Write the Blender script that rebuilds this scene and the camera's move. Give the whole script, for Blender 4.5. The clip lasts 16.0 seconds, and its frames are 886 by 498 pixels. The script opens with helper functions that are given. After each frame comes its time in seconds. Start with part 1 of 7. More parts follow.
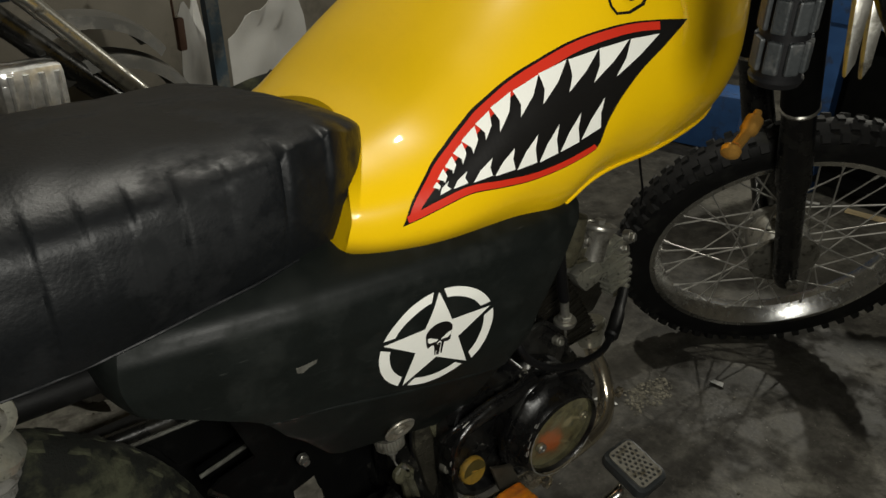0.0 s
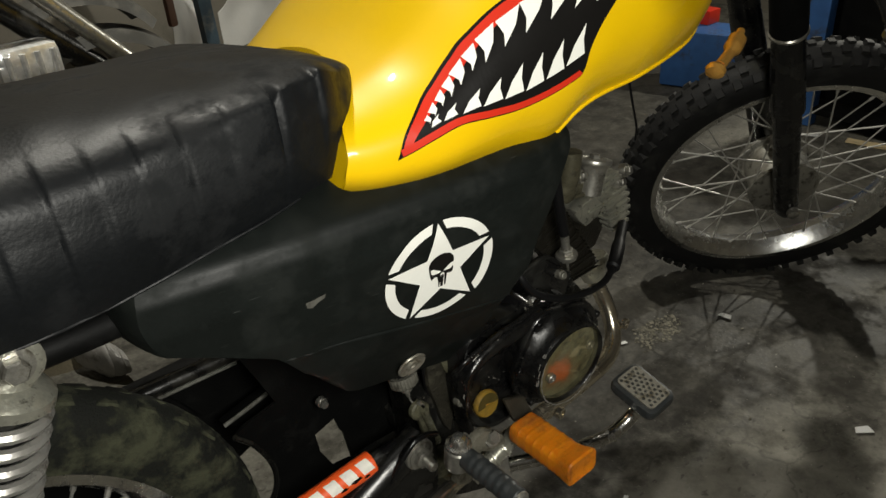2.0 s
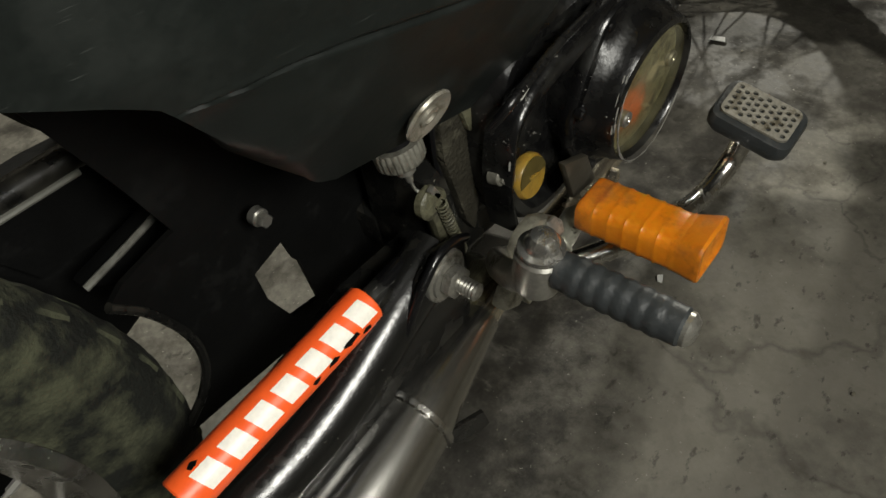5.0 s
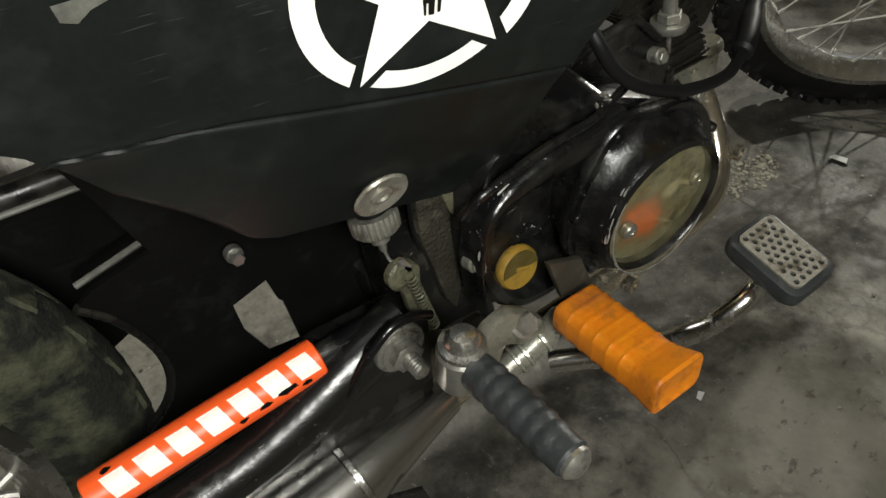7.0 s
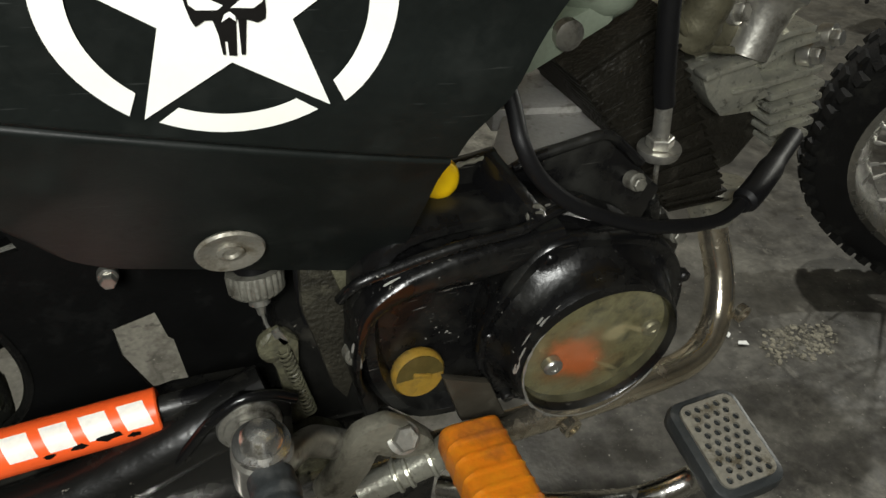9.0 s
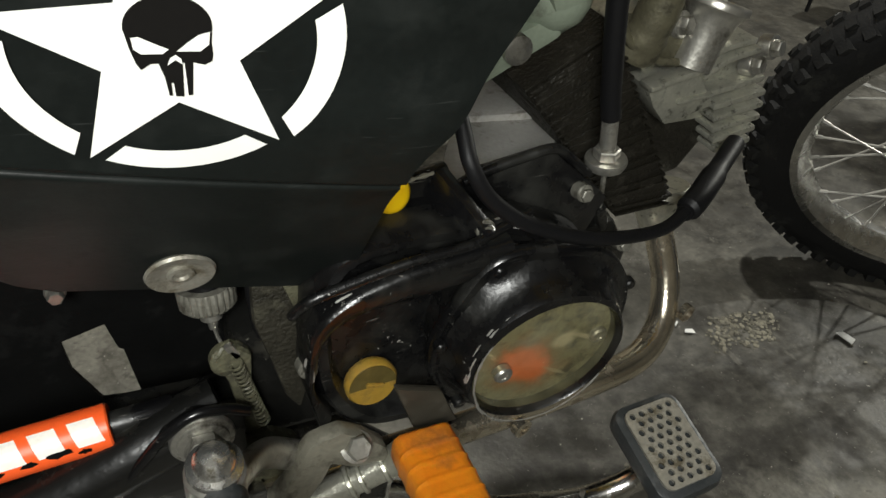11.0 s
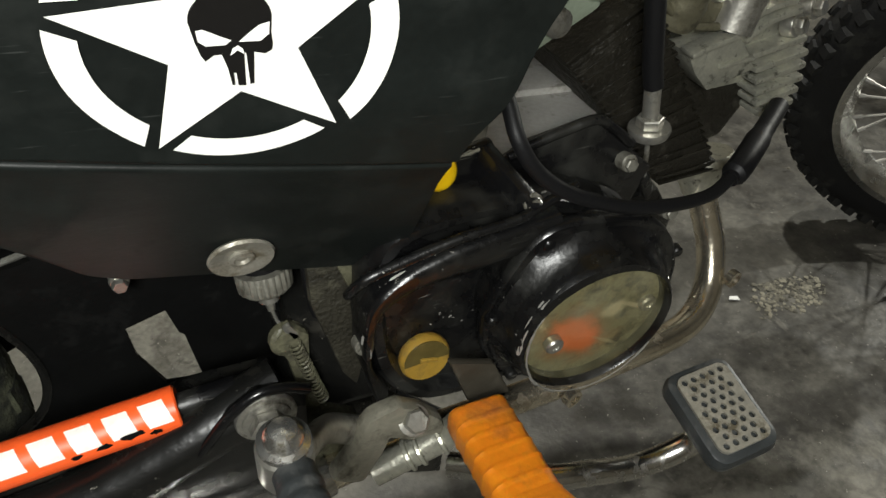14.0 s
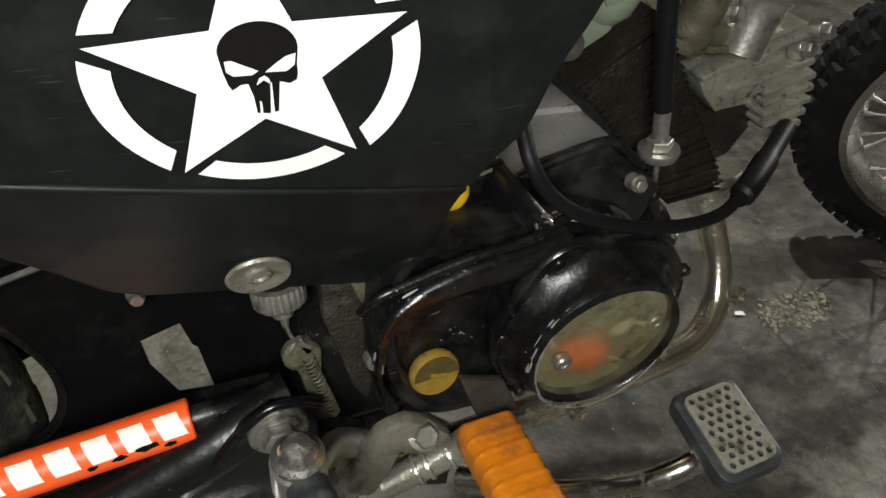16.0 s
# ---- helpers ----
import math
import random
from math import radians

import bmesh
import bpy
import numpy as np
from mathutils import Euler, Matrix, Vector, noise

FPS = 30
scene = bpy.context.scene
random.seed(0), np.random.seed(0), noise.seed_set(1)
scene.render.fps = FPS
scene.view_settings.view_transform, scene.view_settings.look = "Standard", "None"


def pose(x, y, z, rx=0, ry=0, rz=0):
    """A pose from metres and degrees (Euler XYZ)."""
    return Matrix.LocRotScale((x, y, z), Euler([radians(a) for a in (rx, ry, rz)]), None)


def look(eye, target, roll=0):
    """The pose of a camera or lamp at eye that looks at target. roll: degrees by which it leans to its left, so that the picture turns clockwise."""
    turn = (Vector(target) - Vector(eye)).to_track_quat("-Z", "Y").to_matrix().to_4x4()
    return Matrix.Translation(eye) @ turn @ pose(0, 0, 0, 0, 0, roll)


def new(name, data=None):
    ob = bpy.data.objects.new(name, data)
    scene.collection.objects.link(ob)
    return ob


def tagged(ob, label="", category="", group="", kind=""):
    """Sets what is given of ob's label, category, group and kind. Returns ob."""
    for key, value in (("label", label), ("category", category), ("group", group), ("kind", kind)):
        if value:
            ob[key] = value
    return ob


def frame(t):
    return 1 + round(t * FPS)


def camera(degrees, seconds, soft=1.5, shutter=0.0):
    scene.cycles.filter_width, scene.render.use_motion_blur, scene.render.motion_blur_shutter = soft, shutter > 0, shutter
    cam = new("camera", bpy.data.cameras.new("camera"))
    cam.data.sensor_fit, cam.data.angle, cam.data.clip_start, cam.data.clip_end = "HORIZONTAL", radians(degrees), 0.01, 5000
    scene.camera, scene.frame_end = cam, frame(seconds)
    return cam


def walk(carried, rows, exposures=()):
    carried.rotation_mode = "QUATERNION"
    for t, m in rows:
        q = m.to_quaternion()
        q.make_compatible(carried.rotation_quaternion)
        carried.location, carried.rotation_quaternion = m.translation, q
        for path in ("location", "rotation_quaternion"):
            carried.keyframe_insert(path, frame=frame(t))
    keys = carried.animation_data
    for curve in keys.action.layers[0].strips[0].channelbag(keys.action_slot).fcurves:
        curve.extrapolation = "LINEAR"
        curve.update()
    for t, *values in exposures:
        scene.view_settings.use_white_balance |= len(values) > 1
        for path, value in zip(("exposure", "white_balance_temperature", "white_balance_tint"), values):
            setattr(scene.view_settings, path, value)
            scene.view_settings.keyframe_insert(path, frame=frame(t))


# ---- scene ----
cam = camera(59.8, 16.0)
PATH = [
    (0, (-0.5026, -0.4392, 0.9640), (0.3862, 0.6593, 0.2144), 0.70),
    (0.5, (-0.5052, -0.4773, 0.9848), (0.4229, 0.6142, 0.2736), -0.90),
    (1, (-0.5043, -0.4880, 0.9744), (0.3992, 0.5947, 0.2192), -3.40),
    (1.5, (-0.5125, -0.4803, 0.9616), (0.3424, 0.6159, 0.1696), -4.20),
    (2, (-0.5168, -0.4686, 0.9488), (0.3378, 0.6180, 0.1416), -3.80),
    (2.2, (-0.5146, -0.4521, 0.9400), (0.2973, 0.6121, 0.0632), -4.20),
    (2.4, (-0.5101, -0.4497, 0.9016), (0.2420, 0.6079, -0.0344), -5.20),
    (2.5, (-0.5068, -0.4332, 0.8936), (0.2423, 0.5824, -0.0896), -5.20),
    (3, (-0.4895, -0.3595, 0.8416), (0.2808, 0.5662, -0.2120), -5.30),
    (3.5, (-0.4566, -0.2633, 0.7688), (0.3266, 0.5825, -0.3408), -7.00),
    (3.7, (-0.4428, -0.2379, 0.7416), (0.3435, 0.5701, -0.3936), -6.10),
    (6, (-0.4093, -0.1937, 0.7032), (0.4344, 0.5444, -0.4384), -7.20),
    (6.5, (-0.3925, -0.2192, 0.7584), (0.4538, 0.6357, -0.2968), -5.30),
    (7, (-0.3367, -0.2625, 0.7184), (0.3373, 0.7301, -0.3400), -3.90),
    (7.5, (-0.2882, -0.2880, 0.7040), (0.2944, 0.7931, -0.3216), 3.40),
    (8, (-0.2456, -0.2763, 0.7032), (0.2795, 0.9098, -0.2336), 4.90),
    (8.5, (-0.2199, -0.2675, 0.6920), (0.2557, 0.9768, -0.1944), 4.10),
    (9, (-0.2133, -0.2763, 0.6933), (0.3303, 0.8972, -0.2488), 5.08),
    (9.5, (-0.2043, -0.2802, 0.6961), (0.4120, 0.8421, -0.2633), 5.75),
    (9.7, (-0.2094, -0.2857, 0.7091), (0.4099, 0.8527, -0.2285), 4.99),
    (11.8, (-0.2099, -0.2626, 0.7128), (0.4044, 0.8360, -0.2752), 8.80),
    (12, (-0.2120, -0.2672, 0.7128), (0.3828, 0.8386, -0.2784), 8.00),
    (12.5, (-0.2180, -0.2736, 0.7176), (0.3613, 0.8368, -0.2792), 7.10),
    (13, (-0.2220, -0.2710, 0.7208), (0.3485, 0.8488, -0.2688), 6.00),
    (13.5, (-0.2259, -0.2728, 0.7176), (0.3260, 0.8434, -0.2872), 4.80),
    (14, (-0.2203, -0.2726, 0.7152), (0.3261, 0.8412, -0.2952), 3.20),
    (14.5, (-0.2216, -0.2670, 0.7176), (0.3173, 0.8669, -0.2736), 2.70),
    (15, (-0.2278, -0.2678, 0.7200), (0.3225, 0.8631, -0.2688), 3.20),
    (15.5, (-0.2265, -0.2722, 0.7232), (0.3224, 0.8490, -0.2768), 4.70),
    (16, (-0.2254, -0.2722, 0.7240), (0.3166, 0.8544, -0.2744), 3.60),
]
walk(cam, [(t, look(eye, target, roll)) for t, eye, target, roll in PATH],
     exposures=((0, -0.42, 6500, 10), (0.5, -0.62, 6500, 10), (1, -0.42, 6500, 10), (1.5, -0.33, 6500, 10), (2.2, 0.2, 6500, 10), (3, 0.55, 6500, 10), (6, 0.6, 6400, 10), (6.5, 0.85, 6300, 10), (7.5, 0.75, 6350, 10),
                (8, 0.85, 6250, 10), (8.5, 0.72, 6200, 10), (9, 0.68, 6200, 10), (9.5, 1.06, 6200, 10), (11.8, 0.65, 6200, 10), (12, 0.8, 6200, 10), (12.5, 0.98, 6200, 10), (13.5, 0.97, 6200, 10), (15, 0.75, 6200, 10), (16, 0.76, 6200, 10)))

# ---- light ----
world = bpy.data.worlds.new("world")
scene.world = world
world.use_nodes = True
world.node_tree.nodes["Background"].inputs[0].default_value = (0.55, 0.6, 0.7, 1)
world.node_tree.nodes["Background"].inputs[1].default_value = 0.006


def lamp(name, place, target, power, size, colour):
    data = bpy.data.lights.new(name, "AREA")
    data.shape, data.size, data.energy, data.color = "DISK", size, power, colour
    ob = new(name, data)
    ob.matrix_world = look(place, target)
    return ob


# a lamp on the far wall ahead of the machine, a ceiling bulb beyond the seat and a workshop lamp on the near side
lamp("wall_lamp", (2.72, 0.52, 1.48), (0.6, 0.05, 0.1), 20, 0.06, (1.0, 0.965, 0.83))
lamp("ceiling_bulb", (0.02, 0.80, 2.5), (0.1, 0.3, 0), 31, 0.07, (1.0, 0.965, 0.85))
lamp("work_lamp", (-0.41, -0.62, 0.96), (-0.1, 0.1, 0.5), 6.1, 0.24, (1.0, 0.985, 0.90))

# ---- materials ----
def material(name, colour, rough=0.5, metal=0.0, coat=0.0, mottle=0.25, scale=30.0, grain=0.15, grain_scale=350.0,
             bump=0.1, dirt=None, dirt_amount=0.0, dirt_scale=14.0, island=0.0, sheen=0.0, trans=0.0, spec=0.5):
    """A surface with two scales of variation, a fine bump and, if asked, patches of dirt."""
    m = bpy.data.materials.new(name)
    m.use_nodes = True
    nt = m.node_tree
    n, l = nt.nodes, nt.links
    b = n["Principled BSDF"]
    b.inputs["Metallic"].default_value = metal
    b.inputs["Specular IOR Level"].default_value = spec
    b.inputs["Coat Weight"].default_value = coat
    b.inputs["Coat Roughness"].default_value = 0.04
    b.inputs["Sheen Weight"].default_value = sheen
    b.inputs["Subsurface Weight"].default_value = trans
    b.inputs["Subsurface Radius"].default_value = (0.01, 0.004, 0.001)
    co = n.new("ShaderNodeTexCoord")
    big = n.new("ShaderNodeTexNoise")
    big.inputs["Scale"].default_value, big.inputs["Detail"].default_value = scale, 5
    small = n.new("ShaderNodeTexNoise")
    small.inputs["Scale"].default_value, small.inputs["Detail"].default_value = grain_scale, 3
    l.new(co.outputs["Object"], big.inputs["Vector"])
    l.new(co.outputs["Object"], small.inputs["Vector"])
    mix = n.new("ShaderNodeMath")
    mix.operation = "MULTIPLY_ADD"
    l.new(big.outputs["Fac"], mix.inputs[0])
    mix.inputs[1].default_value, mix.inputs[2].default_value = 2 * mottle, 1 - mottle
    mix2 = n.new("ShaderNodeMath")
    mix2.operation = "MULTIPLY_ADD"
    l.new(small.outputs["Fac"], mix2.inputs[0])
    mix2.inputs[1].default_value, mix2.inputs[2].default_value = 2 * grain, 1 - grain
    prod = n.new("ShaderNodeMath")
    prod.operation = "MULTIPLY"
    l.new(mix.outputs[0], prod.inputs[0])
    l.new(mix2.outputs[0], prod.inputs[1])
    last = prod.outputs[0]
    if island:
        geo = n.new("ShaderNodeNewGeometry")
        isl = n.new("ShaderNodeMath")
        isl.operation = "MULTIPLY_ADD"
        l.new(geo.outputs["Random Per Island"], isl.inputs[0])
        isl.inputs[1].default_value, isl.inputs[2].default_value = 2 * island, 1 - island
        p2 = n.new("ShaderNodeMath")
        p2.operation = "MULTIPLY"
        l.new(last, p2.inputs[0])
        l.new(isl.outputs[0], p2.inputs[1])
        last = p2.outputs[0]
    col = n.new("ShaderNodeVectorMath")
    col.operation = "SCALE"
    col.inputs[0].default_value = colour
    l.new(last, col.inputs["Scale"])
    base = col.outputs[0]
    rg = n.new("ShaderNodeMath")
    rg.operation = "MULTIPLY_ADD"
    l.new(big.outputs["Fac"], rg.inputs[0])
    rg.inputs[1].default_value, rg.inputs[2].default_value = 0.25 * rough, 0.875 * rough
    rough_out = rg.outputs[0]
    if dirt is not None:
        dn = n.new("ShaderNodeTexNoise")
        dn.inputs["Scale"].default_value, dn.inputs["Detail"].default_value, dn.inputs["Roughness"].default_value = dirt_scale, 9, 0.65
        l.new(co.outputs["Object"], dn.inputs["Vector"])
        ramp = n.new("ShaderNodeMapRange")
        ramp.inputs["From Min"].default_value = 0.62 - 0.35 * dirt_amount
        ramp.inputs["From Max"].default_value = 0.74 - 0.25 * dirt_amount
        l.new(dn.outputs["Fac"], ramp.inputs["Value"])
        dm = n.new("ShaderNodeMix")
        dm.data_type = "RGBA"
        l.new(ramp.outputs[0], dm.inputs["Factor"])
        l.new(base, dm.inputs[6])
        dm.inputs[7].default_value = (*dirt, 1)
        base = dm.outputs[2]
        rr = n.new("ShaderNodeMath")
        rr.operation = "MULTIPLY_ADD"
        l.new(ramp.outputs[0], rr.inputs[0])
        rr.inputs[1].default_value = 0.45
        l.new(rough_out, rr.inputs[2])
        rough_out = rr.outputs[0]
    l.new(base, b.inputs["Base Color"])
    l.new(rough_out, b.inputs["Roughness"])
    if bump:
        bp = n.new("ShaderNodeBump")
        bp.inputs["Strength"].default_value, bp.inputs["Distance"].default_value = bump, 0.002
        l.new(small.outputs["Fac"], bp.inputs["Height"])
        l.new(bp.outputs[0], b.inputs["Normal"])
    return m


def enamel(name, colour, rough, film, film_amount=0.5, chip=(0.30, 0.29, 0.26), chips=0.3, lumps=0.12, spec=0.5):
    """Old black paint: a dull grime film in clouds, fine scratches and small bare chips, on a slightly lumpy ground."""
    m = material(name, colour, rough, mottle=0.3, grain=0.25, bump=0.0, spec=spec)
    n, l = m.node_tree.nodes, m.node_tree.links
    b = n["Principled BSDF"]
    co = n["Texture Coordinate"].outputs["Object"]

    def field(scale, detail, roughness, stretch=None):
        t = n.new("ShaderNodeTexNoise")
        t.inputs["Scale"].default_value, t.inputs["Detail"].default_value, t.inputs["Roughness"].default_value = scale, detail, roughness
        if stretch:
            mp = n.new("ShaderNodeMapping")
            mp.inputs["Rotation"].default_value, mp.inputs["Scale"].default_value = stretch
            l.new(co, mp.inputs["Vector"])
            l.new(mp.outputs[0], t.inputs["Vector"])
        else:
            l.new(co, t.inputs["Vector"])
        return t.outputs["Fac"]

    def span(v, a, z, lo=0.0, hi=1.0):
        r = n.new("ShaderNodeMapRange")
        for k, q in (("From Min", a), ("From Max", z), ("To Min", lo), ("To Max", hi)):
            r.inputs[k].default_value = q
        l.new(v, r.inputs["Value"])
        return r.outputs[0]

    def calc(kind, u, v):
        t = n.new("ShaderNodeMath")
        t.operation, t.use_clamp = kind, True
        for k, q in enumerate((u, v)):
            if isinstance(q, float):
                t.inputs[k].default_value = q
            else:
                l.new(q, t.inputs[k])
        return t.outputs[0]

    def over(f, under, top):
        t = n.new("ShaderNodeMix")
        t.data_type = "RGBA"
        l.new(f, t.inputs["Factor"])
        l.new(under, t.inputs[6])
        t.inputs[7].default_value = (*top, 1)
        return t.outputs[2]
    cloud = span(field(26, 6, 0.6), 0.62 - 0.3 * film_amount, 0.78 - 0.2 * film_amount)
    scratch = calc("MULTIPLY", span(field(1.0, 2, 0.5, ((0.15, 0.35, 0.1), (28, 400, 900))), 0.68, 0.74), 0.45)
    scratch = calc("MULTIPLY", scratch, span(field(17, 3, 0.5), 0.48, 0.60))
    flake = calc("MULTIPLY", span(field(330, 3, 0.6), 0.66 - 0.05 * chips, 0.69 - 0.05 * chips), span(field(38, 3, 0.6), 0.60 - 0.15 * chips, 0.66 - 0.15 * chips))
    base = over(cloud, b.inputs["Base Color"].links[0].from_socket, film)
    base = over(scratch, base, chip)
    base = over(flake, base, chip)
    l.new(base, b.inputs["Base Color"])
    r = calc("ADD", b.inputs["Roughness"].links[0].from_socket, calc("MULTIPLY", cloud, 0.28))
    r = calc("ADD", r, calc("MULTIPLY", flake, 0.15))
    l.new(r, b.inputs["Roughness"])
    h = calc("ADD", calc("MULTIPLY", field(70, 4, 0.6), 0.8), calc("MULTIPLY", flake, -0.3))
    bp = n.new("ShaderNodeBump")
    bp.inputs["Strength"].default_value, bp.inputs["Distance"].default_value = lumps, 0.006
    l.new(h, bp.inputs["Height"])
    l.new(bp.outputs[0], b.inputs["Normal"])
    return m


YELLOW = material("yellow_paint", (0.84, 0.53, 0.002), 0.38, spec=0.2, coat=0.7, mottle=0.03, grain=0.02, bump=0.0)
BLACK = enamel("satin_black_paint", (0.0066, 0.0083, 0.0075), 0.46, (0.0108, 0.0128, 0.0112), 0.42, (0.05, 0.054, 0.05), chips=-3.0, lumps=0.06, spec=0.20)
GLOSS = enamel("gloss_black_enamel", (0.0042, 0.0042, 0.0046), 0.22, (0.019, 0.019, 0.0165), 0.45, chips=0.0, lumps=0.16)
GREASY = enamel("greasy_black_frame", (0.0065, 0.0065, 0.006), 0.26, (0.030, 0.028, 0.022), 0.40, (0.17, 0.16, 0.13), 0.15, lumps=0.12)
VINYL = material("black_seat_vinyl", (0.0052, 0.0060, 0.0068), 0.44, spec=0.22, mottle=0.4, scale=7, grain=0.35, grain_scale=300, bump=0.14, dirt=(0.0078, 0.0086, 0.0092), dirt_amount=0.35, dirt_scale=16)
RUBBER = material("tyre_rubber", (0.005, 0.005, 0.005), 0.7, spec=0.35, mottle=0.4, grain=0.3, bump=0.3, dirt=(0.022, 0.022, 0.018), dirt_amount=0.2, dirt_scale=18)
MUDDY = material("dusty_tyre_rubber", (0.0085, 0.0095, 0.007), 0.85, spec=0.3, mottle=0.6, scale=14, grain=0.4, bump=0.7, dirt=(0.060, 0.063, 0.038), dirt_amount=0.44, dirt_scale=24)
HOSE = material("black_rubber_hose", (0.005, 0.005, 0.0055), 0.5, spec=0.22, mottle=0.3, bump=0.1)
GRIP = material("grey_black_rubber", (0.024, 0.027, 0.028), 0.45, mottle=0.3, bump=0.2, dirt=(0.06, 0.06, 0.056), dirt_amount=0.2, dirt_scale=50)
ORANGE = material("orange_rubber", (0.60, 0.185, 0.006), 0.32, mottle=0.3, scale=25, grain=0.12, bump=0.12, trans=0.35, dirt=(0.30, 0.09, 0.008), dirt_amount=0.35, dirt_scale=32)
CHROME = material("worn_chrome", (0.58, 0.57, 0.54), 0.2, metal=1.0, mottle=0.3, grain=0.25, grain_scale=500, bump=0.12, dirt=(0.14, 0.13, 0.105), dirt_amount=0.2, dirt_scale=70)
PIPE = material("heat_stained_chrome", (0.66, 0.60, 0.48), 0.18, metal=0.95, mottle=0.4, grain=0.25, bump=0.08, dirt=(0.16, 0.12, 0.075), dirt_amount=0.2, dirt_scale=40)
STEEL = material("dull_zinc_steel", (0.42, 0.41, 0.37), 0.30, metal=0.85, mottle=0.35, grain=0.25, bump=0.08, dirt=(0.075, 0.068, 0.05), dirt_amount=0.30, dirt_scale=45)
ALLOY = material("cast_aluminium", (0.46, 0.455, 0.385), 0.32, metal=0.75, mottle=0.25, scale=110, grain=0.25, bump=0.22, dirt=(0.040, 0.038, 0.026), dirt_amount=0.18, dirt_scale=130)
SAGE = material("sage_green_metal", (0.25, 0.29, 0.22), 0.5, metal=0.2, mottle=0.2, dirt=(0.09, 0.085, 0.06), dirt_amount=0.2, dirt_scale=40)
OILY = material("oily_cylinder", (0.0085, 0.0075, 0.0052), 0.38, spec=0.4, mottle=0.6, scale=45, grain=0.5, bump=0.7, dirt=(0.017, 0.0145, 0.0090), dirt_amount=0.22, dirt_scale=60)
BRASSY = material("yellow_plastic", (0.27, 0.165, 0.025), 0.3, mottle=0.3, scale=60, grain=0.15, bump=0.1, trans=0.1, dirt=(0.12, 0.08, 0.02), dirt_amount=0.35, dirt_scale=60)
GOLD = material("gold_anodised", (0.85, 0.45, 0.10), 0.3, metal=0.8, mottle=0.1)
RED = material("red_vinyl_decal", (0.62, 0.03, 0.012), 0.35, mottle=0.04, grain=0.03, bump=0.0)
DECAL_BLACK = material("black_vinyl_decal", (0.008, 0.0075, 0.007), 0.4, spec=0.15, mottle=0.1, bump=0.0)
WHITE = material("white_vinyl_decal", (0.84, 0.84, 0.78), 0.45, spec=0.2, mottle=0.03, grain=0.03, bump=0.0)
SLEEVE = material("reflective_red_sleeve", (0.97, 0.12, 0.02), 0.4, mottle=0.1, grain=0.08, bump=0.05)
SLEEVE_WHITE = material("reflective_white_print", (0.9, 0.86, 0.78), 0.4, mottle=0.03, bump=0.0)
CONCRETE = material("oily_concrete", (0.125, 0.118, 0.098), 0.75, mottle=0.6, scale=7, grain=0.5, grain_scale=140, bump=0.45, dirt=(0.040, 0.037, 0.030), dirt_amount=0.40, dirt_scale=9)
PLASTER = material("grimy_plaster", (0.24, 0.22, 0.18), 0.85, mottle=0.35, scale=6, grain=0.2, bump=0.3, dirt=(0.10, 0.09, 0.075), dirt_amount=0.3, dirt_scale=3)
PAPER = material("white_sheet", (0.62, 0.62, 0.60), 0.6, mottle=0.12, scale=14, grain=0.08)
BLUE = material("blue_paint", (0.03, 0.10, 0.28), 0.5, mottle=0.3, grain=0.2, dirt=(0.04, 0.04, 0.04), dirt_amount=0.25)
POLE = material("faded_blue_steel", (0.075, 0.12, 0.16), 0.5, mottle=0.4, scale=18, grain=0.3, dirt=(0.22, 0.23, 0.22), dirt_amount=0.35, dirt_scale=30)
WOOD = material("plywood", (0.24, 0.125, 0.05), 0.6, mottle=0.35, scale=9, grain=0.25, bump=0.15, dirt=(0.10, 0.055, 0.025), dirt_amount=0.3, dirt_scale=6)
GRIT = material("crumbled_mortar", (0.115, 0.106, 0.08), 0.85, mottle=0.4, island=0.6, bump=0.3)
GREYPAINT = material("grey_enamel", (0.14, 0.14, 0.12), 0.45, mottle=0.3, dirt=(0.04, 0.037, 0.03), dirt_amount=0.4)
NEAR_BLACK = material("near_black_matt", (0.0026, 0.0027, 0.0026), 0.6, spec=0.12, mottle=0.4, grain=0.3, bump=0.15, dirt=(0.0055, 0.0055, 0.005), dirt_amount=0.15, dirt_scale=30)
RUST = material("rusty_steel", (0.10, 0.05, 0.03), 0.7, metal=0.3, mottle=0.4, bump=0.3)
PINE = material("pale_pine", (0.62, 0.50, 0.29), 0.6, mottle=0.15, scale=20, grain=0.15, bump=0.1)
CARD = material("brown_card", (0.27, 0.20, 0.13), 0.8, mottle=0.2, bump=0.1)
POLISHED = material("polished_alloy", (0.85, 0.85, 0.83), 0.16, metal=0.35, mottle=0.5, scale=60, grain=0.3, grain_scale=120, bump=0.5)
NAVY = material("dark_blue_paint", (0.012, 0.028, 0.050), 0.5, mottle=0.3, dirt=(0.03, 0.03, 0.03), dirt_amount=0.3)
DUSTY = material("dusty_dark_grey", (0.055, 0.054, 0.048), 0.5, mottle=0.4, dirt=(0.12, 0.115, 0.10), dirt_amount=0.25, dirt_scale=24)
GUARD = material("brown_greased_sheet", (0.034, 0.030, 0.022), 0.5, spec=0.3, mottle=0.5, scale=40, dirt=(0.06, 0.054, 0.04), dirt_amount=0.3, dirt_scale=60)


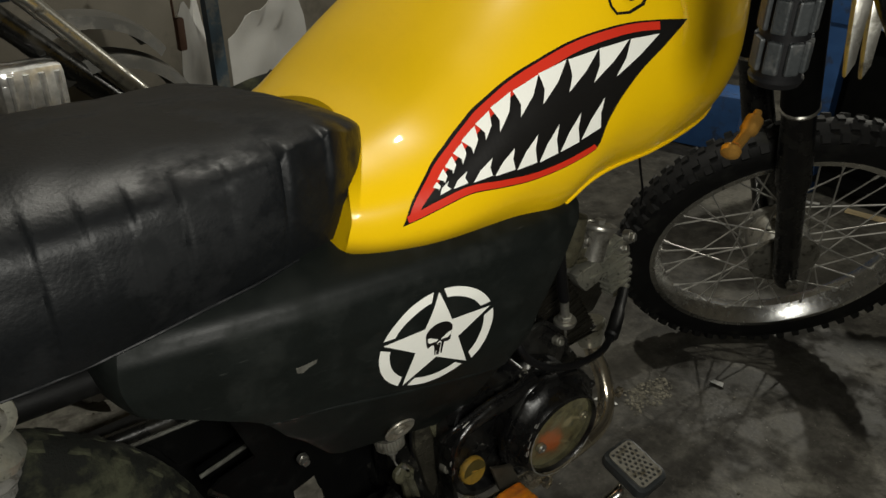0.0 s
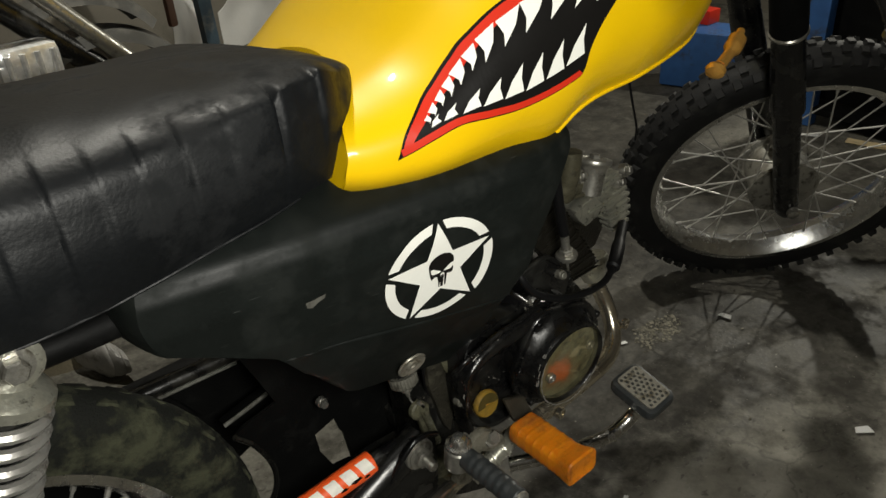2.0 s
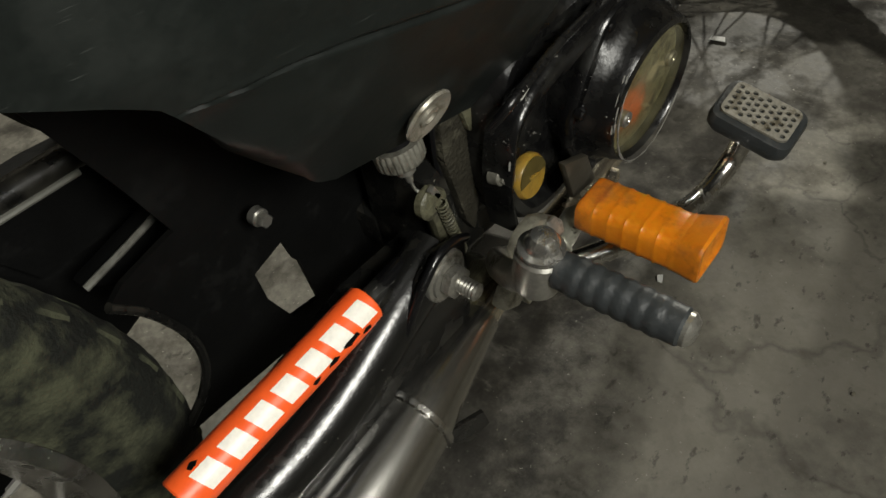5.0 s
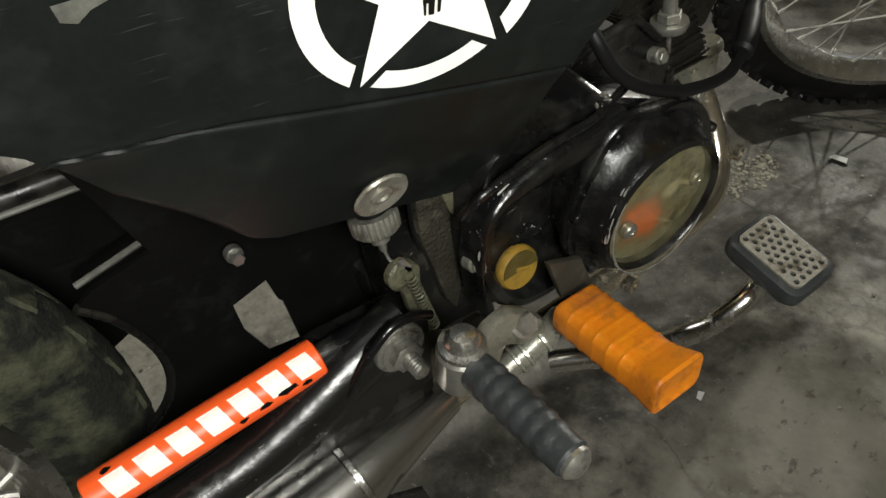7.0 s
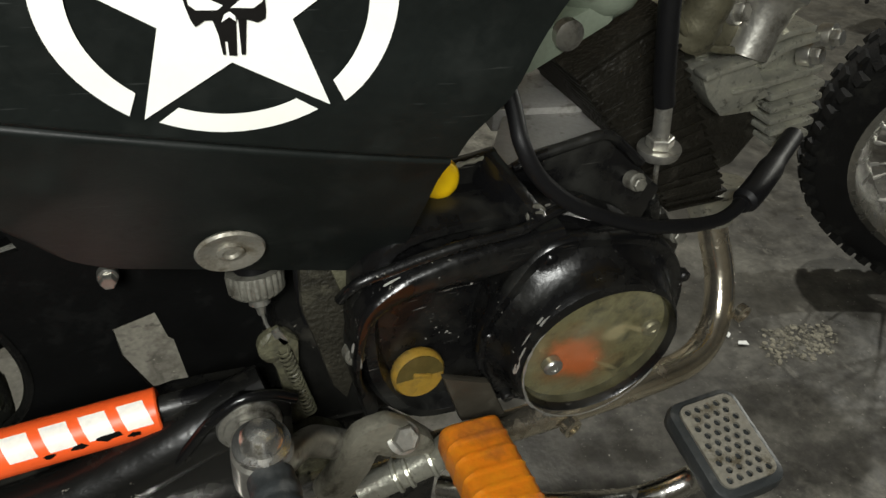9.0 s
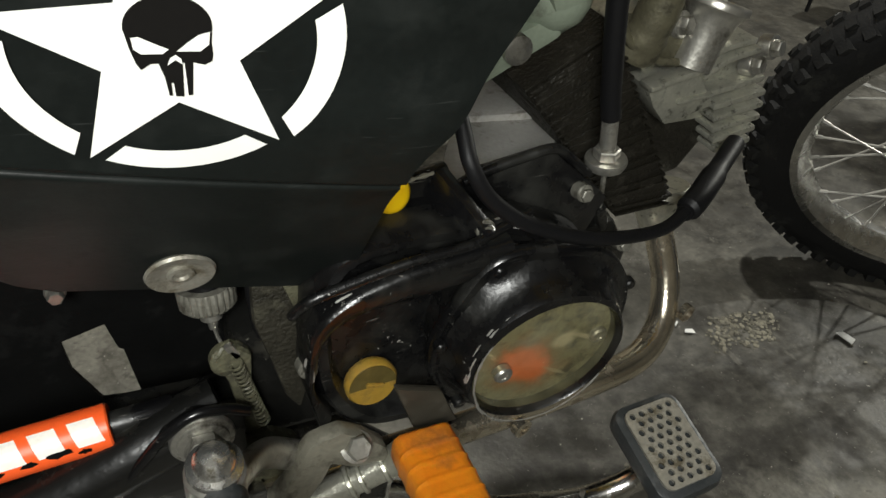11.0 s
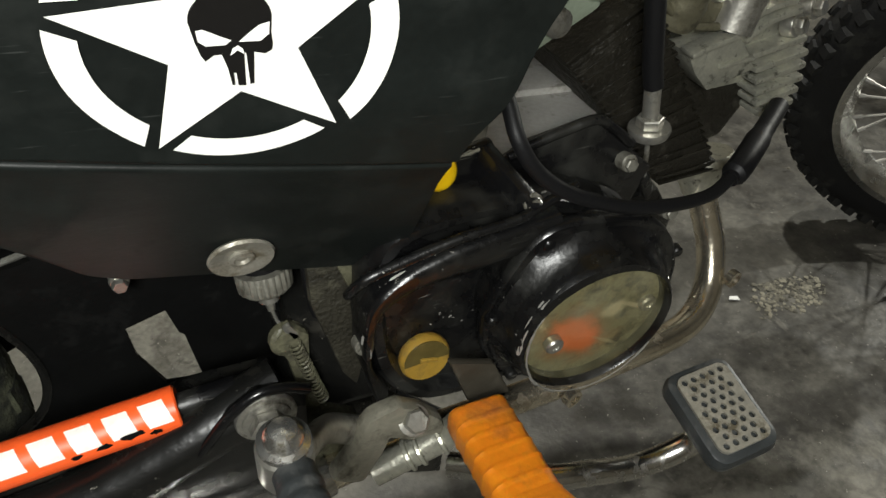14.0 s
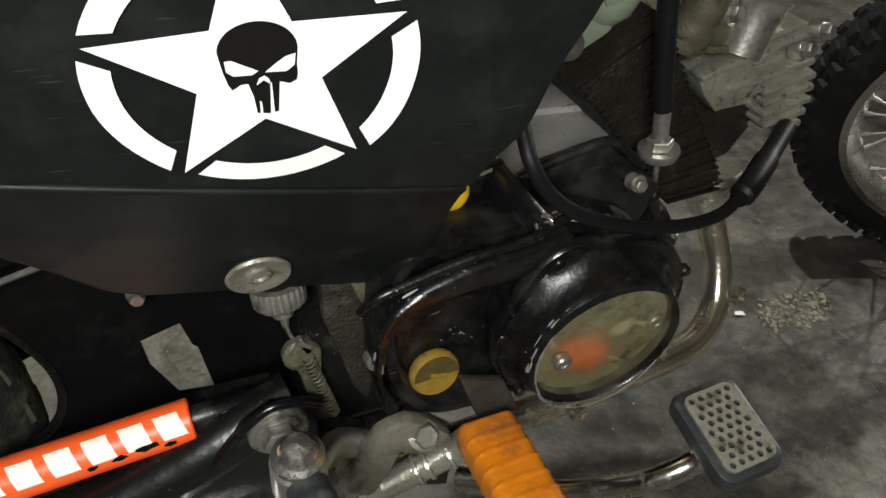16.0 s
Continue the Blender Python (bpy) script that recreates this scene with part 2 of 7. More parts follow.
def sight_glass():
    """A clear plastic cover gone hazy: mostly see-through, a little milky, glossy on top."""
    m = material("hazy_clear_plastic", (0.30, 0.29, 0.20), 0.12, mottle=0.3, scale=30, grain=0.05, bump=0.02)
    n, l = m.node_tree.nodes, m.node_tree.links
    clear = n.new("ShaderNodeBsdfTransparent")
    clear.inputs[0].default_value = (0.86, 0.82, 0.62, 1)
    haze = n.new("ShaderNodeTexNoise")
    l.new(n["Texture Coordinate"].outputs["Object"], haze.inputs["Vector"])
    haze.inputs["Scale"].default_value, haze.inputs["Detail"].default_value = 30, 2
    rng = n.new("ShaderNodeMapRange")
    rng.inputs["From Min"].default_value, rng.inputs["From Max"].default_value = 0.35, 0.7
    rng.inputs["To Min"].default_value, rng.inputs["To Max"].default_value = 0.06, 0.26
    l.new(haze.outputs["Fac"], rng.inputs["Value"])
    mix = n.new("ShaderNodeMixShader")
    l.new(rng.outputs[0], mix.inputs[0])
    l.new(clear.outputs[0], mix.inputs[1])
    l.new(n["Principled BSDF"].outputs[0], mix.inputs[2])
    l.new(mix.outputs[0], n["Material Output"].inputs[0])
    return m


SIGHT = sight_glass()
def blotch(m, spots):
    """Soft-edged spots of colour with ragged outlines: centre, half sizes in x and z, turn and colour."""
    n, l = m.node_tree.nodes, m.node_tree.links
    b = n["Principled BSDF"]
    co = n["Texture Coordinate"].outputs["Object"]
    wob = n.new("ShaderNodeTexNoise")
    wob.inputs["Scale"].default_value, wob.inputs["Detail"].default_value = 90, 4
    l.new(co, wob.inputs["Vector"])
    base = b.inputs["Base Color"].links[0].from_socket
    for (cx, cz), (rx, rz), turn, colour, amount in spots:
        sub = n.new("ShaderNodeVectorMath")
        sub.operation = "SUBTRACT"
        l.new(co, sub.inputs[0])
        sub.inputs[1].default_value = (cx, 0, cz)
        rot = n.new("ShaderNodeVectorRotate")
        rot.rotation_type = "Y_AXIS"
        rot.inputs["Angle"].default_value = turn
        l.new(sub.outputs[0], rot.inputs["Vector"])
        mul = n.new("ShaderNodeVectorMath")
        mul.operation = "MULTIPLY"
        l.new(rot.outputs[0], mul.inputs[0])
        mul.inputs[1].default_value = (1 / rx, 0, 1 / rz)
        ln = n.new("ShaderNodeVectorMath")
        ln.operation = "LENGTH"
        l.new(mul.outputs[0], ln.inputs[0])
        add = n.new("ShaderNodeMath")
        add.operation = "MULTIPLY_ADD"
        l.new(wob.outputs["Fac"], add.inputs[0])
        add.inputs[1].default_value = 0.9
        l.new(ln.outputs["Value"], add.inputs[2])
        rg = n.new("ShaderNodeMapRange")
        rg.interpolation_type = "SMOOTHSTEP"
        for k, q in (("From Min", 0.95), ("From Max", 1.75), ("To Min", amount), ("To Max", 0.0)):
            rg.inputs[k].default_value = q
        l.new(add.outputs[0], rg.inputs["Value"])
        mix = n.new("ShaderNodeMix")
        mix.data_type = "RGBA"
        l.new(rg.outputs[0], mix.inputs["Factor"])
        l.new(base, mix.inputs[6])
        mix.inputs[7].default_value = (*colour, 1)
        base = mix.outputs[2]
    l.new(base, b.inputs["Base Color"])
    return m


WELL = material("oily_olive_metal", (0.20, 0.19, 0.12), 0.35, metal=0.3, mottle=0.5, scale=60, bump=0.2, dirt=(0.05, 0.045, 0.03), dirt_amount=0.4, dirt_scale=60)
blotch(WELL, (((0.0050, 0.3760), (0.032, 0.024), -0.75, (0.22, 0.11, 0.045), 0.8), ((0.0070, 0.3750), (0.024, 0.0135), -0.75, (0.62, 0.15, 0.045), 0.95),
             ((0.0290, 0.3920), (0.0090, 0.0070), 0.4, (0.42, 0.38, 0.27), 0.9), ((0.0450, 0.3900), (0.015, 0.0020), -0.5, (0.40, 0.36, 0.26), 0.7), ((0.030, 0.362), (0.013, 0.0016), -0.6, (0.36, 0.32, 0.22), 0.6)))


def oil_and_shade(m):
    """Lay old oil, painted shade, a painted lit patch, hairline cracks and pale worn patches over the concrete."""
    n, l = m.node_tree.nodes, m.node_tree.links
    b = n["Principled BSDF"]
    old = b.inputs["Base Color"].links[0].from_socket
    co = n.new("ShaderNodeTexCoord")
    wob = n.new("ShaderNodeTexNoise")
    wob.inputs["Scale"].default_value, wob.inputs["Detail"].default_value = 5.5, 7
    l.new(co.outputs["Object"], wob.inputs["Vector"])
    mask = None
    # old oil, plus shade put into the colour by the silencer and wheels
    for cx, cy, rx, ry, amount in ((0.70, 0.21, 0.66, 0.30, 0.74), (0.0, 0.05, 0.26, 0.14, 0.92), (0.38, 0.13, 0.42, 0.17, 0.9), (-0.62, 0.12, 0.42, 0.30, 0.92), (0.98, 0.66, 0.50, 0.34, 0.92), (1.60, 1.15, 0.55, 0.40, 0.7)):
        mp = n.new("ShaderNodeMapping")
        mp.vector_type = "POINT"
        mp.inputs["Location"].default_value = (-cx / rx, -cy / ry, 0)
        mp.inputs["Scale"].default_value = (1 / rx, 1 / ry, 0)
        l.new(co.outputs["Object"], mp.inputs["Vector"])
        ln = n.new("ShaderNodeVectorMath")
        ln.operation = "LENGTH"
        l.new(mp.outputs[0], ln.inputs[0])
        ad = n.new("ShaderNodeMath")
        ad.operation = "MULTIPLY_ADD"
        l.new(wob.outputs["Fac"], ad.inputs[0])
        ad.inputs[1].default_value = 1.7
        l.new(ln.outputs["Value"], ad.inputs[2])
        rg = n.new("ShaderNodeMapRange")
        rg.interpolation_type = "SMOOTHSTEP"
        rg.inputs["From Min"].default_value, rg.inputs["From Max"].default_value = 1.55, 2.05
        rg.inputs["To Min"].default_value, rg.inputs["To Max"].default_value = amount, 0.0
        l.new(ad.outputs[0], rg.inputs["Value"])
        if mask is None:
            mask = rg.outputs[0]
        else:
            mx = n.new("ShaderNodeMath")
            mx.operation = "MAXIMUM"
            l.new(mask, mx.inputs[0])
            l.new(rg.outputs[0], mx.inputs[1])
            mask = mx.outputs[0]
    rough_spots = n.new("ShaderNodeTexNoise")
    rough_spots.inputs["Scale"].default_value, rough_spots.inputs["Detail"].default_value, rough_spots.inputs["Roughness"].default_value = 22, 9, 0.7
    l.new(co.outputs["Object"], rough_spots.inputs["Vector"])
    worn = n.new("ShaderNodeMapRange")
    worn.inputs["From Min"].default_value, worn.inputs["From Max"].default_value = 0.38, 0.62
    worn.inputs["To Min"].default_value, worn.inputs["To Max"].default_value = 0.55, 1.1
    l.new(rough_spots.outputs["Fac"], worn.inputs["Value"])
    mul = n.new("ShaderNodeMath")
    mul.operation = "MULTIPLY"
    mul.use_clamp = True
    l.new(mask, mul.inputs[0])
    l.new(worn.outputs[0], mul.inputs[1])
    mask = mul.outputs[0]
    blotch = n.new("ShaderNodeMix")
    blotch.data_type = "RGBA"
    l.new(mask, blotch.inputs["Factor"])
    l.new(old, blotch.inputs[6])
    blotch.inputs[7].default_value = (0.0155, 0.0138, 0.0105, 1)
    vor = n.new("ShaderNodeTexVoronoi")
    vor.feature = "DISTANCE_TO_EDGE"
    vor.inputs["Scale"].default_value = 3.1
    bend = n.new("ShaderNodeVectorMath")
    bend.operation = "MULTIPLY_ADD"
    l.new(wob.outputs["Color"], bend.inputs[0])
    bend.inputs[1].default_value = (0.35, 0.35, 0)
    l.new(co.outputs["Object"], bend.inputs[2])
    l.new(bend.outputs[0], vor.inputs["Vector"])
    ck = n.new("ShaderNodeMapRange")
    ck.inputs["From Min"].default_value, ck.inputs["From Max"].default_value = 0.0, 0.016
    ck.inputs["To Min"].default_value, ck.inputs["To Max"].default_value = 0.42, 0.0
    l.new(vor.outputs["Distance"], ck.inputs["Value"])
    crack = n.new("ShaderNodeMix")
    crack.data_type = "RGBA"
    l.new(ck.outputs[0], crack.inputs["Factor"])
    # light on the near-side floor, painted in as a paler ragged patch
    lit_at = n.new("ShaderNodeMapping")
    lit_at.inputs["Location"].default_value = (-0.17 / 0.38, 0.13 / 0.20, 0)
    lit_at.inputs["Scale"].default_value = (1 / 0.38, 1 / 0.20, 0)
    l.new(co.outputs["Object"], lit_at.inputs["Vector"])
    away = n.new("ShaderNodeVectorMath")
    away.operation = "LENGTH"
    l.new(lit_at.outputs[0], away.inputs[0])
    ragged = n.new("ShaderNodeMath")
    ragged.operation = "MULTIPLY_ADD"
    l.new(rough_spots.outputs["Fac"], ragged.inputs[0])
    ragged.inputs[1].default_value = 1.6
    l.new(away.outputs["Value"], ragged.inputs[2])
    thin = n.new("ShaderNodeMapRange")
    thin.interpolation_type = "SMOOTHSTEP"
    thin.inputs["From Min"].default_value, thin.inputs["From Max"].default_value = 1.2, 2.1
    thin.inputs["To Min"].default_value, thin.inputs["To Max"].default_value = 0.75, 0.0
    l.new(ragged.outputs[0], thin.inputs["Value"])
    lit_patch = n.new("ShaderNodeMix")
    lit_patch.data_type = "RGBA"
    l.new(thin.outputs[0], lit_patch.inputs["Factor"])
    l.new(blotch.outputs[2], lit_patch.inputs[6])
    lit_patch.inputs[7].default_value = (0.200, 0.188, 0.156, 1)
    l.new(lit_patch.outputs[2], crack.inputs[6])
    crack.inputs[7].default_value = (0.03, 0.027, 0.022, 1)
    # ground-in dirt in small ragged patches, pale scuffs and bright specks of stone
    top = crack.outputs[2]
    for scale, detail, lo, hi, amount, colour, stretch in ((11, 10, 0.52, 0.64, 0.38, (0.024, 0.021, 0.016), (1, 1, 1)), (46, 6, 0.60, 0.68, 0.6, (0.020, 0.018, 0.014), (1, 1.6, 1)),
                                                           (30, 8, 0.62, 0.72, 0.5, (0.20, 0.19, 0.16), (1, 0.45, 1)), (190, 3, 0.69, 0.73, 0.8, (0.30, 0.285, 0.25), (1, 1, 1))):
        mp = n.new("ShaderNodeMapping")
        mp.inputs["Scale"].default_value, mp.inputs["Rotation"].default_value, mp.inputs["Location"].default_value = stretch, (0, 0, 0.6), (scale, 3.0, 0)
        l.new(co.outputs["Object"], mp.inputs["Vector"])
        t = n.new("ShaderNodeTexNoise")
        t.inputs["Scale"].default_value, t.inputs["Detail"].default_value, t.inputs["Roughness"].default_value = scale, detail, 0.62
        l.new(mp.outputs[0], t.inputs["Vector"])
        r = n.new("ShaderNodeMapRange")
        for k, q in (("From Min", lo), ("From Max", hi), ("To Min", 0.0), ("To Max", amount)):
            r.inputs[k].default_value = q
        l.new(t.outputs["Fac"], r.inputs["Value"])
        mx = n.new("ShaderNodeMix")
        mx.data_type = "RGBA"
        l.new(r.outputs[0], mx.inputs["Factor"])
        l.new(top, mx.inputs[6])
        mx.inputs[7].default_value = (*colour, 1)
        top = mx.outputs[2]
    l.new(top, b.inputs["Base Color"])
    # the oil and the darkened patches shine a little more than the dry concrete
    ro = b.inputs["Roughness"].links[0].from_socket
    wet = n.new("ShaderNodeMath")
    wet.operation = "MULTIPLY_ADD"
    l.new(mask, wet.inputs[0])
    wet.inputs[1].default_value = -0.25
    l.new(ro, wet.inputs[2])
    l.new(wet.outputs[0], b.inputs["Roughness"])
    return m


oil_and_shade(CONCRETE)

PADSTEEL = material("worn_tread_steel", (0.30, 0.285, 0.24), 0.4, metal=0.5, mottle=0.4, scale=60, grain=0.3, bump=0.15, dirt=(0.10, 0.085, 0.055), dirt_amount=0.4, dirt_scale=60)
CHIP = material("bare_chipped_alloy", (0.24, 0.235, 0.215), 0.45, metal=0.4, mottle=0.3, scale=200)
OLIVE = material("dark_olive_plastic", (0.075, 0.058, 0.018), 0.25, mottle=0.4, scale=120)
RIMCHROME = material("dented_rim_chrome", (0.70, 0.70, 0.68), 0.24, metal=1.0, mottle=0.3, scale=60, grain=0.3, grain_scale=90, bump=0.22, dirt=(0.07, 0.065, 0.05), dirt_amount=0.12, dirt_scale=50)
ZINC = material("bright_worn_zinc", (0.56, 0.55, 0.52), 0.24, metal=0.95, mottle=0.25, scale=50, grain=0.2, bump=0.05, dirt=(0.12, 0.11, 0.085), dirt_amount=0.15, dirt_scale=60)
SATIN = material("satin_chrome", (0.46, 0.45, 0.42), 0.25, metal=1.0, mottle=0.2, scale=12, grain=0.15, bump=0.04)
SPOKE = material("dull_spoke_wire", (0.40, 0.39, 0.36), 0.4, metal=0.5, mottle=0.15, grain=0.1, bump=0.05)
CAKED = material("dirt_caked_steel", (0.020, 0.018, 0.012), 0.6, spec=0.35, mottle=0.6, scale=50, grain=0.5, bump=0.9, dirt=(0.060, 0.056, 0.036), dirt_amount=0.25, dirt_scale=34)
OILCAST = material("oily_grey_casting", (0.20, 0.19, 0.15), 0.38, metal=0.35, mottle=0.4, scale=40, grain=0.25, bump=0.25, dirt=(0.07, 0.064, 0.045), dirt_amount=0.3, dirt_scale=45)
MOSS = material("olive_caked_casting", (0.090, 0.087, 0.055), 0.42, spec=0.4, mottle=0.55, scale=60, grain=0.4, bump=0.6, dirt=(0.035, 0.032, 0.02), dirt_amount=0.35, dirt_scale=70)
SACKING = material("dusty_white_plastic", (0.34, 0.33, 0.31), 0.5, mottle=0.3, scale=25, dirt=(0.16, 0.15, 0.12), dirt_amount=0.3, dirt_scale=30)
RAG = material("brown_dirty_cloth", (0.10, 0.085, 0.055), 0.9, mottle=0.5, scale=25, grain=0.4, bump=0.5)
COVER = enamel("dull_black_enamel", (0.0040, 0.0040, 0.0042), 0.26, (0.0160, 0.0160, 0.0138), 0.50, chips=0.18, lumps=0.16)
TARNISH = material("tarnished_casting", (0.11, 0.102, 0.066), 0.42, metal=0.5, mottle=0.4, scale=90, bump=0.2, dirt=(0.05, 0.045, 0.028), dirt_amount=0.3, dirt_scale=120)
PALECAST = material("pale_cast_alloy", (0.32, 0.31, 0.285), 0.5, metal=0.2, mottle=0.2, scale=30, grain=0.2, bump=0.2, dirt=(0.16, 0.15, 0.125), dirt_amount=0.2, dirt_scale=60)
LUG = material("grimy_grey_casting", (0.16, 0.155, 0.13), 0.42, metal=0.35, mottle=0.4, scale=50, grain=0.3, bump=0.3, dirt=(0.045, 0.041, 0.03), dirt_amount=0.4, dirt_scale=60)
SPRING = material("dull_spring_chrome", (0.46, 0.45, 0.42), 0.3, metal=0.7, mottle=0.25, scale=60, dirt=(0.14, 0.13, 0.11), dirt_amount=0.25, dirt_scale=80)

# ---- building tools ----
YC = 0.14  # the machine's middle plane


def part(name, bm, mat, parent=None, label="", smooth=True):
    """One mesh object out of a bmesh, under a thing or a part."""
    me = bpy.data.meshes.new(name)
    bmesh.ops.recalc_face_normals(bm, faces=bm.faces)
    bm.to_mesh(me)
    bm.free()
    me.materials.append(mat)
    if smooth:
        me.shade_smooth()
        me.set_sharp_from_angle(angle=radians(38))
    ob = new(name, me)
    if parent is not None:
        ob.parent = parent
        if parent.type == "EMPTY":
            ob.matrix_parent_inverse = parent.matrix_basis.inverted()
    return tagged(ob, label)


def shared(name, mesh, m, parent):
    ob = new(name, mesh)
    ob.parent = parent
    ob.matrix_basis = m
    return ob


def thing(name, place, label, category, group="", kind=""):
    ob = new(name)
    ob.location = place
    ob.empty_display_size = 0.05
    return tagged(ob, label, category, group, kind)


def spline(pts, n):
    """A smooth line through the points, n steps a piece."""
    p = [Vector(q) for q in pts]
    p = [2 * p[0] - p[1]] + p + [2 * p[-1] - p[-2]]
    out = []
    for i in range(1, len(p) - 2):
        a, b, c, d = p[i - 1:i + 3]
        for k in range(n):
            t = k / n
            out.append(0.5 * (2 * b + (c - a) * t + (2 * a - 5 * b + 4 * c - d) * t * t + (3 * b - a - 3 * c + d) * t ** 3))
    return out + [p[-2]]


def curve1(x, keys):
    """A smooth value through (x, value) keys."""
    if x <= keys[0][0]:
        return keys[0][1]
    if x >= keys[-1][0]:
        return keys[-1][1]
    n = len(keys)
    i = max(k for k in range(n - 1) if keys[k][0] <= x)

    def slope(k):
        if k == 0 or k == n - 1:
            a, b = (0, 1) if k == 0 else (n - 2, n - 1)
            return (keys[b][1] - keys[a][1]) / (keys[b][0] - keys[a][0])
        h0, h1 = keys[k][0] - keys[k - 1][0], keys[k + 1][0] - keys[k][0]
        d0, d1 = (keys[k][1] - keys[k - 1][1]) / h0, (keys[k + 1][1] - keys[k][1]) / h1
        return (d0 * h1 + d1 * h0) / (h0 + h1)
    h = keys[i + 1][0] - keys[i][0]
    t = (x - keys[i][0]) / h
    a, b, m, q = keys[i][1], keys[i + 1][1], slope(i) * h, slope(i + 1) * h
    return a + m * t + (3 * (b - a) - 2 * m - q) * t * t + (m + q - 2 * (b - a)) * t ** 3


def loft(bm, rings, closed=True, caps=True):
    vs = [[bm.verts.new(p) for p in r] for r in rings]
    m = len(vs[0])
    for a, b in zip(vs, vs[1:]):
        for i in range(m if closed else m - 1):
            j = (i + 1) % m
            bm.faces.new((a[i], a[j], b[j], b[i]))
    if caps and closed:
        bm.faces.new(vs[0])
        bm.faces.new(vs[-1])
    return vs


def tube(bm, pts, r, seg=12, squash=1.0, caps=True):
    """A round bar along the points; r is one radius or one for each point."""
    pts = [Vector(p) for p in pts]
    side = None
    rings = []
    for i, p in enumerate(pts):
        d = (pts[min(i + 1, len(pts) - 1)] - pts[max(i - 1, 0)]).normalized()
        if side is None:
            side = d.orthogonal().normalized()
        side = (side - d * side.dot(d)).normalized()
        up = d.cross(side)
        q = r[i] if isinstance(r, (list, tuple)) else r
        rings.append([p + side * q * math.cos(2 * math.pi * k / seg) + up * q * squash * math.sin(2 * math.pi * k / seg) for k in range(seg)])
    loft(bm, rings, True, caps)
    return bm


def frame_of(axis):
    a = Vector(axis).normalized()
    u = Vector((0, 0, 1)) if abs(a.z) < 0.9 else Vector((1, 0, 0))
    s = u.cross(a).normalized()
    return a, s, a.cross(s)


def lathe(bm, place, axis, profile, seg=32, caps=True):
    """Turned shape: profile of (radius, height along the axis)."""
    a, s, u = frame_of(axis)
    o = Vector(place)
    rings = [[o + a * h + (s * math.cos(2 * math.pi * k / seg) + u * math.sin(2 * math.pi * k / seg)) * max(r, 1e-5) for k in range(seg)] for r, h in profile]
    loft(bm, rings, True, caps)
    return bm


def hexagon(bm, place, axis, r, h):
    lathe(bm, place, axis, [(r * 0.9, 0), (r, 0.1 * h), (r, 0.85 * h), (r * 0.85, h)], 6)
    return bm


def block(bm, centre, size, m=None, bevel=0.0):
    """A box with chamfered edges, turned by m about its centre."""
    t = bmesh.new()
    bmesh.ops.create_cube(t, size=1.0)
    for v in t.verts:
        v.co = Vector((v.co.x * size[0], v.co.y * size[1], v.co.z * size[2]))
    if bevel:
        bmesh.ops.bevel(t, geom=list(t.edges), offset=bevel, segments=2, affect="EDGES", profile=0.6)
    mm = Matrix.Translation(centre) @ (m.to_4x4() if m is not None else Matrix.Identity(4))
    t.transform(mm)
    me = bpy.data.meshes.new("tmp")
    t.to_mesh(me)
    t.free()
    bm.from_mesh(me)
    bpy.data.meshes.remove(me)
    return bm


def slab(bm, outline, place, ex, ez, thick, bevel=0.0):
    """A plate: a 2D outline in the axes ex, ez, extruded towards ex x ez."""
    ex, ez = Vector(ex).normalized(), Vector(ez).normalized()
    n = ex.cross(ez)
    o = Vector(place)
    t = bmesh.new()
    a = [t.verts.new(o + ex * x + ez * z) for x, z in outline]
    b = [t.verts.new(v.co + n * thick) for v in a]
    t.faces.new(a)
    t.faces.new(b)
    for i in range(len(a)):
        j = (i + 1) % len(a)
        t.faces.new((a[i], a[j], b[j], b[i]))
    bmesh.ops.recalc_face_normals(t, faces=t.faces)
    if bevel:
        es = [e for e in t.edges if len(e.link_faces) == 2 and e.calc_face_angle(0) > 0.6]
        bmesh.ops.bevel(t, geom=es, offset=bevel, segments=2, affect="EDGES", profile=0.6)
    me = bpy.data.meshes.new("tmp")
    t.to_mesh(me)
    t.free()
    bm.from_mesh(me)
    bpy.data.meshes.remove(me)
    return bm


def rounded(w, h, r, n=5):
    """The outline of a rounded rectangle about its centre."""
    out = []
    for cx, cz, a in ((w / 2 - r, h / 2 - r, 0), (-w / 2 + r, h / 2 - r, 90), (-w / 2 + r, -h / 2 + r, 180), (w / 2 - r, -h / 2 + r, 270)):
        out += [(cx + r * math.cos(radians(a + 90 * k / n)), cz + r * math.sin(radians(a + 90 * k / n))) for k in range(n + 1)]
    return out


def decal(outline, surface, lift, holes=(), cell=0.006):
    """A thin sheet with a 2D outline in x and z, laid on a curved surface y = surface(x, z)."""
    bm = bmesh.new()
    edges = []
    for ring in (outline, *holes):
        dense = []
        for (a, b), (c, d) in zip(ring, ring[1:] + ring[:1]):
            k = max(1, int(math.hypot(c - a, d - b) / cell))
            dense += [(a + (c - a) * i / k, b + (d - b) * i / k) for i in range(k)]
        vs = [bm.verts.new((x, 0, z)) for x, z in dense]
        edges += [bm.edges.new((vs[i], vs[(i + 1) % len(vs)])) for i in range(len(vs))]
    bmesh.ops.triangle_fill(bm, use_beauty=True, use_dissolve=False, edges=edges, normal=(0, -1, 0))
    for axis, no in ((0, (1, 0, 0)), (2, (0, 0, 1))):
        vals = [v.co[axis] for v in bm.verts]
        x = min(vals) + cell
        while x < max(vals):
            co = [0, 0, 0]
            co[axis] = x
            bmesh.ops.bisect_plane(bm, geom=list(bm.verts) + list(bm.edges) + list(bm.faces), plane_co=co, plane_no=no, dist=1e-6)
            x += cell
    for v in bm.verts:
        v.co.y = surface(v.co.x, v.co.z) - lift
    return bm


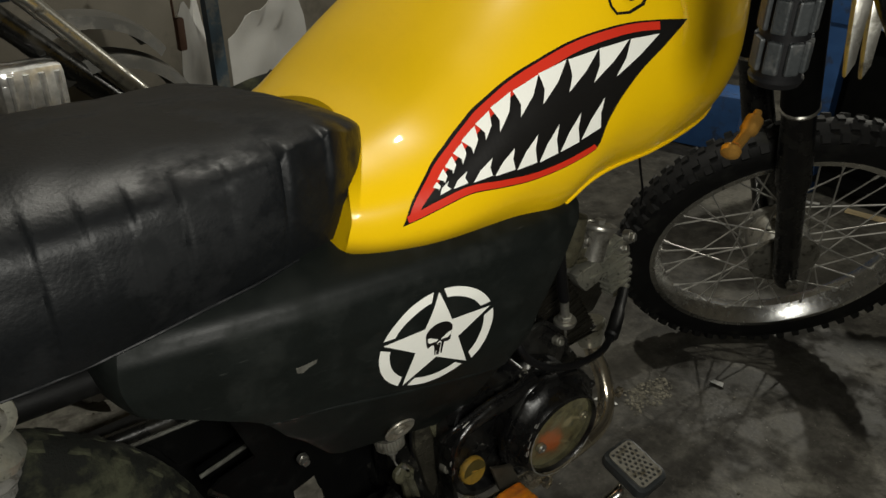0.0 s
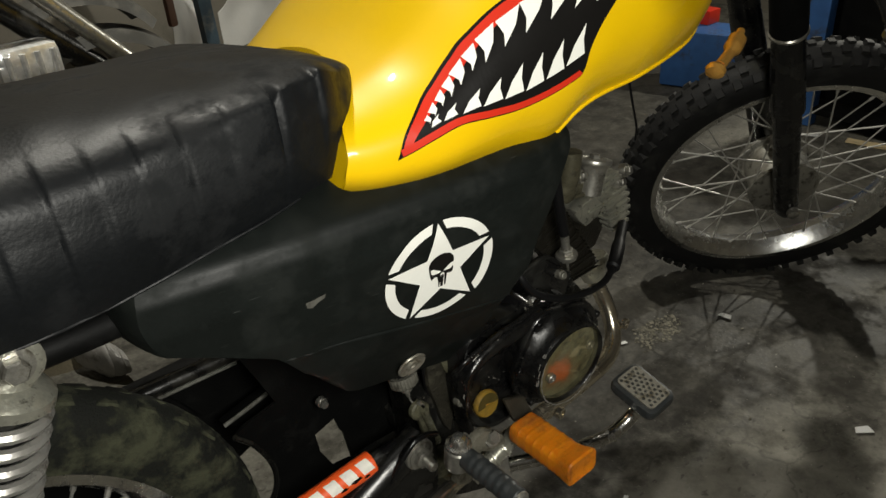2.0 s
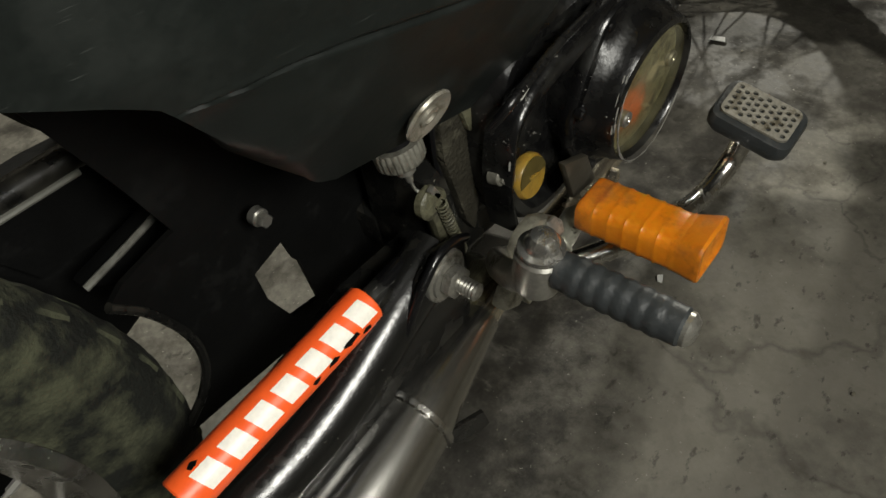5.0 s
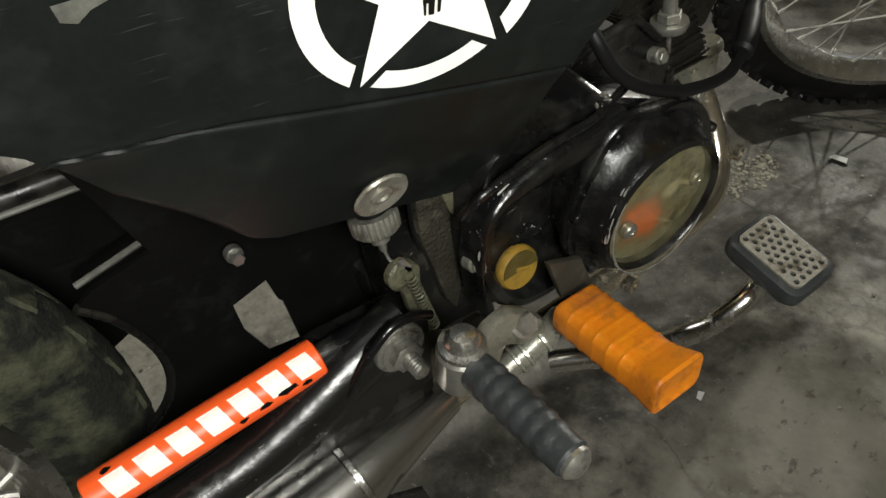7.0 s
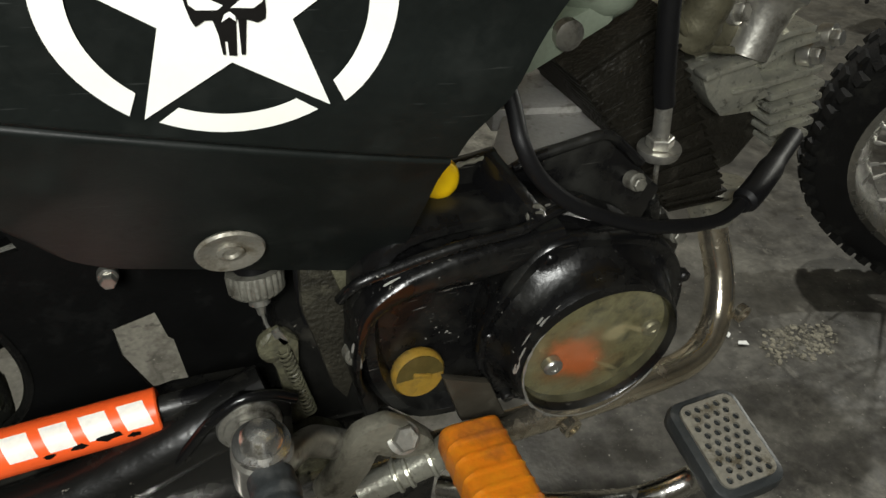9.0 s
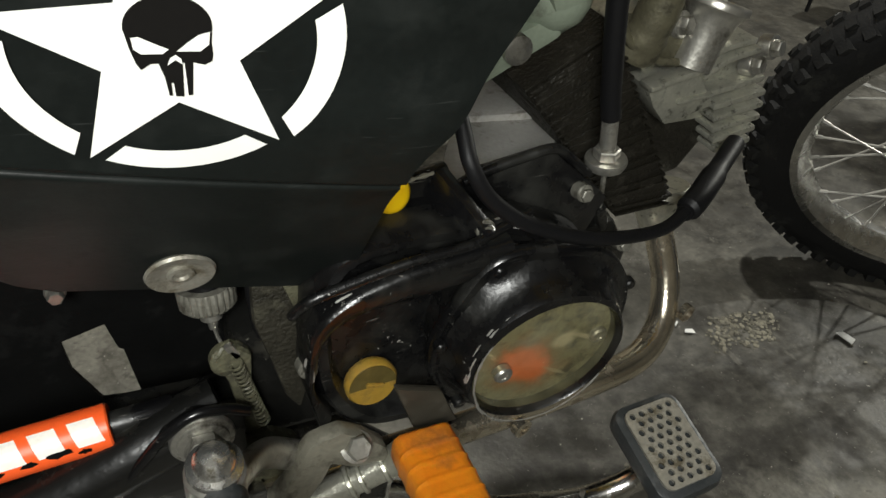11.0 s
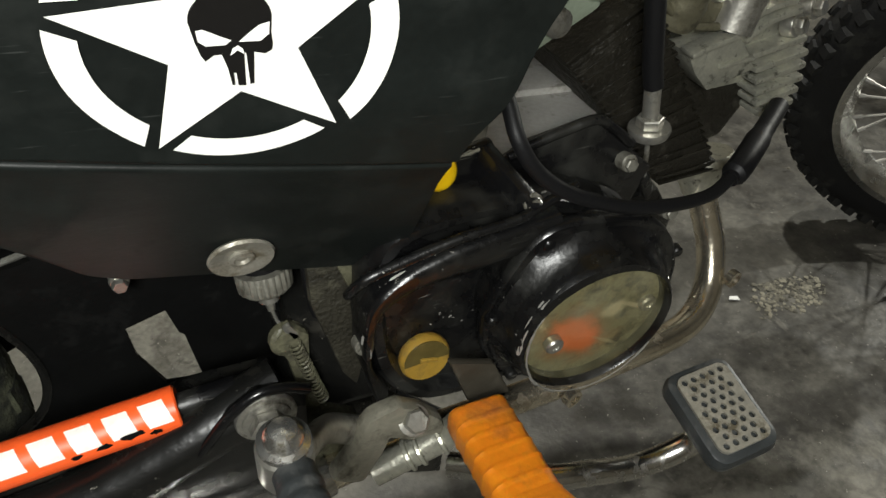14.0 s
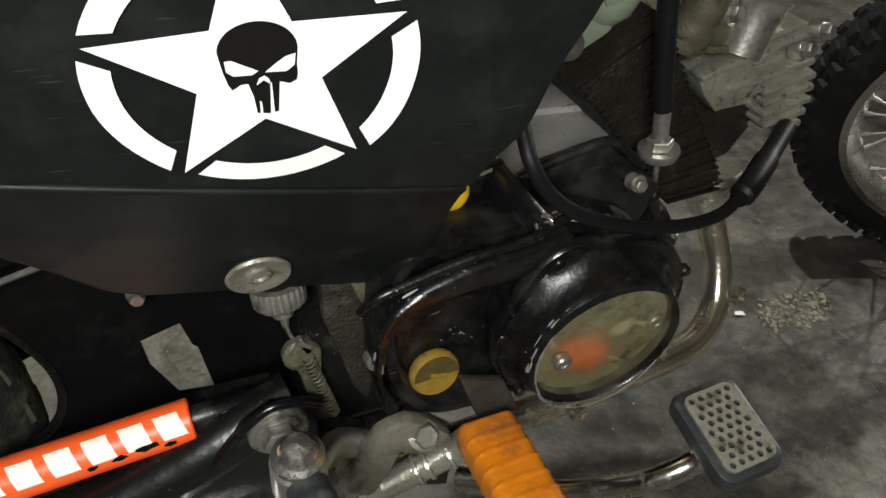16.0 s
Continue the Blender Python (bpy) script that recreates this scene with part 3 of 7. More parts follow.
def wheel_thing(name, parent, m, R, r, tyre_mat, rim_mat, half=0.042, label="", hub_mat=None, drum=0.07, worn=False):
    """A spoked wheel in the frame m (x ahead, y along the axle, z up): hub > tyre, rim, spokes."""
    bm = bmesh.new()
    lathe(bm, (0, -0.05, 0), (0, 1, 0), [(0.012, -0.02), (0.014, 0), (0.03, 0.003), (drum, 0.008), (drum, 0.014), (drum * 0.9, 0.02), (drum * 0.88, 0.08), (drum, 0.086), (drum, 0.092), (0.03, 0.1), (0.012, 0.115)], 40)
    bm.transform(m)
    hub = part(name, bm, hub_mat or STEEL, parent, label)
    bm = bmesh.new()
    depth = R - r + 0.006
    prof = []
    for k in range(25):
        a = math.pi * (-0.06 + 1.12 * k / 24)
        prof.append((r - 0.004 + depth * max(0, math.sin(a)) ** 0.75, -half * math.cos(a) * (0.60 + 0.40 * max(0, math.sin(a)) ** 0.7)))
    rings = []
    turns = 240 if worn else 96
    for s in range(turns):
        a = 2 * math.pi * s / turns
        ring = []
        for q, h in prof:
            if worn:
                q += 0.0022 * noise.noise((9 * math.cos(a) * q / R * 3, h * 60, 9 * math.sin(a) * 3)) * (q > r + 0.02)
            ring.append(Vector((q * math.cos(a), h, q * math.sin(a))))
        rings.append(ring)
    loft(bm, rings + [rings[0]], False, False)
    bm.transform(m)
    part("tyre", bm, tyre_mat, hub)
    # tread blocks in staggered rows; on the worn tyre they are low, long and close
    high, along, count = (0.0014, 0.0105, 44) if worn else (0.006, 0.0075, 60)
    kinds = []
    for wid in (0.016, 0.0145):
        block_bm = bmesh.new()
        wid *= 1.25 if worn else 1
        c = [(sx * high, sy * wid / 2 * (1 if sx < 0 else 0.86), sz * along * (1 if sx < 0 else 0.86)) for sx in (-1, 1) for sy in (-1, 1) for sz in (-1, 1)]
        v = [block_bm.verts.new(q) for q in c]
        for f in ((0, 1, 3, 2), (4, 6, 7, 5), (0, 4, 5, 1), (2, 3, 7, 6), (0, 2, 6, 4), (1, 5, 7, 3)):
            block_bm.faces.new([v[i] for i in f])
        bmesh.ops.recalc_face_normals(block_bm, faces=block_bm.faces)
        mesh = bpy.data.meshes.new("tread_block")
        block_bm.to_mesh(mesh)
        block_bm.free()
        mesh.materials.append(tyre_mat)
        kinds.append(mesh)
    for s in range(count):
        for row, (lat, tilt) in enumerate(((-0.62, 0.62), (-0.22, 0.2), (0.22, -0.2), (0.62, -0.62))):
            if worn and row in (0, 3):
                continue
            a = 2 * math.pi * (s + 0.5 * (row % 2)) / count
            dro = 0.001 if row in (1, 2) else 0.009
            ob = new("tread_block", kinds[0 if row in (0, 3) else 1])
            ob.parent = hub
            ob.matrix_world = m @ Matrix.Rotation(-a, 4, "Y") @ Matrix.Translation((R - dro, half * lat, 0)) @ Matrix.Rotation(-tilt, 4, "Z")
    bm = bmesh.new()
    hw = half * 0.66
    prof = [(r + 0.004, -hw), (r + 0.005, -hw + 0.003), (r - 0.004, -hw + 0.004), (r - 0.009, -hw + 0.008), (r - 0.011, -hw * 0.4), (r - 0.018, 0), (r - 0.011, hw * 0.4), (r - 0.009, hw - 0.008), (r - 0.004, hw - 0.004), (r + 0.005, hw - 0.003), (r + 0.004, hw), (r - 0.006, hw), (r - 0.014, hw - 0.01), (r - 0.024, 0), (r - 0.014, -hw + 0.01), (r - 0.006, -hw)]
    rings = [[Vector((q * math.cos(2 * math.pi * s / 96), h, q * math.sin(2 * math.pi * s / 96))) for q, h in prof] for s in range(96)]
    vs = loft(bm, rings, True, False)
    for i in range(len(prof)):
        j = (i + 1) % len(prof)
        bm.faces.new((vs[-1][i], vs[-1][j], vs[0][j], vs[0][i]))
    bm.transform(m)
    part("rim", bm, rim_mat, hub)
    # 36 crossing spokes with nipples
    for s in range(36):
        side = 1 if s % 2 else -1
        lead = 1 if (s // 2) % 2 else -1
        a = 2 * math.pi * s / 36
        b = a + lead * radians(62)
        p = Vector((drum * 0.95 * math.cos(b), side * 0.035, drum * 0.95 * math.sin(b)))
        q = Vector(((r - 0.02) * math.cos(a), side * 0.003, (r - 0.02) * math.sin(a)))
        bm = bmesh.new()
        d = (q - p).normalized()
        tube(bm, [p, p + (q - p) * 0.5, q - d * 0.012], 0.0016, 6)
        tube(bm, [q - d * 0.013, q + d * 0.004], 0.0028, 6)
        bm.transform(m)
        part("spoke", bm, SPOKE, hub)
    return hub

# ---- the workshop: floor, walls, ceiling ----
def floor_slab():
    bm = bmesh.new()
    n = 90
    rows = []
    for i in range(n + 1):
        row = []
        for j in range(n + 1):
            x, y = -3 + 6.5 * i / n, -2.6 + 5.2 * j / n
            z = 0.004 * noise.noise((x * 2.3, y * 2.3, 1.7)) + 0.002 * noise.noise((x * 9, y * 9, 4.1)) - 0.003
            row.append(bm.verts.new((x, y, z)))
        rows.append(row)
    for i in range(n):
        for j in range(n):
            bm.faces.new((rows[i][j], rows[i + 1][j], rows[i + 1][j + 1], rows[i][j + 1]))
    ob = part("floor", bm, CONCRETE)
    return tagged(ob, "oil-stained rough grey concrete workshop floor", "floor", kind="structure")


floor_slab()


def wall(name, centre, size, label):
    bm = bmesh.new()
    block(bm, centre, size, None, 0.01)
    return tagged(part(name, bm, PLASTER), label, "wall", kind="structure")


wall("wall_north", (0.25, 1.86, 1.3), (6.7, 0.12, 2.7), "grimy bare plaster workshop wall")
wall("wall_south", (0.25, -2.66, 1.3), (6.7, 0.12, 2.7), "grimy bare plaster workshop wall")
wall("wall_east", (3.06, -0.25, 1.3), (0.12, 4.7, 2.7), "grimy bare plaster workshop wall")
wall("wall_west", (-3.06, -0.25, 1.3), (0.12, 4.7, 2.7), "grimy bare plaster workshop wall")
bm = bmesh.new()
block(bm, (0, -0.25, 2.71), (6.0, 4.7, 0.12), None, 0.01)
tagged(part("ceiling", bm, PLASTER), "plain grimy plaster ceiling", "ceiling", kind="structure")

# ---- the motorcycle ----
bike = thing("motorcycle", (0.1, YC, 0), "stripped motorcycle with yellow shark-mouth tank, black seat and side panel", "motorcycle")


def tank_w(x):
    return curve1(x, ((-0.27, 0.158), (-0.24, 0.170), (-0.2, 0.181), (-0.1, 0.193), (0.0, 0.201), (0.1, 0.203), (0.2, 0.172), (0.27, 0.115), (0.31, 0.04)))


def tank_low(x):
    return curve1(x, ((-0.27, 0.700), (-0.235, 0.690), (-0.2, 0.686), (-0.1, 0.684), (-0.045, 0.683), (-0.012, 0.700), (0.07, 0.713), (0.2, 0.726), (0.31, 0.745)))


def tank_top(x):
    return curve1(x, ((-0.27, 0.765), (-0.22, 0.772), (-0.165, 0.792), (-0.12, 0.832), (-0.06, 0.882), (0.02, 0.925), (0.12, 0.945), (0.22, 0.935), (0.31, 0.87)))


def tank_prof(s):
    if s < 0.33:
        return 1 - 0.14 * ((0.33 - s) / 0.33) ** 2.0
    return max(0.0, 1 - ((s - 0.33) / 0.67) ** 3.0) ** 0.5


def tank_y(x, z):
    a, b = tank_low(x), tank_top(x)
    s = min(1, max(0, (z - a) / (b - a)))
    return YC - tank_w(x) * tank_prof(s)


def lean(p):
    """The machine rests on its side stand: its far side hangs lower."""
    return Vector((p[0], p[1], p[2] - 0.13 * max(0.0, p[1] - 0.02)))


def build_tank():
    bm = bmesh.new()
    rings = []
    n = 80
    for i in range(n + 1):
        half = []
        for k in range(33):
            t = k / 32
            s = 1 - (1 - t) ** 1.9 if t > 0.5 else t * (1 - 0.5 ** 1.9) / 0.5
            rear = curve1(s, ((0.0, -0.228), (0.07, -0.246), (0.2, -0.252), (0.45, -0.250), (0.75, -0.240), (0.9, -0.222), (1.0, -0.185)))
            x = rear + (0.31 - rear) * i / n
            a, b = tank_low(x), tank_top(x)
            half.append((x, tank_w(x) * tank_prof(s), a + (b - a) * s))
        rings.append([lean((q, YC - y, z)) for q, y, z in half] + [lean((q, YC + y, z)) for q, y, z in reversed(half[:-1])])
    xs = [-0.228 + 0.53 * i / 60 for i in range(61)]
    loft(bm, rings)
    bmesh.ops.remove_doubles(bm, verts=bm.verts, dist=1e-4)
    tank = part("fuel_tank", bm, YELLOW, bike, "glossy yellow tank painted with a shark mouth")
    for sign in (-1, 1):
        bm = bmesh.new()
        tube(bm, [lean((x, YC + sign * tank_w(x) * 0.866, tank_low(x) + 0.0008)) for x in xs[:-4]], 0.0020, 8)
        part("seam", bm, YELLOW, tank)
    return tank


tank = build_tank()


def mouth_outline():
    """The shark mouth: the upper lip's curve and the lower lip's curve in x and z."""
    up = spline([(-0.2148, 0, 0.7199), (-0.2050, 0, 0.7372), (-0.1839, 0, 0.7539), (-0.1649, 0, 0.7660), (-0.1483, 0, 0.7782), (-0.1337, 0, 0.7895), (-0.1072, 0, 0.8063), (-0.0823, 0, 0.8186), (-0.0561, 0, 0.8290), (-0.0306, 0, 0.8358), (-0.0040, 0, 0.8398), (0.0254, 0, 0.8396), (0.0578, 0, 0.8373)], 6)
    low = spline([(0.0578, 0, 0.8373), (0.0289, 0, 0.8180), (0.0052, 0, 0.8024), (-0.0145, 0, 0.7839), (-0.0268, 0, 0.7664), (-0.0338, 0, 0.7484), (-0.0411, 0, 0.7428), (-0.0726, 0, 0.7351), (-0.1028, 0, 0.7317), (-0.1320, 0, 0.7326), (-0.1589, 0, 0.7339), (-0.1845, 0, 0.7281), (-0.2014, 0, 0.7233), (-0.2148, 0, 0.7199)], 6)
    return [(p.x, p.z) for p in up], [(p.x, p.z) for p in low]


up_lip, low_lip = mouth_outline()


part("mouth_border", decal(up_lip[:-1] + low_lip[:-1], tank_y, 0.0006, cell=0.004), DECAL_BLACK, tank, "black outline of the painted mouth")


def lip(a, b, line, inset0, inset1):
    """A band that follows a stretch of a lip line, set inwards."""
    n = len(line)
    i0, i1 = int(a * (n - 1)), int(b * (n - 1))
    seg = line[i0:i1 + 1]

    def inner(k):
        out = []
        for i, (x, z) in enumerate(seg):
            p, q = seg[max(0, i - 1)], seg[min(len(seg) - 1, i + 1)]
            dx, dz = q[0] - p[0], q[1] - p[1]
            d = math.hypot(dx, dz)
            out.append((x + dz / d * k, z - dx / d * k))
        return out
    return inner(inset0) + inner(inset1)[::-1]


part("upper_lip", decal(lip(0.045, 0.925, up_lip, 0.0011, 0.0072), tank_y, 0.0015, cell=0.004), RED, tank, "red painted lip")
part("lower_lip", decal(lip(0.42, 0.985, low_lip, 0.0013, 0.0068), tank_y, 0.0015, cell=0.004), RED, tank, "red painted lip")


def tooth(ax, az, bx, bz, tx, tz, bow):
    """One painted tooth: a base from a to b and a curved tip."""
    m1 = ((ax + tx) / 2 + bow * 0.0022, (az + tz) / 2)
    m2 = ((bx + tx) / 2 + bow * 0.0022, (bz + tz) / 2)
    part("tooth", decal([(ax, az), (bx, bz), m2, (tx, tz), m1], tank_y, 0.0022, cell=0.004), WHITE, tank)


for ax, az, bx, bz, tx, tz in ((-0.0064, 0.8285, 0.0234, 0.8297, -0.0232, 0.8020),
                              (-0.0354, 0.8239, -0.0082, 0.8283, -0.0447, 0.8002),
                              (-0.0620, 0.8180, -0.0360, 0.8235, -0.0680, 0.7956),
                              (-0.0872, 0.8099, -0.0634, 0.8181, -0.0916, 0.7894),
                              (-0.1088, 0.7993, -0.0874, 0.8095, -0.1107, 0.7826),
                              (-0.1274, 0.7890, -0.1101, 0.7990, -0.1289, 0.7740),
                              (-0.1412, 0.7789, -0.1292, 0.7872, -0.1401, 0.7694),
                              (-0.1547, 0.7687, -0.1422, 0.7779, -0.1517, 0.7615),
                              (-0.1639, 0.7617, -0.1548, 0.7680, -0.1616, 0.7552),
                              (-0.1738, 0.7545, -0.1655, 0.7604, -0.1708, 0.7502),
                              (-0.1830, 0.7480, -0.1756, 0.7536, -0.1790, 0.7452),
                              (-0.1885, 0.7436, -0.1842, 0.7467, -0.1852, 0.7412)):
    tooth(ax, az, bx, bz, tx, tz, 1.0)
for ax, az, bx, bz, tx, tz in ((-0.0566, 0.7569, -0.0365, 0.7634, -0.0343, 0.7877),
                              (-0.0773, 0.7511, -0.0584, 0.7558, -0.0582, 0.7793),
                              (-0.0980, 0.7466, -0.0797, 0.7507, -0.0796, 0.7735),
                              (-0.1192, 0.7450, -0.1003, 0.7472, -0.0995, 0.7690),
                              (-0.1396, 0.7442, -0.1209, 0.7459, -0.1206, 0.7622),
                              (-0.1579, 0.7428, -0.1415, 0.7452, -0.1397, 0.7577),
                              (-0.1741, 0.7408, -0.1621, 0.7432, -0.1602, 0.7512),
                              (-0.1850, 0.7383, -0.1758, 0.7411, -0.1758, 0.7463)):
    tooth(ax, az, bx, bz, tx, tz, -1.0)
# the painted eye: a heavy brow, an outline and a pupil
brow = [(-0.0105, 0.8735), (-0.004, 0.8735), (0.0055, 0.8705), (0.015, 0.866), (0.0245, 0.8605), (0.0225, 0.8555), (0.0125, 0.8615), (0.003, 0.8665), (-0.005, 0.870), (-0.0105, 0.870)]
part("eye_brow", decal(brow, tank_y, 0.0008), DECAL_BLACK, tank, "black painted brow")
rim = [(-0.0098, 0.8695), (-0.0138, 0.858), (-0.0150, 0.851), (-0.0125, 0.8455), (-0.0005, 0.8458), (0.0145, 0.851), (0.0205, 0.858)]
inner = [(0.0185, 0.8585), (0.0128, 0.8528), (-0.001, 0.8477), (-0.0112, 0.8474), (-0.0130, 0.852), (-0.0118, 0.858), (-0.0078, 0.8690)]
part("eye_outline", decal(rim + inner, tank_y, 0.0008), DECAL_BLACK, tank, "black painted eye outline")
pupil = [(0.0042 + 0.0065 * math.cos(a * math.pi / 9), 0.8605 + 0.0062 * math.sin(a * math.pi / 9)) for a in range(18)]
part("eye_pupil", decal(pupil, tank_y, 0.0010), DECAL_BLACK, tank, "black painted pupil")
glint = [(0.0065 + 0.0017 * math.cos(a * math.pi / 5), 0.8585 + 0.0017 * math.sin(a * math.pi / 5)) for a in range(10)]
part("eye_glint", decal(glint, tank_y, 0.0015), WHITE, tank)


# ---- seat ----
def seat_lean(x, y, z):
    return Vector((x, y, z - 0.13 * max(0.0, y + 0.028)))


def build_seat():
    bm = bmesh.new()
    rings = []
    n = 440
    for i in range(n + 1):
        x = -0.985 + 0.815 * i / n
        top = curve1(x, ((-0.985, 0.803), (-0.29, 0.803), (-0.25, 0.801), (-0.21, 0.792), (-0.17, 0.772)))
        low = curve1(x, ((-0.985, 0.71), (-0.6, 0.688), (-0.44, 0.686), (-0.32, 0.704), (-0.25, 0.712)))
        w = curve1(x, ((-0.985, 0.10), (-0.9, 0.145), (-0.6, 0.168), (-0.4, 0.168), (-0.28, 0.160), (-0.245, 0.150), (-0.205, 0.11), (-0.17, 0.05)))
        tuck = curve1(x, ((-0.985, 0.75), (-0.456, 0.751), (-0.357, 0.767), (-0.268, 0.790), (-0.23, 0.790)))
        tuck = min(tuck, top - 0.010)
        ph = ((x + 0.237 + 0.006 * math.sin(x * 31)) / 0.031) % 1.0
        puff = min(1.0, ph / 0.13) ** 0.7 * (1 - 0.75 * max(0.0, (ph - 0.13) / 0.87) ** 1.3)
        end = min(1, max(0, (-0.22 - x) / 0.03)) ** 0.5
        deep = 0.55 + 0.9 * abs(math.sin(7.3 * math.floor((x + 0.237 + 0.006 * math.sin(x * 31)) / 0.031)))
        half = []
        for k in range(27):
            t = k / 26
            if t < 0.42:
                s = t / 0.42
                z = low + (tuck - low) * s
                y = w - 0.010 * (1 - s) ** 2 + 0.005 * math.sin(math.pi * s) + 0.0065 * end * (puff - 0.6) * (0.08 + 0.85 * s ** 3) * deep * max(0, math.sin(math.pi * min(1, 0.25 + 0.70 * s))) ** 0.8
            else:
                s = (t - 0.42) / 0.58
                a = s * math.pi / 2
                y = w * max(0, math.cos(a)) ** 0.72
                z = tuck + (top - tuck) * max(0, math.sin(a)) ** 0.8 + 0.0060 * end * deep * (puff - 0.55) * max(0, 1 - s * 2.4)
            z += 0.0018 * noise.noise((x * 14, y * 14, 3)) + 0.0012 * noise.noise((x * 38, y * 25, z * 20))
            half.append((y, z))
        rings.append([seat_lean(x, YC - y, z) for y, z in half] + [seat_lean(x, YC + y, z) for y, z in reversed(half[:-1])])
    loft(bm, rings)
    seat = part("seat", bm, VINYL, bike, "worn black vinyl seat with tucked pleated sides")
    for s in (-1, 1):
        bm = bmesh.new()
        tube(bm, [seat_lean(x, YC + s * (0.158 if x < -0.3 else 0.150), curve1(x, ((-0.985, 0.71), (-0.6, 0.688), (-0.44, 0.686), (-0.32, 0.704), (-0.25, 0.712))) - 0.001) for x in [-0.95 + 0.035 * k for k in range(20)]], 0.0014, 8)
        part("seat_trim", bm, VINYL, seat)
    return seat


build_seat()


# ---- side panel ----
def panel_range(z):
    rear = curve1(z, ((0.445, -0.236), (0.452, -0.246), (0.475, -0.261), (0.511, -0.283), (0.53, -0.297), (0.555, -0.322), (0.60, -0.385), (0.625, -0.417), (0.645, -0.428), (0.70, -0.418), (0.72, -0.40)))
    front = curve1(z, ((0.437, -0.0975), (0.463, -0.0975), (0.503, -0.0976), (0.546, -0.0972), (0.572, -0.0926), (0.586, -0.0823), (0.602, -0.0741), (0.62, -0.0605), (0.65, -0.043), (0.676, -0.024), (0.71, -0.015)))
    return rear, front


def broken(v, pts):
    """Straight pieces between the given points, for creased sheet metal."""
    for (a, p), (b, q) in zip(pts, pts[1:]):
        if v <= b:
            return p + (q - p) * (v - a) / (b - a)
    return pts[-1][1]


def panel_y(x, z):
    slant = z + 0.20 * (x + 0.21) * min(1.0, max(0.0, (0.60 - z) / 0.03))
    y = broken(slant, ((0.40, 0.070), (0.44, 0.046), (0.556, -0.023), (0.563, -0.0275), (0.60, -0.036), (0.645, -0.0445), (0.80, -0.0455)))
    y += broken(z, ((0.40, 0), (0.672, 0), (0.684, 0.005), (0.693, 0.017), (0.70, 0.035), (0.715, 0.075)))
    y += 0.0022 * math.exp(-((slant - 0.5597) / 0.0016) ** 2)
    y -= 0.10 * max(-0.1, min(0.09, x + 0.185)) * min(1, max(0, (z - 0.53) / 0.05))
    rear, front = panel_range(z)
    y += 0.040 * max(0, 1 - (x - rear) / 0.014) ** 2
    y += 0.020 * max(0, (x + 0.11) / 0.10) ** 2
    y += 0.020 * max(0, (-0.3 - x) / 0.12)
    return y


def build_panel():
    bm = bmesh.new()
    rows = []
    levels = sorted([0.445 + 0.265 * k / 70 for k in range(71)] + [0.5553 + 0.0009 * k + 1e-5 for k in range(11)])
    nz, nx = len(levels) - 1, 90
    for i in range(nz + 1):
        z = levels[i]
        a, b = panel_range(z)
        row = []
        for j in range(nx + 1):
            u = j / nx
            x = a + (b - a) * u
            foot = max(0.0, 1 - (z - 0.445) / 0.075)
            fold = max(0.0, 1 - abs(z - 0.5597) / (0.06 if z < 0.5597 else 0.08))
            zz = z + foot * (0.0255 - 0.258 * (x + 0.242)) - fold * 0.20 * (x + 0.21)
            row.append(bm.verts.new((x, panel_y(x, zz), zz)))
        rows.append(row)
    for i in range(nz):
        for j in range(nx):
            bm.faces.new((rows[i][j], rows[i][j + 1], rows[i + 1][j + 1], rows[i + 1][j]))
    edge = rows[0] + [r[-1] for r in rows[1:]] + rows[-1][-2::-1] + [r[0] for r in rows[-2:0:-1]]
    back = [bm.verts.new((v.co.x, v.co.y + 0.006, v.co.z)) for v in edge]
    deep = [bm.verts.new((v.co.x + (-0.2 - v.co.x) * 0.05, v.co.y + 0.03, v.co.z + (0.6 - v.co.z) * 0.03)) for v in edge]
    for p, q in ((edge, back), (back, deep)):
        for i in range(len(edge)):
            j = (i + 1) % len(edge)
            bm.faces.new((p[i], p[j], q[j], q[i]))
    return part("side_panel", bm, BLACK, bike, "satin black side panel with a white star emblem")


panel = build_panel()


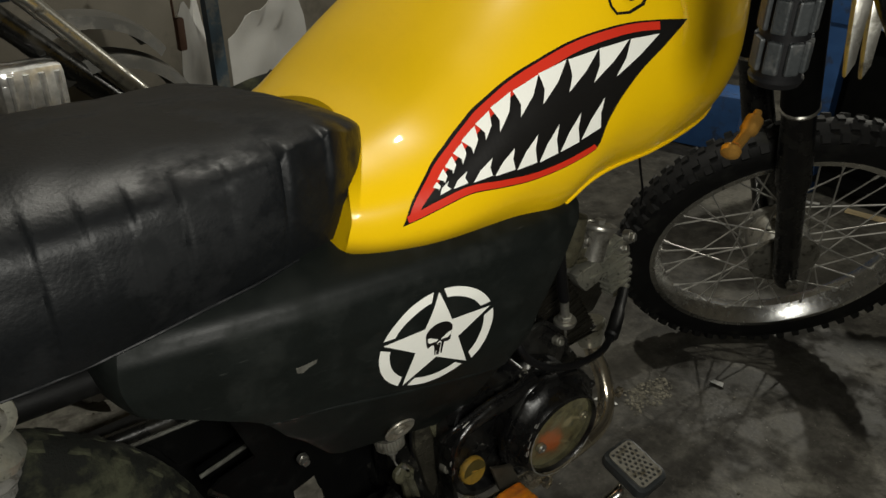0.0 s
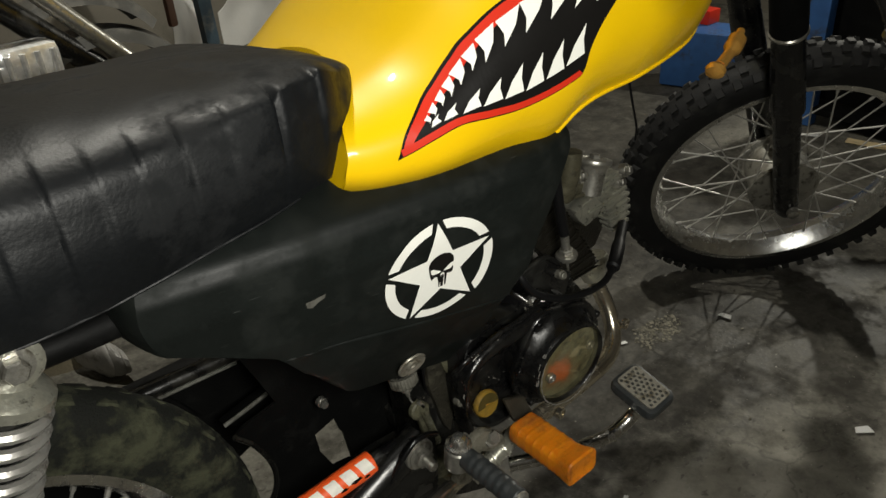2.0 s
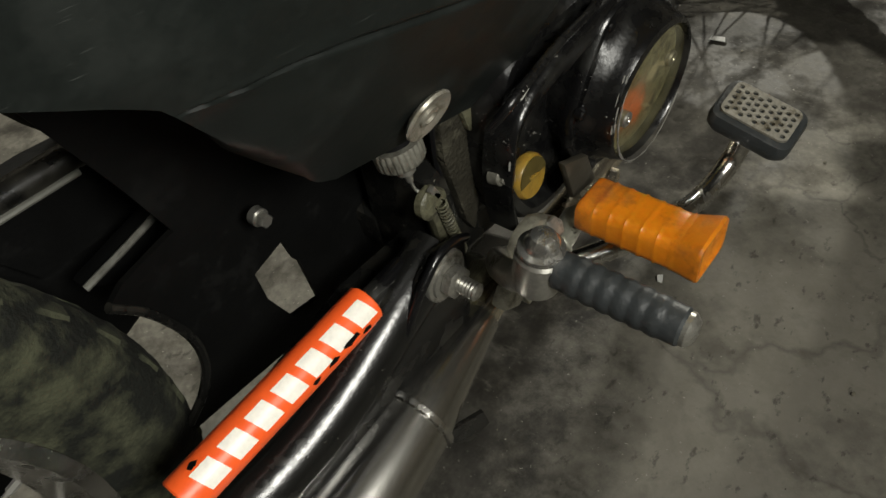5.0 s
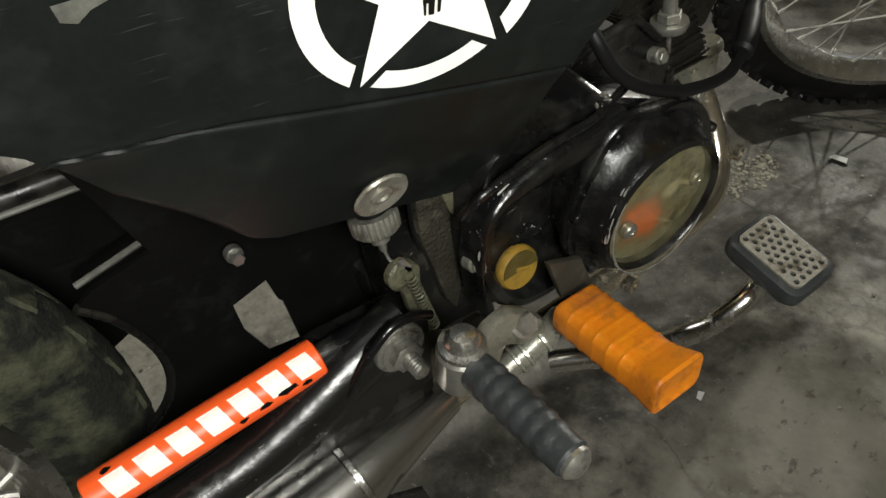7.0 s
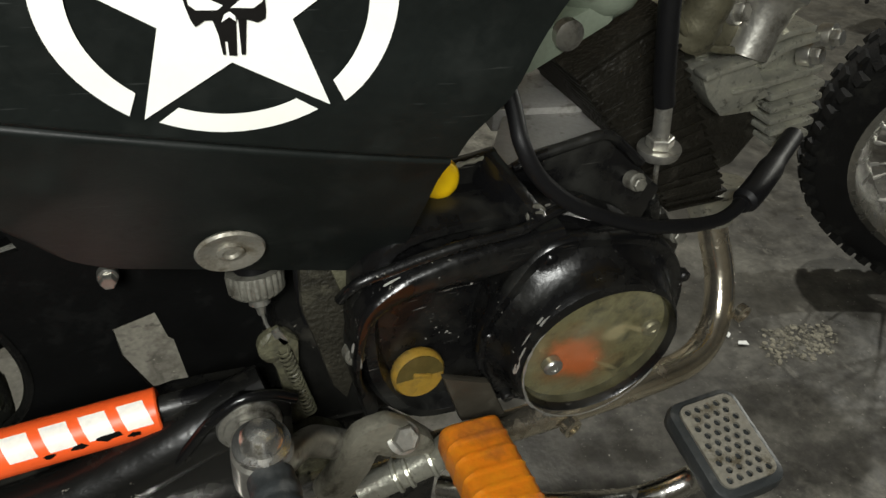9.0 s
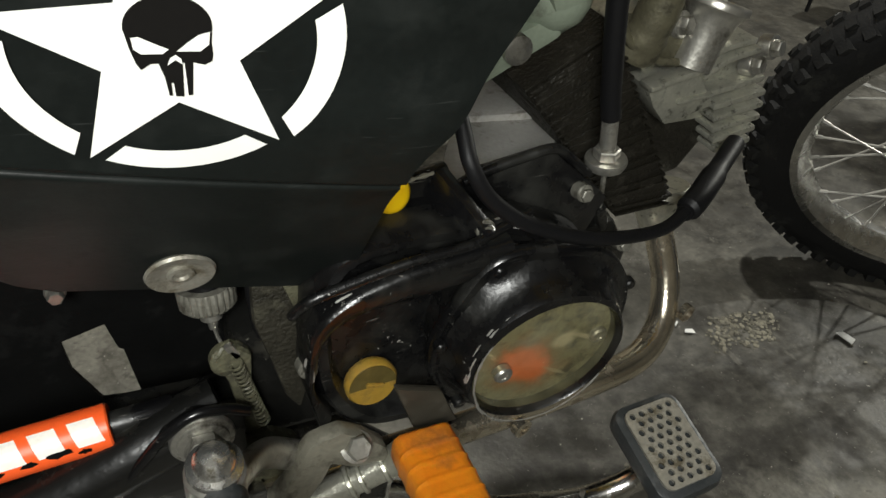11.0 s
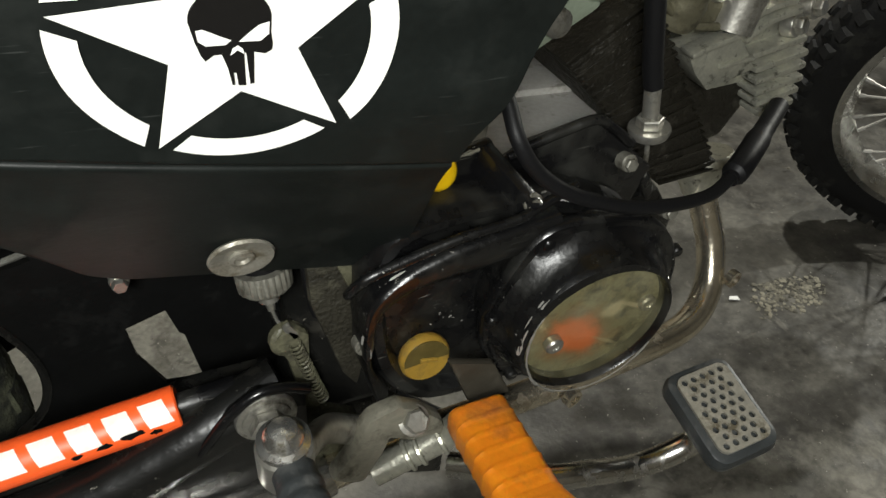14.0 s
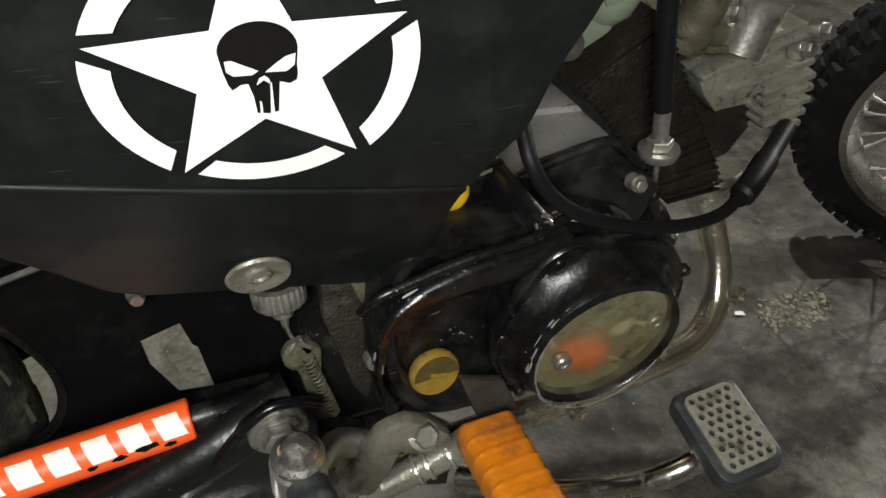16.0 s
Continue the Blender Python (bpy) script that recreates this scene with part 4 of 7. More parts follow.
def build_star():
    def at(r, a):
        c, d = r * math.cos(radians(a)), r * math.sin(radians(a))
        return (-0.18358 + 0.05183 * c - 0.00376 * d, 0.61100 + 0.00230 * c + 0.04841 * d)
    star = []
    for k in range(5):
        star += [at(1, 90 - 72 * k), at(0.41, 54 - 72 * k)]
    # a plain dark rounded badge sits in the middle of the star
    part("star", decal(star, panel_y, 0.0012, cell=0.01), WHITE, panel, "white star decal")
    for k, (big, small) in enumerate(((1.03, 0.855), (1.045, 0.862), (0.980, 0.820), (1.021, 0.842), (1.027, 0.850))):
        a0 = 90 - 72 * k
        outer = [at(big, a0 - 5 - 62 * i / 14) for i in range(15)]
        inn = [at(small, a0 - 9.3 - 53.4 * i / 14) for i in range(15)]
        part("ring_segment", decal(outer + inn[::-1], panel_y, 0.0012, cell=0.012), WHITE, panel)
    # dark badge shapes on the star
    bx, bz = -0.1834, 0.6185
    dome = [(bx + 0.0125 * math.cos(a * math.pi / 20), bz + 0.0104 * math.sin(a * math.pi / 20)) for a in range(21)]
    dome += [(bx - 0.0113, 0.6115), (bx - 0.0100, 0.6065), (bx - 0.0088, 0.6042), (bx - 0.0074, 0.6052), (bx - 0.0060, 0.6062), (bx + 0.0064, 0.6062), (bx + 0.0098, 0.6051), (bx + 0.0121, 0.6064), (bx + 0.0124, 0.6090), (bx + 0.0121, 0.6130)]
    part("badge", decal(dome, panel_y, 0.0018, cell=0.01), DECAL_BLACK, panel, "plain dark badge on the star")
    for slit in ([(-0.1941, 0.6156), (-0.1920, 0.6159), (-0.1880, 0.6136), (-0.1837, 0.6113), (-0.1856, 0.6098), (-0.1916, 0.6099), (-0.1937, 0.6117)],
                 [(-0.1717, 0.6168), (-0.1721, 0.6124), (-0.1748, 0.6102), (-0.1816, 0.6105), (-0.1782, 0.6135), (-0.1750, 0.6159)],
                 [(-0.1846, 0.6057), (-0.1836, 0.6084), (-0.1819, 0.6093), (-0.1804, 0.6078), (-0.1802, 0.6059), (-0.1821, 0.6075)]):
        part("badge_slit", decal(slit, panel_y, 0.0024, cell=0.01), WHITE, panel)
    for low in ([(-0.1871, 0.6064), (-0.1801, 0.6064), (-0.1804, 0.5936), (-0.1828, 0.5939), (-0.1831, 0.5989), (-0.1839, 0.5990), (-0.1838, 0.5941), (-0.1847, 0.5943), (-0.1856, 0.6012)],
                [(-0.1795, 0.6064), (-0.1770, 0.6064), (-0.1777, 0.5941), (-0.1790, 0.5940)]):
        part("badge_bar", decal(low, panel_y, 0.0018, cell=0.01), DECAL_BLACK, panel)


build_star()
chip = [(-0.3055, 0.6335), (-0.2985, 0.634), (-0.295, 0.6345), (-0.2885, 0.6345), (-0.2895, 0.631), (-0.2955, 0.6295), (-0.300, 0.6265), (-0.3045, 0.628)]
part("paint_chip", decal(chip, panel_y, 0.0008), GREYPAINT, panel, "bare grey chip in the paint")

# ---- wheels ----
rear_m = Matrix.Translation((-0.592, YC, 0.298))
wheel_thing("rear_wheel", bike, rear_m, 0.271, 0.202, MUDDY, CHROME, 0.041, "spoked rear wheel with a dusty worn tyre", drum=0.06, worn=True)
wp, wl = radians(-40), radians(23.3)
front_m = Matrix.Translation((0.84, 0.186, 0.282)) @ Matrix.Rotation(wp, 4, "Z") @ Matrix.Rotation(wl, 4, "X")
wheel_thing("front_wheel", bike, front_m, 0.306, 0.244, RUBBER, RIMCHROME, 0.045, "spoked front wheel with chrome rim and knobbly tyre", drum=0.065)


# ---- front fork ----
def build_fork():
    up = (front_m.to_3x3() @ Vector((-0.36, 0, 0.93))).normalized()
    for s in (-1, 1):
        foot = front_m @ Vector((0.0, s * 0.075, -0.02))
        head = Vector((0.506, 0.068, 0.804)) if s < 0 else Vector((0.60, 0.212, 0.79))
        up = (head - foot).normalized()
        bm = bmesh.new()
        pts = [foot + up * d for d in (-0.015, 0.0, 0.02, 0.2, 0.27, 0.275, 0.285, 0.60)]
        tube(bm, pts, [0.012, 0.02, 0.0225, 0.0225, 0.0235, 0.028, 0.028, 0.021], 20)
        leg = part("fork_leg", bm, GLOSS, bike, "black telescopic fork leg")
        bm = bmesh.new()
        tube(bm, [foot + up * d for d in (0.44, 0.445, 0.60, 0.80)], [0.022, 0.0275, 0.028, 0.028], 20)
        part("fork_cover", bm, NEAR_BLACK, leg, "matt black fork cover")
        bm = bmesh.new()
        lathe(bm, foot + up * 0.437, up, [(0.027, 0), (0.029, 0.002), (0.029, 0.005), (0.027, 0.007)], 24)
        part("fork_clip", bm, STEEL, leg)
    bm = bmesh.new()
    lathe(bm, front_m @ Vector((0, -0.11, 0)), front_m.to_3x3() @ Vector((0, 1, 0)), [(0.008, 0), (0.011, 0.002), (0.011, 0.012), (0.007, 0.014), (0.007, 0.21), (0.011, 0.212), (0.011, 0.222), (0.006, 0.226)], 12)
    part("axle", bm, STEEL, bike)
    # brake stay and short fender bracket between the legs
    bm = bmesh.new()
    q = front_m @ Vector((0, -0.055, 0.0))
    tube(bm, [q + up * 0.02, q + up * 0.1 + Vector((-0.02, -0.01, 0)), q + up * 0.24], 0.009, 10)
    part("brake_stay", bm, GREASY, bike)


build_fork()


# ---- rear damper ----
def build_damper():
    for s in (-1, 1):
        top, foot = Vector((-0.493, YC + s * 0.142, 0.672)), Vector((-0.648, YC + s * 0.14, 0.30))
        ax = (foot - top).normalized()
        L = (foot - top).length
        bm = bmesh.new()
        tube(bm, [top + ax * d for d in (0.03, 0.05, L)], [0.018, 0.019, 0.016], 16)
        body = part("damper", bm, GLOSS, bike, "chrome-sprung rear damper")
        bm = bmesh.new()
        a, b, c = frame_of(ax)
        pts = []
        turns = 26
        for k in range(turns * 20 + 1):
            t = k / (turns * 20)
            ang = 2 * math.pi * turns * t
            pts.append(top + ax * (0.036 + (L - 0.075) * t) + (b * math.cos(ang) + c * math.sin(ang)) * 0.0265)
        tube(bm, pts, 0.0045, 8)
        part("spring", bm, SPRING, body, "chrome coil spring")
        bm = bmesh.new()
        lathe(bm, top, ax, [(0.010, 0.006), (0.017, 0.008), (0.019, 0.016), (0.026, 0.019), (0.031, 0.024), (0.031, 0.031), (0.02, 0.034)], 24)
        lathe(bm, top + Vector((0, s * -0.014, 0)), (0, s, 0), [(0.017, 0), (0.019, 0.002), (0.019, 0.028), (0.016, 0.03)], 20)
        part("top_mount", bm, ALLOY, body, "grey cast damper mount")
        bm = bmesh.new()
        lathe(bm, top + Vector((0, s * 0.014, 0)), (0, s, 0), [(0.013, 0), (0.013, 0.003), (0.008, 0.004)], 20)
        hexagon(bm, top + Vector((0, s * 0.018, 0)), (0, s, 0), 0.0085, 0.008)
        part("mount_nut", bm, STEEL, body)


build_damper()


# ---- frame tubes, stays and swing arm ----
def bar(name, pts, r, mat=GREASY, label="", smooth_steps=6, parent=bike, squash=1.0):
    bm = bmesh.new()
    tube(bm, spline(pts, smooth_steps) if len(pts) > 2 else pts, r, 14, squash)
    return part(name, bm, mat, parent, label)


for s in (-1, 1):
    bar("seat_rail", [(0.0, YC + s * 0.07, 0.655), (-0.3, YC + s * 0.11, 0.648), (-0.6, YC + s * 0.125, 0.66), (-0.95, YC + s * 0.11, 0.70)], 0.012, NEAR_BLACK)
    bm = bmesh.new()
    tube(bm, spline([(-0.17, YC + s * 0.105, 0.362), (-0.21, YC + s * 0.108, 0.350), (-0.30, YC + s * 0.11, 0.318), (-0.45, YC + s * 0.10, 0.300), (-0.63, YC + s * 0.09, 0.290)], 5), 0.0185, 14, 0.8)
    part("swing_arm", bm, GREASY, bike, "greasy black swing arm")
bar("spine_tube", [(0.36, YC, 0.80), (0.15, YC, 0.70), (-0.15, YC, 0.62), (-0.2, YC, 0.45), (-0.18, YC, 0.33)], 0.02)
bm = bmesh.new()
lathe(bm, (0.40, YC, 0.68), (-0.44, 0, 0.9), [(0.03, 0), (0.032, 0.01), (0.03, 0.14), (0.026, 0.15)], 20)
part("steering_head", bm, GREASY, bike)
# pressed plate between the frame tubes, with a four-sided window
def pierced(rings, y, thick):
    """A flat sheet in x and z, its later rings cut out as windows."""
    bm = bmesh.new()
    es = []
    for ring in rings:
        vs = [bm.verts.new((x, y, z)) for x, z in ring]
        es += [bm.edges.new((vs[i], vs[(i + 1) % len(vs)])) for i in range(len(vs))]
    bmesh.ops.triangle_fill(bm, use_beauty=True, edges=es, normal=(0, -1, 0))
    ext = bmesh.ops.extrude_face_region(bm, geom=list(bm.faces))
    for v in ext["geom"]:
        if isinstance(v, bmesh.types.BMVert):
            v.co.y += thick
    return bm


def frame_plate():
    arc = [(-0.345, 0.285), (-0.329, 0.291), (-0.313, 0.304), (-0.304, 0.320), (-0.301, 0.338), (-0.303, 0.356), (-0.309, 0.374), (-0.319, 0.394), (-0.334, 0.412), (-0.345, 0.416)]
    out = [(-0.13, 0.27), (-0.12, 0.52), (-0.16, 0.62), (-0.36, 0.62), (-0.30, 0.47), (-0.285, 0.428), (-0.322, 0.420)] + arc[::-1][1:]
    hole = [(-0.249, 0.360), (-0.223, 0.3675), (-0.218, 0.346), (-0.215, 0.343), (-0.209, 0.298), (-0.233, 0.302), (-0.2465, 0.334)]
    part("frame_plate", pierced([out, hole], YC - 0.022, 0.004), NEAR_BLACK, bike, "black pressed frame plate", smooth=False)
    # rounded lip along the hollow edge
    bm = bmesh.new()
    tube(bm, spline([(x, YC - 0.021, z) for x, z in arc[1:-1]], 4), 0.0032, 8)
    part("plate_lip", bm, GREASY, bike)
    # sheet bracket with a worn bright edge
    bm = bmesh.new()
    slab(bm, [(-0.328, 0.392), (-0.270, 0.407), (-0.235, 0.375), (-0.275, 0.335), (-0.300, 0.372)], (0, 0.180, 0), (1, 0, 0), (0, 0, 1), 0.016, 0.003)
    br = part("tray_bracket", bm, NEAR_BLACK, bike, "black sheet bracket with a worn bright edge")
    bm = bmesh.new()
    tube(bm, [(-0.328, 0.162, 0.394), (-0.30, 0.161, 0.4012), (-0.270, 0.162, 0.408)], 0.0024, 8)
    part("bracket_edge", bm, GREYPAINT, br, "worn bare edge")
    # near-black slab added on the far side to fill the dark void behind the spokes
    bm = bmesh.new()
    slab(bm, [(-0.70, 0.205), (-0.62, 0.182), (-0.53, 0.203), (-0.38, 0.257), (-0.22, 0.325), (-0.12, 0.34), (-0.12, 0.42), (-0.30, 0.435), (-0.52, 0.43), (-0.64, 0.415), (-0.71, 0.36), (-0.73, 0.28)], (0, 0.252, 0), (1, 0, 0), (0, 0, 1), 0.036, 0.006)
    part("far_slab", bm, NEAR_BLACK, bike, "large near-black slab on the far side")
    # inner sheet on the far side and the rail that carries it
    part("inner_sheet", pierced([[(-0.375, 0.447), (-0.20, 0.447), (-0.15, 0.60), (-0.14, 0.38), (-0.335, 0.385), (-0.352, 0.415)]], YC + 0.062, 0.004), NEAR_BLACK, bike, "black inner sheet", smooth=False)
    bm = bmesh.new()
    tube(bm, [(-0.40, YC + 0.058, 0.450), (-0.29, YC + 0.058, 0.448), (-0.16, YC + 0.058, 0.445)], 0.009, 12)
    rail = part("lower_rail", bm, GREASY, bike, "black lower rail with a worn edge")
    bm = bmesh.new()
    tube(bm, [(-0.385, YC + 0.050, 0.4435), (-0.29, YC + 0.050, 0.4415)], 0.0022, 8)
    part("rail_edge", bm, GREYPAINT, rail, "worn bare edge")


frame_plate()


# ---- engine ----
def build_engine():
    bm = bmesh.new()
    out = [(-0.155, 0.31), (0.06, 0.305), (0.10, 0.34), (0.115, 0.40), (0.095, 0.432), (0.02, 0.425), (-0.05, 0.415), (-0.12, 0.415), (-0.16, 0.40)]
    slab(bm, out, (0, 0.108, 0), (1, 0, 0), (0, 0, 1), 0.062, 0.010)
    slab(bm, [(x, min(z, 0.345)) for x, z in out[:4]] + [(-0.16, 0.345)], (0, YC + 0.08, 0), (1, 0, 0), (0, 0, 1), 0.12, 0.008)
    case = part("crankcase", bm, GREASY, bike, "greasy black crankcase")
    # right-hand cover: a raised rim, a sunk web and a round bulge
    def cover_out(k):
        pts = spline([(-0.124, 0, 0.44), (-0.105, 0, 0.47), (-0.03, 0, 0.474), (0.012, 0, 0.462), (0.052, 0, 0.440), (0.078, 0, 0.402), (0.075, 0, 0.36), (0.04, 0, 0.334), (-0.02, 0, 0.325), (-0.085, 0, 0.326), (-0.115, 0, 0.36), (-0.124, 0, 0.40), (-0.124, 0, 0.44)], 5)[:-1]
        c = Vector((-0.02, 0, 0.40))
        return [(p - c) * k + c for p in pts]
    bm = bmesh.new()
    rings = []
    for k, y in ((1.0, 0.06), (1.0, 0.032), (0.985, 0.024), (0.95, 0.018), (0.89, 0.018), (0.84, 0.028), (0.4, 0.032)):
        rings.append([Vector((p.x, y, p.z)) for p in cover_out(k)])
    loft(bm, rings)
    cover = part("clutch_cover", bm, COVER, case, "chipped gloss black clutch cover")
    bm = bmesh.new()
    cen, nose = Vector((0.016, 0.05, 0.392)), Vector((-0.04, -1, -0.08)).normalized()
    fa, fb, fc = frame_of(nose)
    rings = []
    for r, h in ((0.060, 0.0), (0.060, 0.030), (0.067, 0.036), (0.068, 0.039), (0.0676, 0.0425), (0.0664, 0.0442), (0.0648, 0.0438), (0.0632, 0.0440), (0.0596, 0.0462), (0.0560, 0.0510), (0.0540, 0.0565), (0.0528, 0.0612),
                 (0.0518, 0.0642), (0.0508, 0.0661), (0.0498, 0.0668), (0.049, 0.0655), (0.0485, 0.060), (0.0484, 0.039), (0.03, 0.0385), (0.001, 0.0385)):
        ring = []
        for k in range(96):
            d = fb * math.cos(2 * math.pi * k / 96) + fc * math.sin(2 * math.pi * k / 96)
            a = math.degrees(math.atan2(d.z, d.x))
            # the foot of the bulge runs out into the band that leads back
            flare = 0.165 * math.exp(-((a - 117) / 20) ** 2) + 0.04 * math.exp(-((a - 60) / 25) ** 2)
            wide = min(1.0, max(0.0, (r - 0.0585) / 0.008))
            worn = 0.0004 * noise.noise((d.x * 6, d.z * 6, r * 200))
            side = 0.0050 * max(0.0, math.cos(radians(a - 125))) * (0.0503 < r < 0.0610)
            ring.append(cen + fa * (h + worn * (r > 0.05)) + d * (r * (1 + flare * wide) + side))
        rings.append(ring)
    loft(bm, rings)
    part("cover_bulge", bm, COVER, case, "round chipped black bulge of the clutch cover")
    bm = bmesh.new()
    lathe(bm, cen, nose, [(0.0482, 0.050), (0.0482, 0.0615), (0.047, 0.0627), (0.03, 0.0631), (0.001, 0.0631)], 72)
    plate = part("cover_plate", bm, SIGHT, case, "clear hazy olive sight cover")
    plate.visible_shadow = False
    bm = bmesh.new()
    lathe(bm, cen, nose, [(0.0480, 0.0560), (0.030, 0.0565), (0.001, 0.0570)], 48)
    part("cover_well", bm, WELL, case, "oily ribbed floor behind the cover")
    for x, z in ((-0.0135, 0.379), (0.0525, 0.391)):
        bm = bmesh.new()
        lathe(bm, (x, -0.0105 - 0.08 * (0.386 - z), z), nose, [(0.0060, -0.004), (0.0060, 0.0004), (0.0050, 0.0016), (0.0024, 0.0018), (0.0020, 0.0010)], 16)
        part("screw", bm, STEEL, case)
    for k in range(7):
        a = radians(20 + 51 * k)
        bm = bmesh.new()
        lathe(bm, cen + Vector((0.0665 * math.cos(a), -0.0465, 0.0665 * math.sin(a))), nose, [(0.004, -0.004), (0.004, 0.001), (0.003, 0.002), (0.001, 0.0022)], 12)
        part("rivet", bm, COVER, case)
    # worn paint along the edge round the cover
    bm = bmesh.new()
    edge = []
    for i in range(61):
        a = radians(40 + 290 * i / 60)
        edge.append(cen + nose * 0.0668 + Vector((math.cos(a), 0, math.sin(a))) * 0.0497)
    tube(bm, edge, [0.0003 + 0.0016 * abs(noise.noise((0.37 * i, 3.1, 0))) for i in range(61)], 6)
    part("worn_edge", bm, CHIP, case, "bare worn edge round the cover")
    rnd = random.Random(5)
    for k in range(30):
        a = radians(rnd.gauss(150, 42) if k < 24 else rnd.uniform(0, 360))
        r, h = rnd.choice(((0.0500, 0.0669), (0.0510, 0.0660), (0.0519, 0.0643)))
        r += 0.0050 * max(0.0, math.cos(a - radians(125))) * (r > 0.0503)
        u, w = Vector((math.cos(a), 0, math.sin(a))), Vector((-math.sin(a), 0, math.cos(a)))
        q = cen + nose * h + u * r
        bm = bmesh.new()
        long, wide = rnd.uniform(0.0015, 0.0075), rnd.uniform(0.0004, 0.0014)
        n3 = (nose + u * (0.35 if r < 0.053 else 0.6)).normalized()
        t3 = w.cross(n3)
        vs = [bm.verts.new(q + n3 * 0.0006 + w * long * math.cos(i * 0.7854) * rnd.uniform(0.6, 1.1) + t3 * wide * math.sin(i * 0.7854) * rnd.uniform(0.6, 1.2)) for i in range(8)]
        bm.faces.new(vs)
        part("paint_chip", bm, CHIP, case)
    # outer lip, and the broad chamfered band inside it, that run back from the bulge
    bm = bmesh.new()
    tube(bm, spline([(-0.1330, 0.016, 0.438), (-0.1300, 0.009, 0.4490), (-0.1244, 0.006, 0.4554), (-0.1061, 0.006, 0.4601), (-0.0749, 0.006, 0.4666), (-0.0418, 0.006, 0.4695), (-0.0284, 0.008, 0.4725), (0.0, 0.014, 0.478)], 6), 0.0030, 10)
    part("cover_ridge", bm, COVER, case)
    outer = spline([(-0.118, 0, 0.345), (-0.127, 0, 0.385), (-0.1275, 0, 0.4160), (-0.1225, 0, 0.4353), (-0.1118, 0, 0.4459), (-0.0995, 0, 0.4524), (-0.0742, 0, 0.4595), (-0.0409, 0, 0.4640), (-0.012, 0, 0.466)], 6)
    inside = spline([(-0.110, 0, 0.352), (-0.121, 0, 0.380), (-0.1214, 0, 0.4003), (-0.1178, 0, 0.4193), (-0.1058, 0, 0.4305), (-0.0894, 0, 0.4342), (-0.0588, 0, 0.4361), (-0.0378, 0, 0.4389), (-0.012, 0, 0.440)], 6)
    bm = bmesh.new()
    rings = []
    for o, q in zip(outer, inside):
        low = 0.006 * max(0.0, (0.40 - q.z) / 0.05)
        across = ((0.0, 0.026), (0.0, 0.0085), (0.06, 0.0055), (0.16, 0.0042), (0.55, 0.0052), (0.86, 0.0082), (0.95, 0.0105), (1.0, 0.0150), (1.02, 0.031))
        rings.append([Vector((o.x + (q.x - o.x) * u, y + low + 0.0005 * noise.noise((o.x * 90, u * 3, o.z * 90)), o.z + (q.z - o.z) * u)) for u, y in across])
    loft(bm, rings, False, False)
    part("cover_band", bm, COVER, case, "broad chipped black band of the clutch cover")
    way = [a.lerp(b, 0.3) + Vector((0, 0.0125, 0)) for a, b in zip(outer[8:-8], inside[8:-8])]
    for k in range(9):
        i = rnd.randrange(1, len(way) - 2)
        along = (way[i + 1] - way[i]).normalized()
        n3 = (Vector((0, -1, 0.5)) - along * along.dot(Vector((0, -1, 0.5)))).normalized()
        t3 = along.cross(n3)
        n3 = (n3 + t3 * rnd.uniform(-0.7, 0.7)).normalized()
        t3 = along.cross(n3)
        q = way[i].lerp(way[i + 1], rnd.random()) + n3 * 0.0074
        long, wide = rnd.uniform(0.001, 0.007), rnd.uniform(0.0003, 0.0009)
        bm = bmesh.new()
        bm.faces.new([bm.verts.new(q + along * long * math.cos(j * 0.7854) * rnd.uniform(0.6, 1.1) + t3 * wide * math.sin(j * 0.7854) * rnd.uniform(0.6, 1.2)) for j in range(8)])
        part("paint_chip", bm, CHIP, case)
    # oil filler cap
    bm = bmesh.new()
    lathe(bm, (-0.084, 0.034, 0.363), (0.0, -1, 0.12), [(0.012, 0), (0.012, 0.006), (0.0155, 0.007), (0.0165, 0.009), (0.0165, 0.013), (0.015, 0.015), (0.010, 0.0145), (0.001, 0.0145)], 32)
    block(bm, (-0.083, 0.0185, 0.3655), (0.012, 0.003, 0.0030), Matrix.Rotation(0.25, 3, 'Y'), 0.0010)
    cap = part("oil_cap", bm, BRASSY, case, "grimy yellow plastic oil filler cap")
    # darker half-disc over the upper half of the cap
    bm = bmesh.new()
    half = [(0.0148 * math.cos(math.pi * i / 14), 0.0148 * math.sin(math.pi * i / 14)) for i in range(15)]
    slab(bm, half, (-0.084, 0.0190, 0.3645), (1, 0, 0.06), (-0.06, 0.12, 1), 0.0008)
    part("cap_upper_half", bm, OLIVE, cap, "darker olive upper half")
    for x, y, z in ((-0.0285, 0.008, 0.4725), (0.055, 0.035, 0.463), (-0.125, 0.012, 0.395), (0.083, 0.02, 0.43)):
        bm = bmesh.new()
        lathe(bm, (x, y + 0.010, z), (0, -1, 0.25), [(0.0058, 0), (0.0058, 0.0075), (0.0050, 0.0085)], 18)
        hexagon(bm, (x, y + 0.0025, z + 0.001), (0, -1, 0.25), 0.0044, 0.0036)
        part("case_bolt", bm, LUG, case)
    # pale cast roof of the case between the barrel and the side panel
    bm = bmesh.new()
    slab(bm, [(-0.03, 0.072), (0.02, 0.075), (0.075, 0.095), (0.095, 0.15), (0.02, 0.15)], (0, 0, 0.445), (1, 0, 0), (0, 1, 0), 0.014, 0.002)
    part("case_roof", bm, PALECAST, case, "pale grey cast roof of the case")
    bm = bmesh.new()
    slab(bm, [(0.012, 0.148), (0.085, 0.138), (0.10, 0.20), (0.07, 0.228), (0.015, 0.185)], (0, 0, 0.447), (1, 0, 0), (0, 1, 0), 0.017, 0.002)
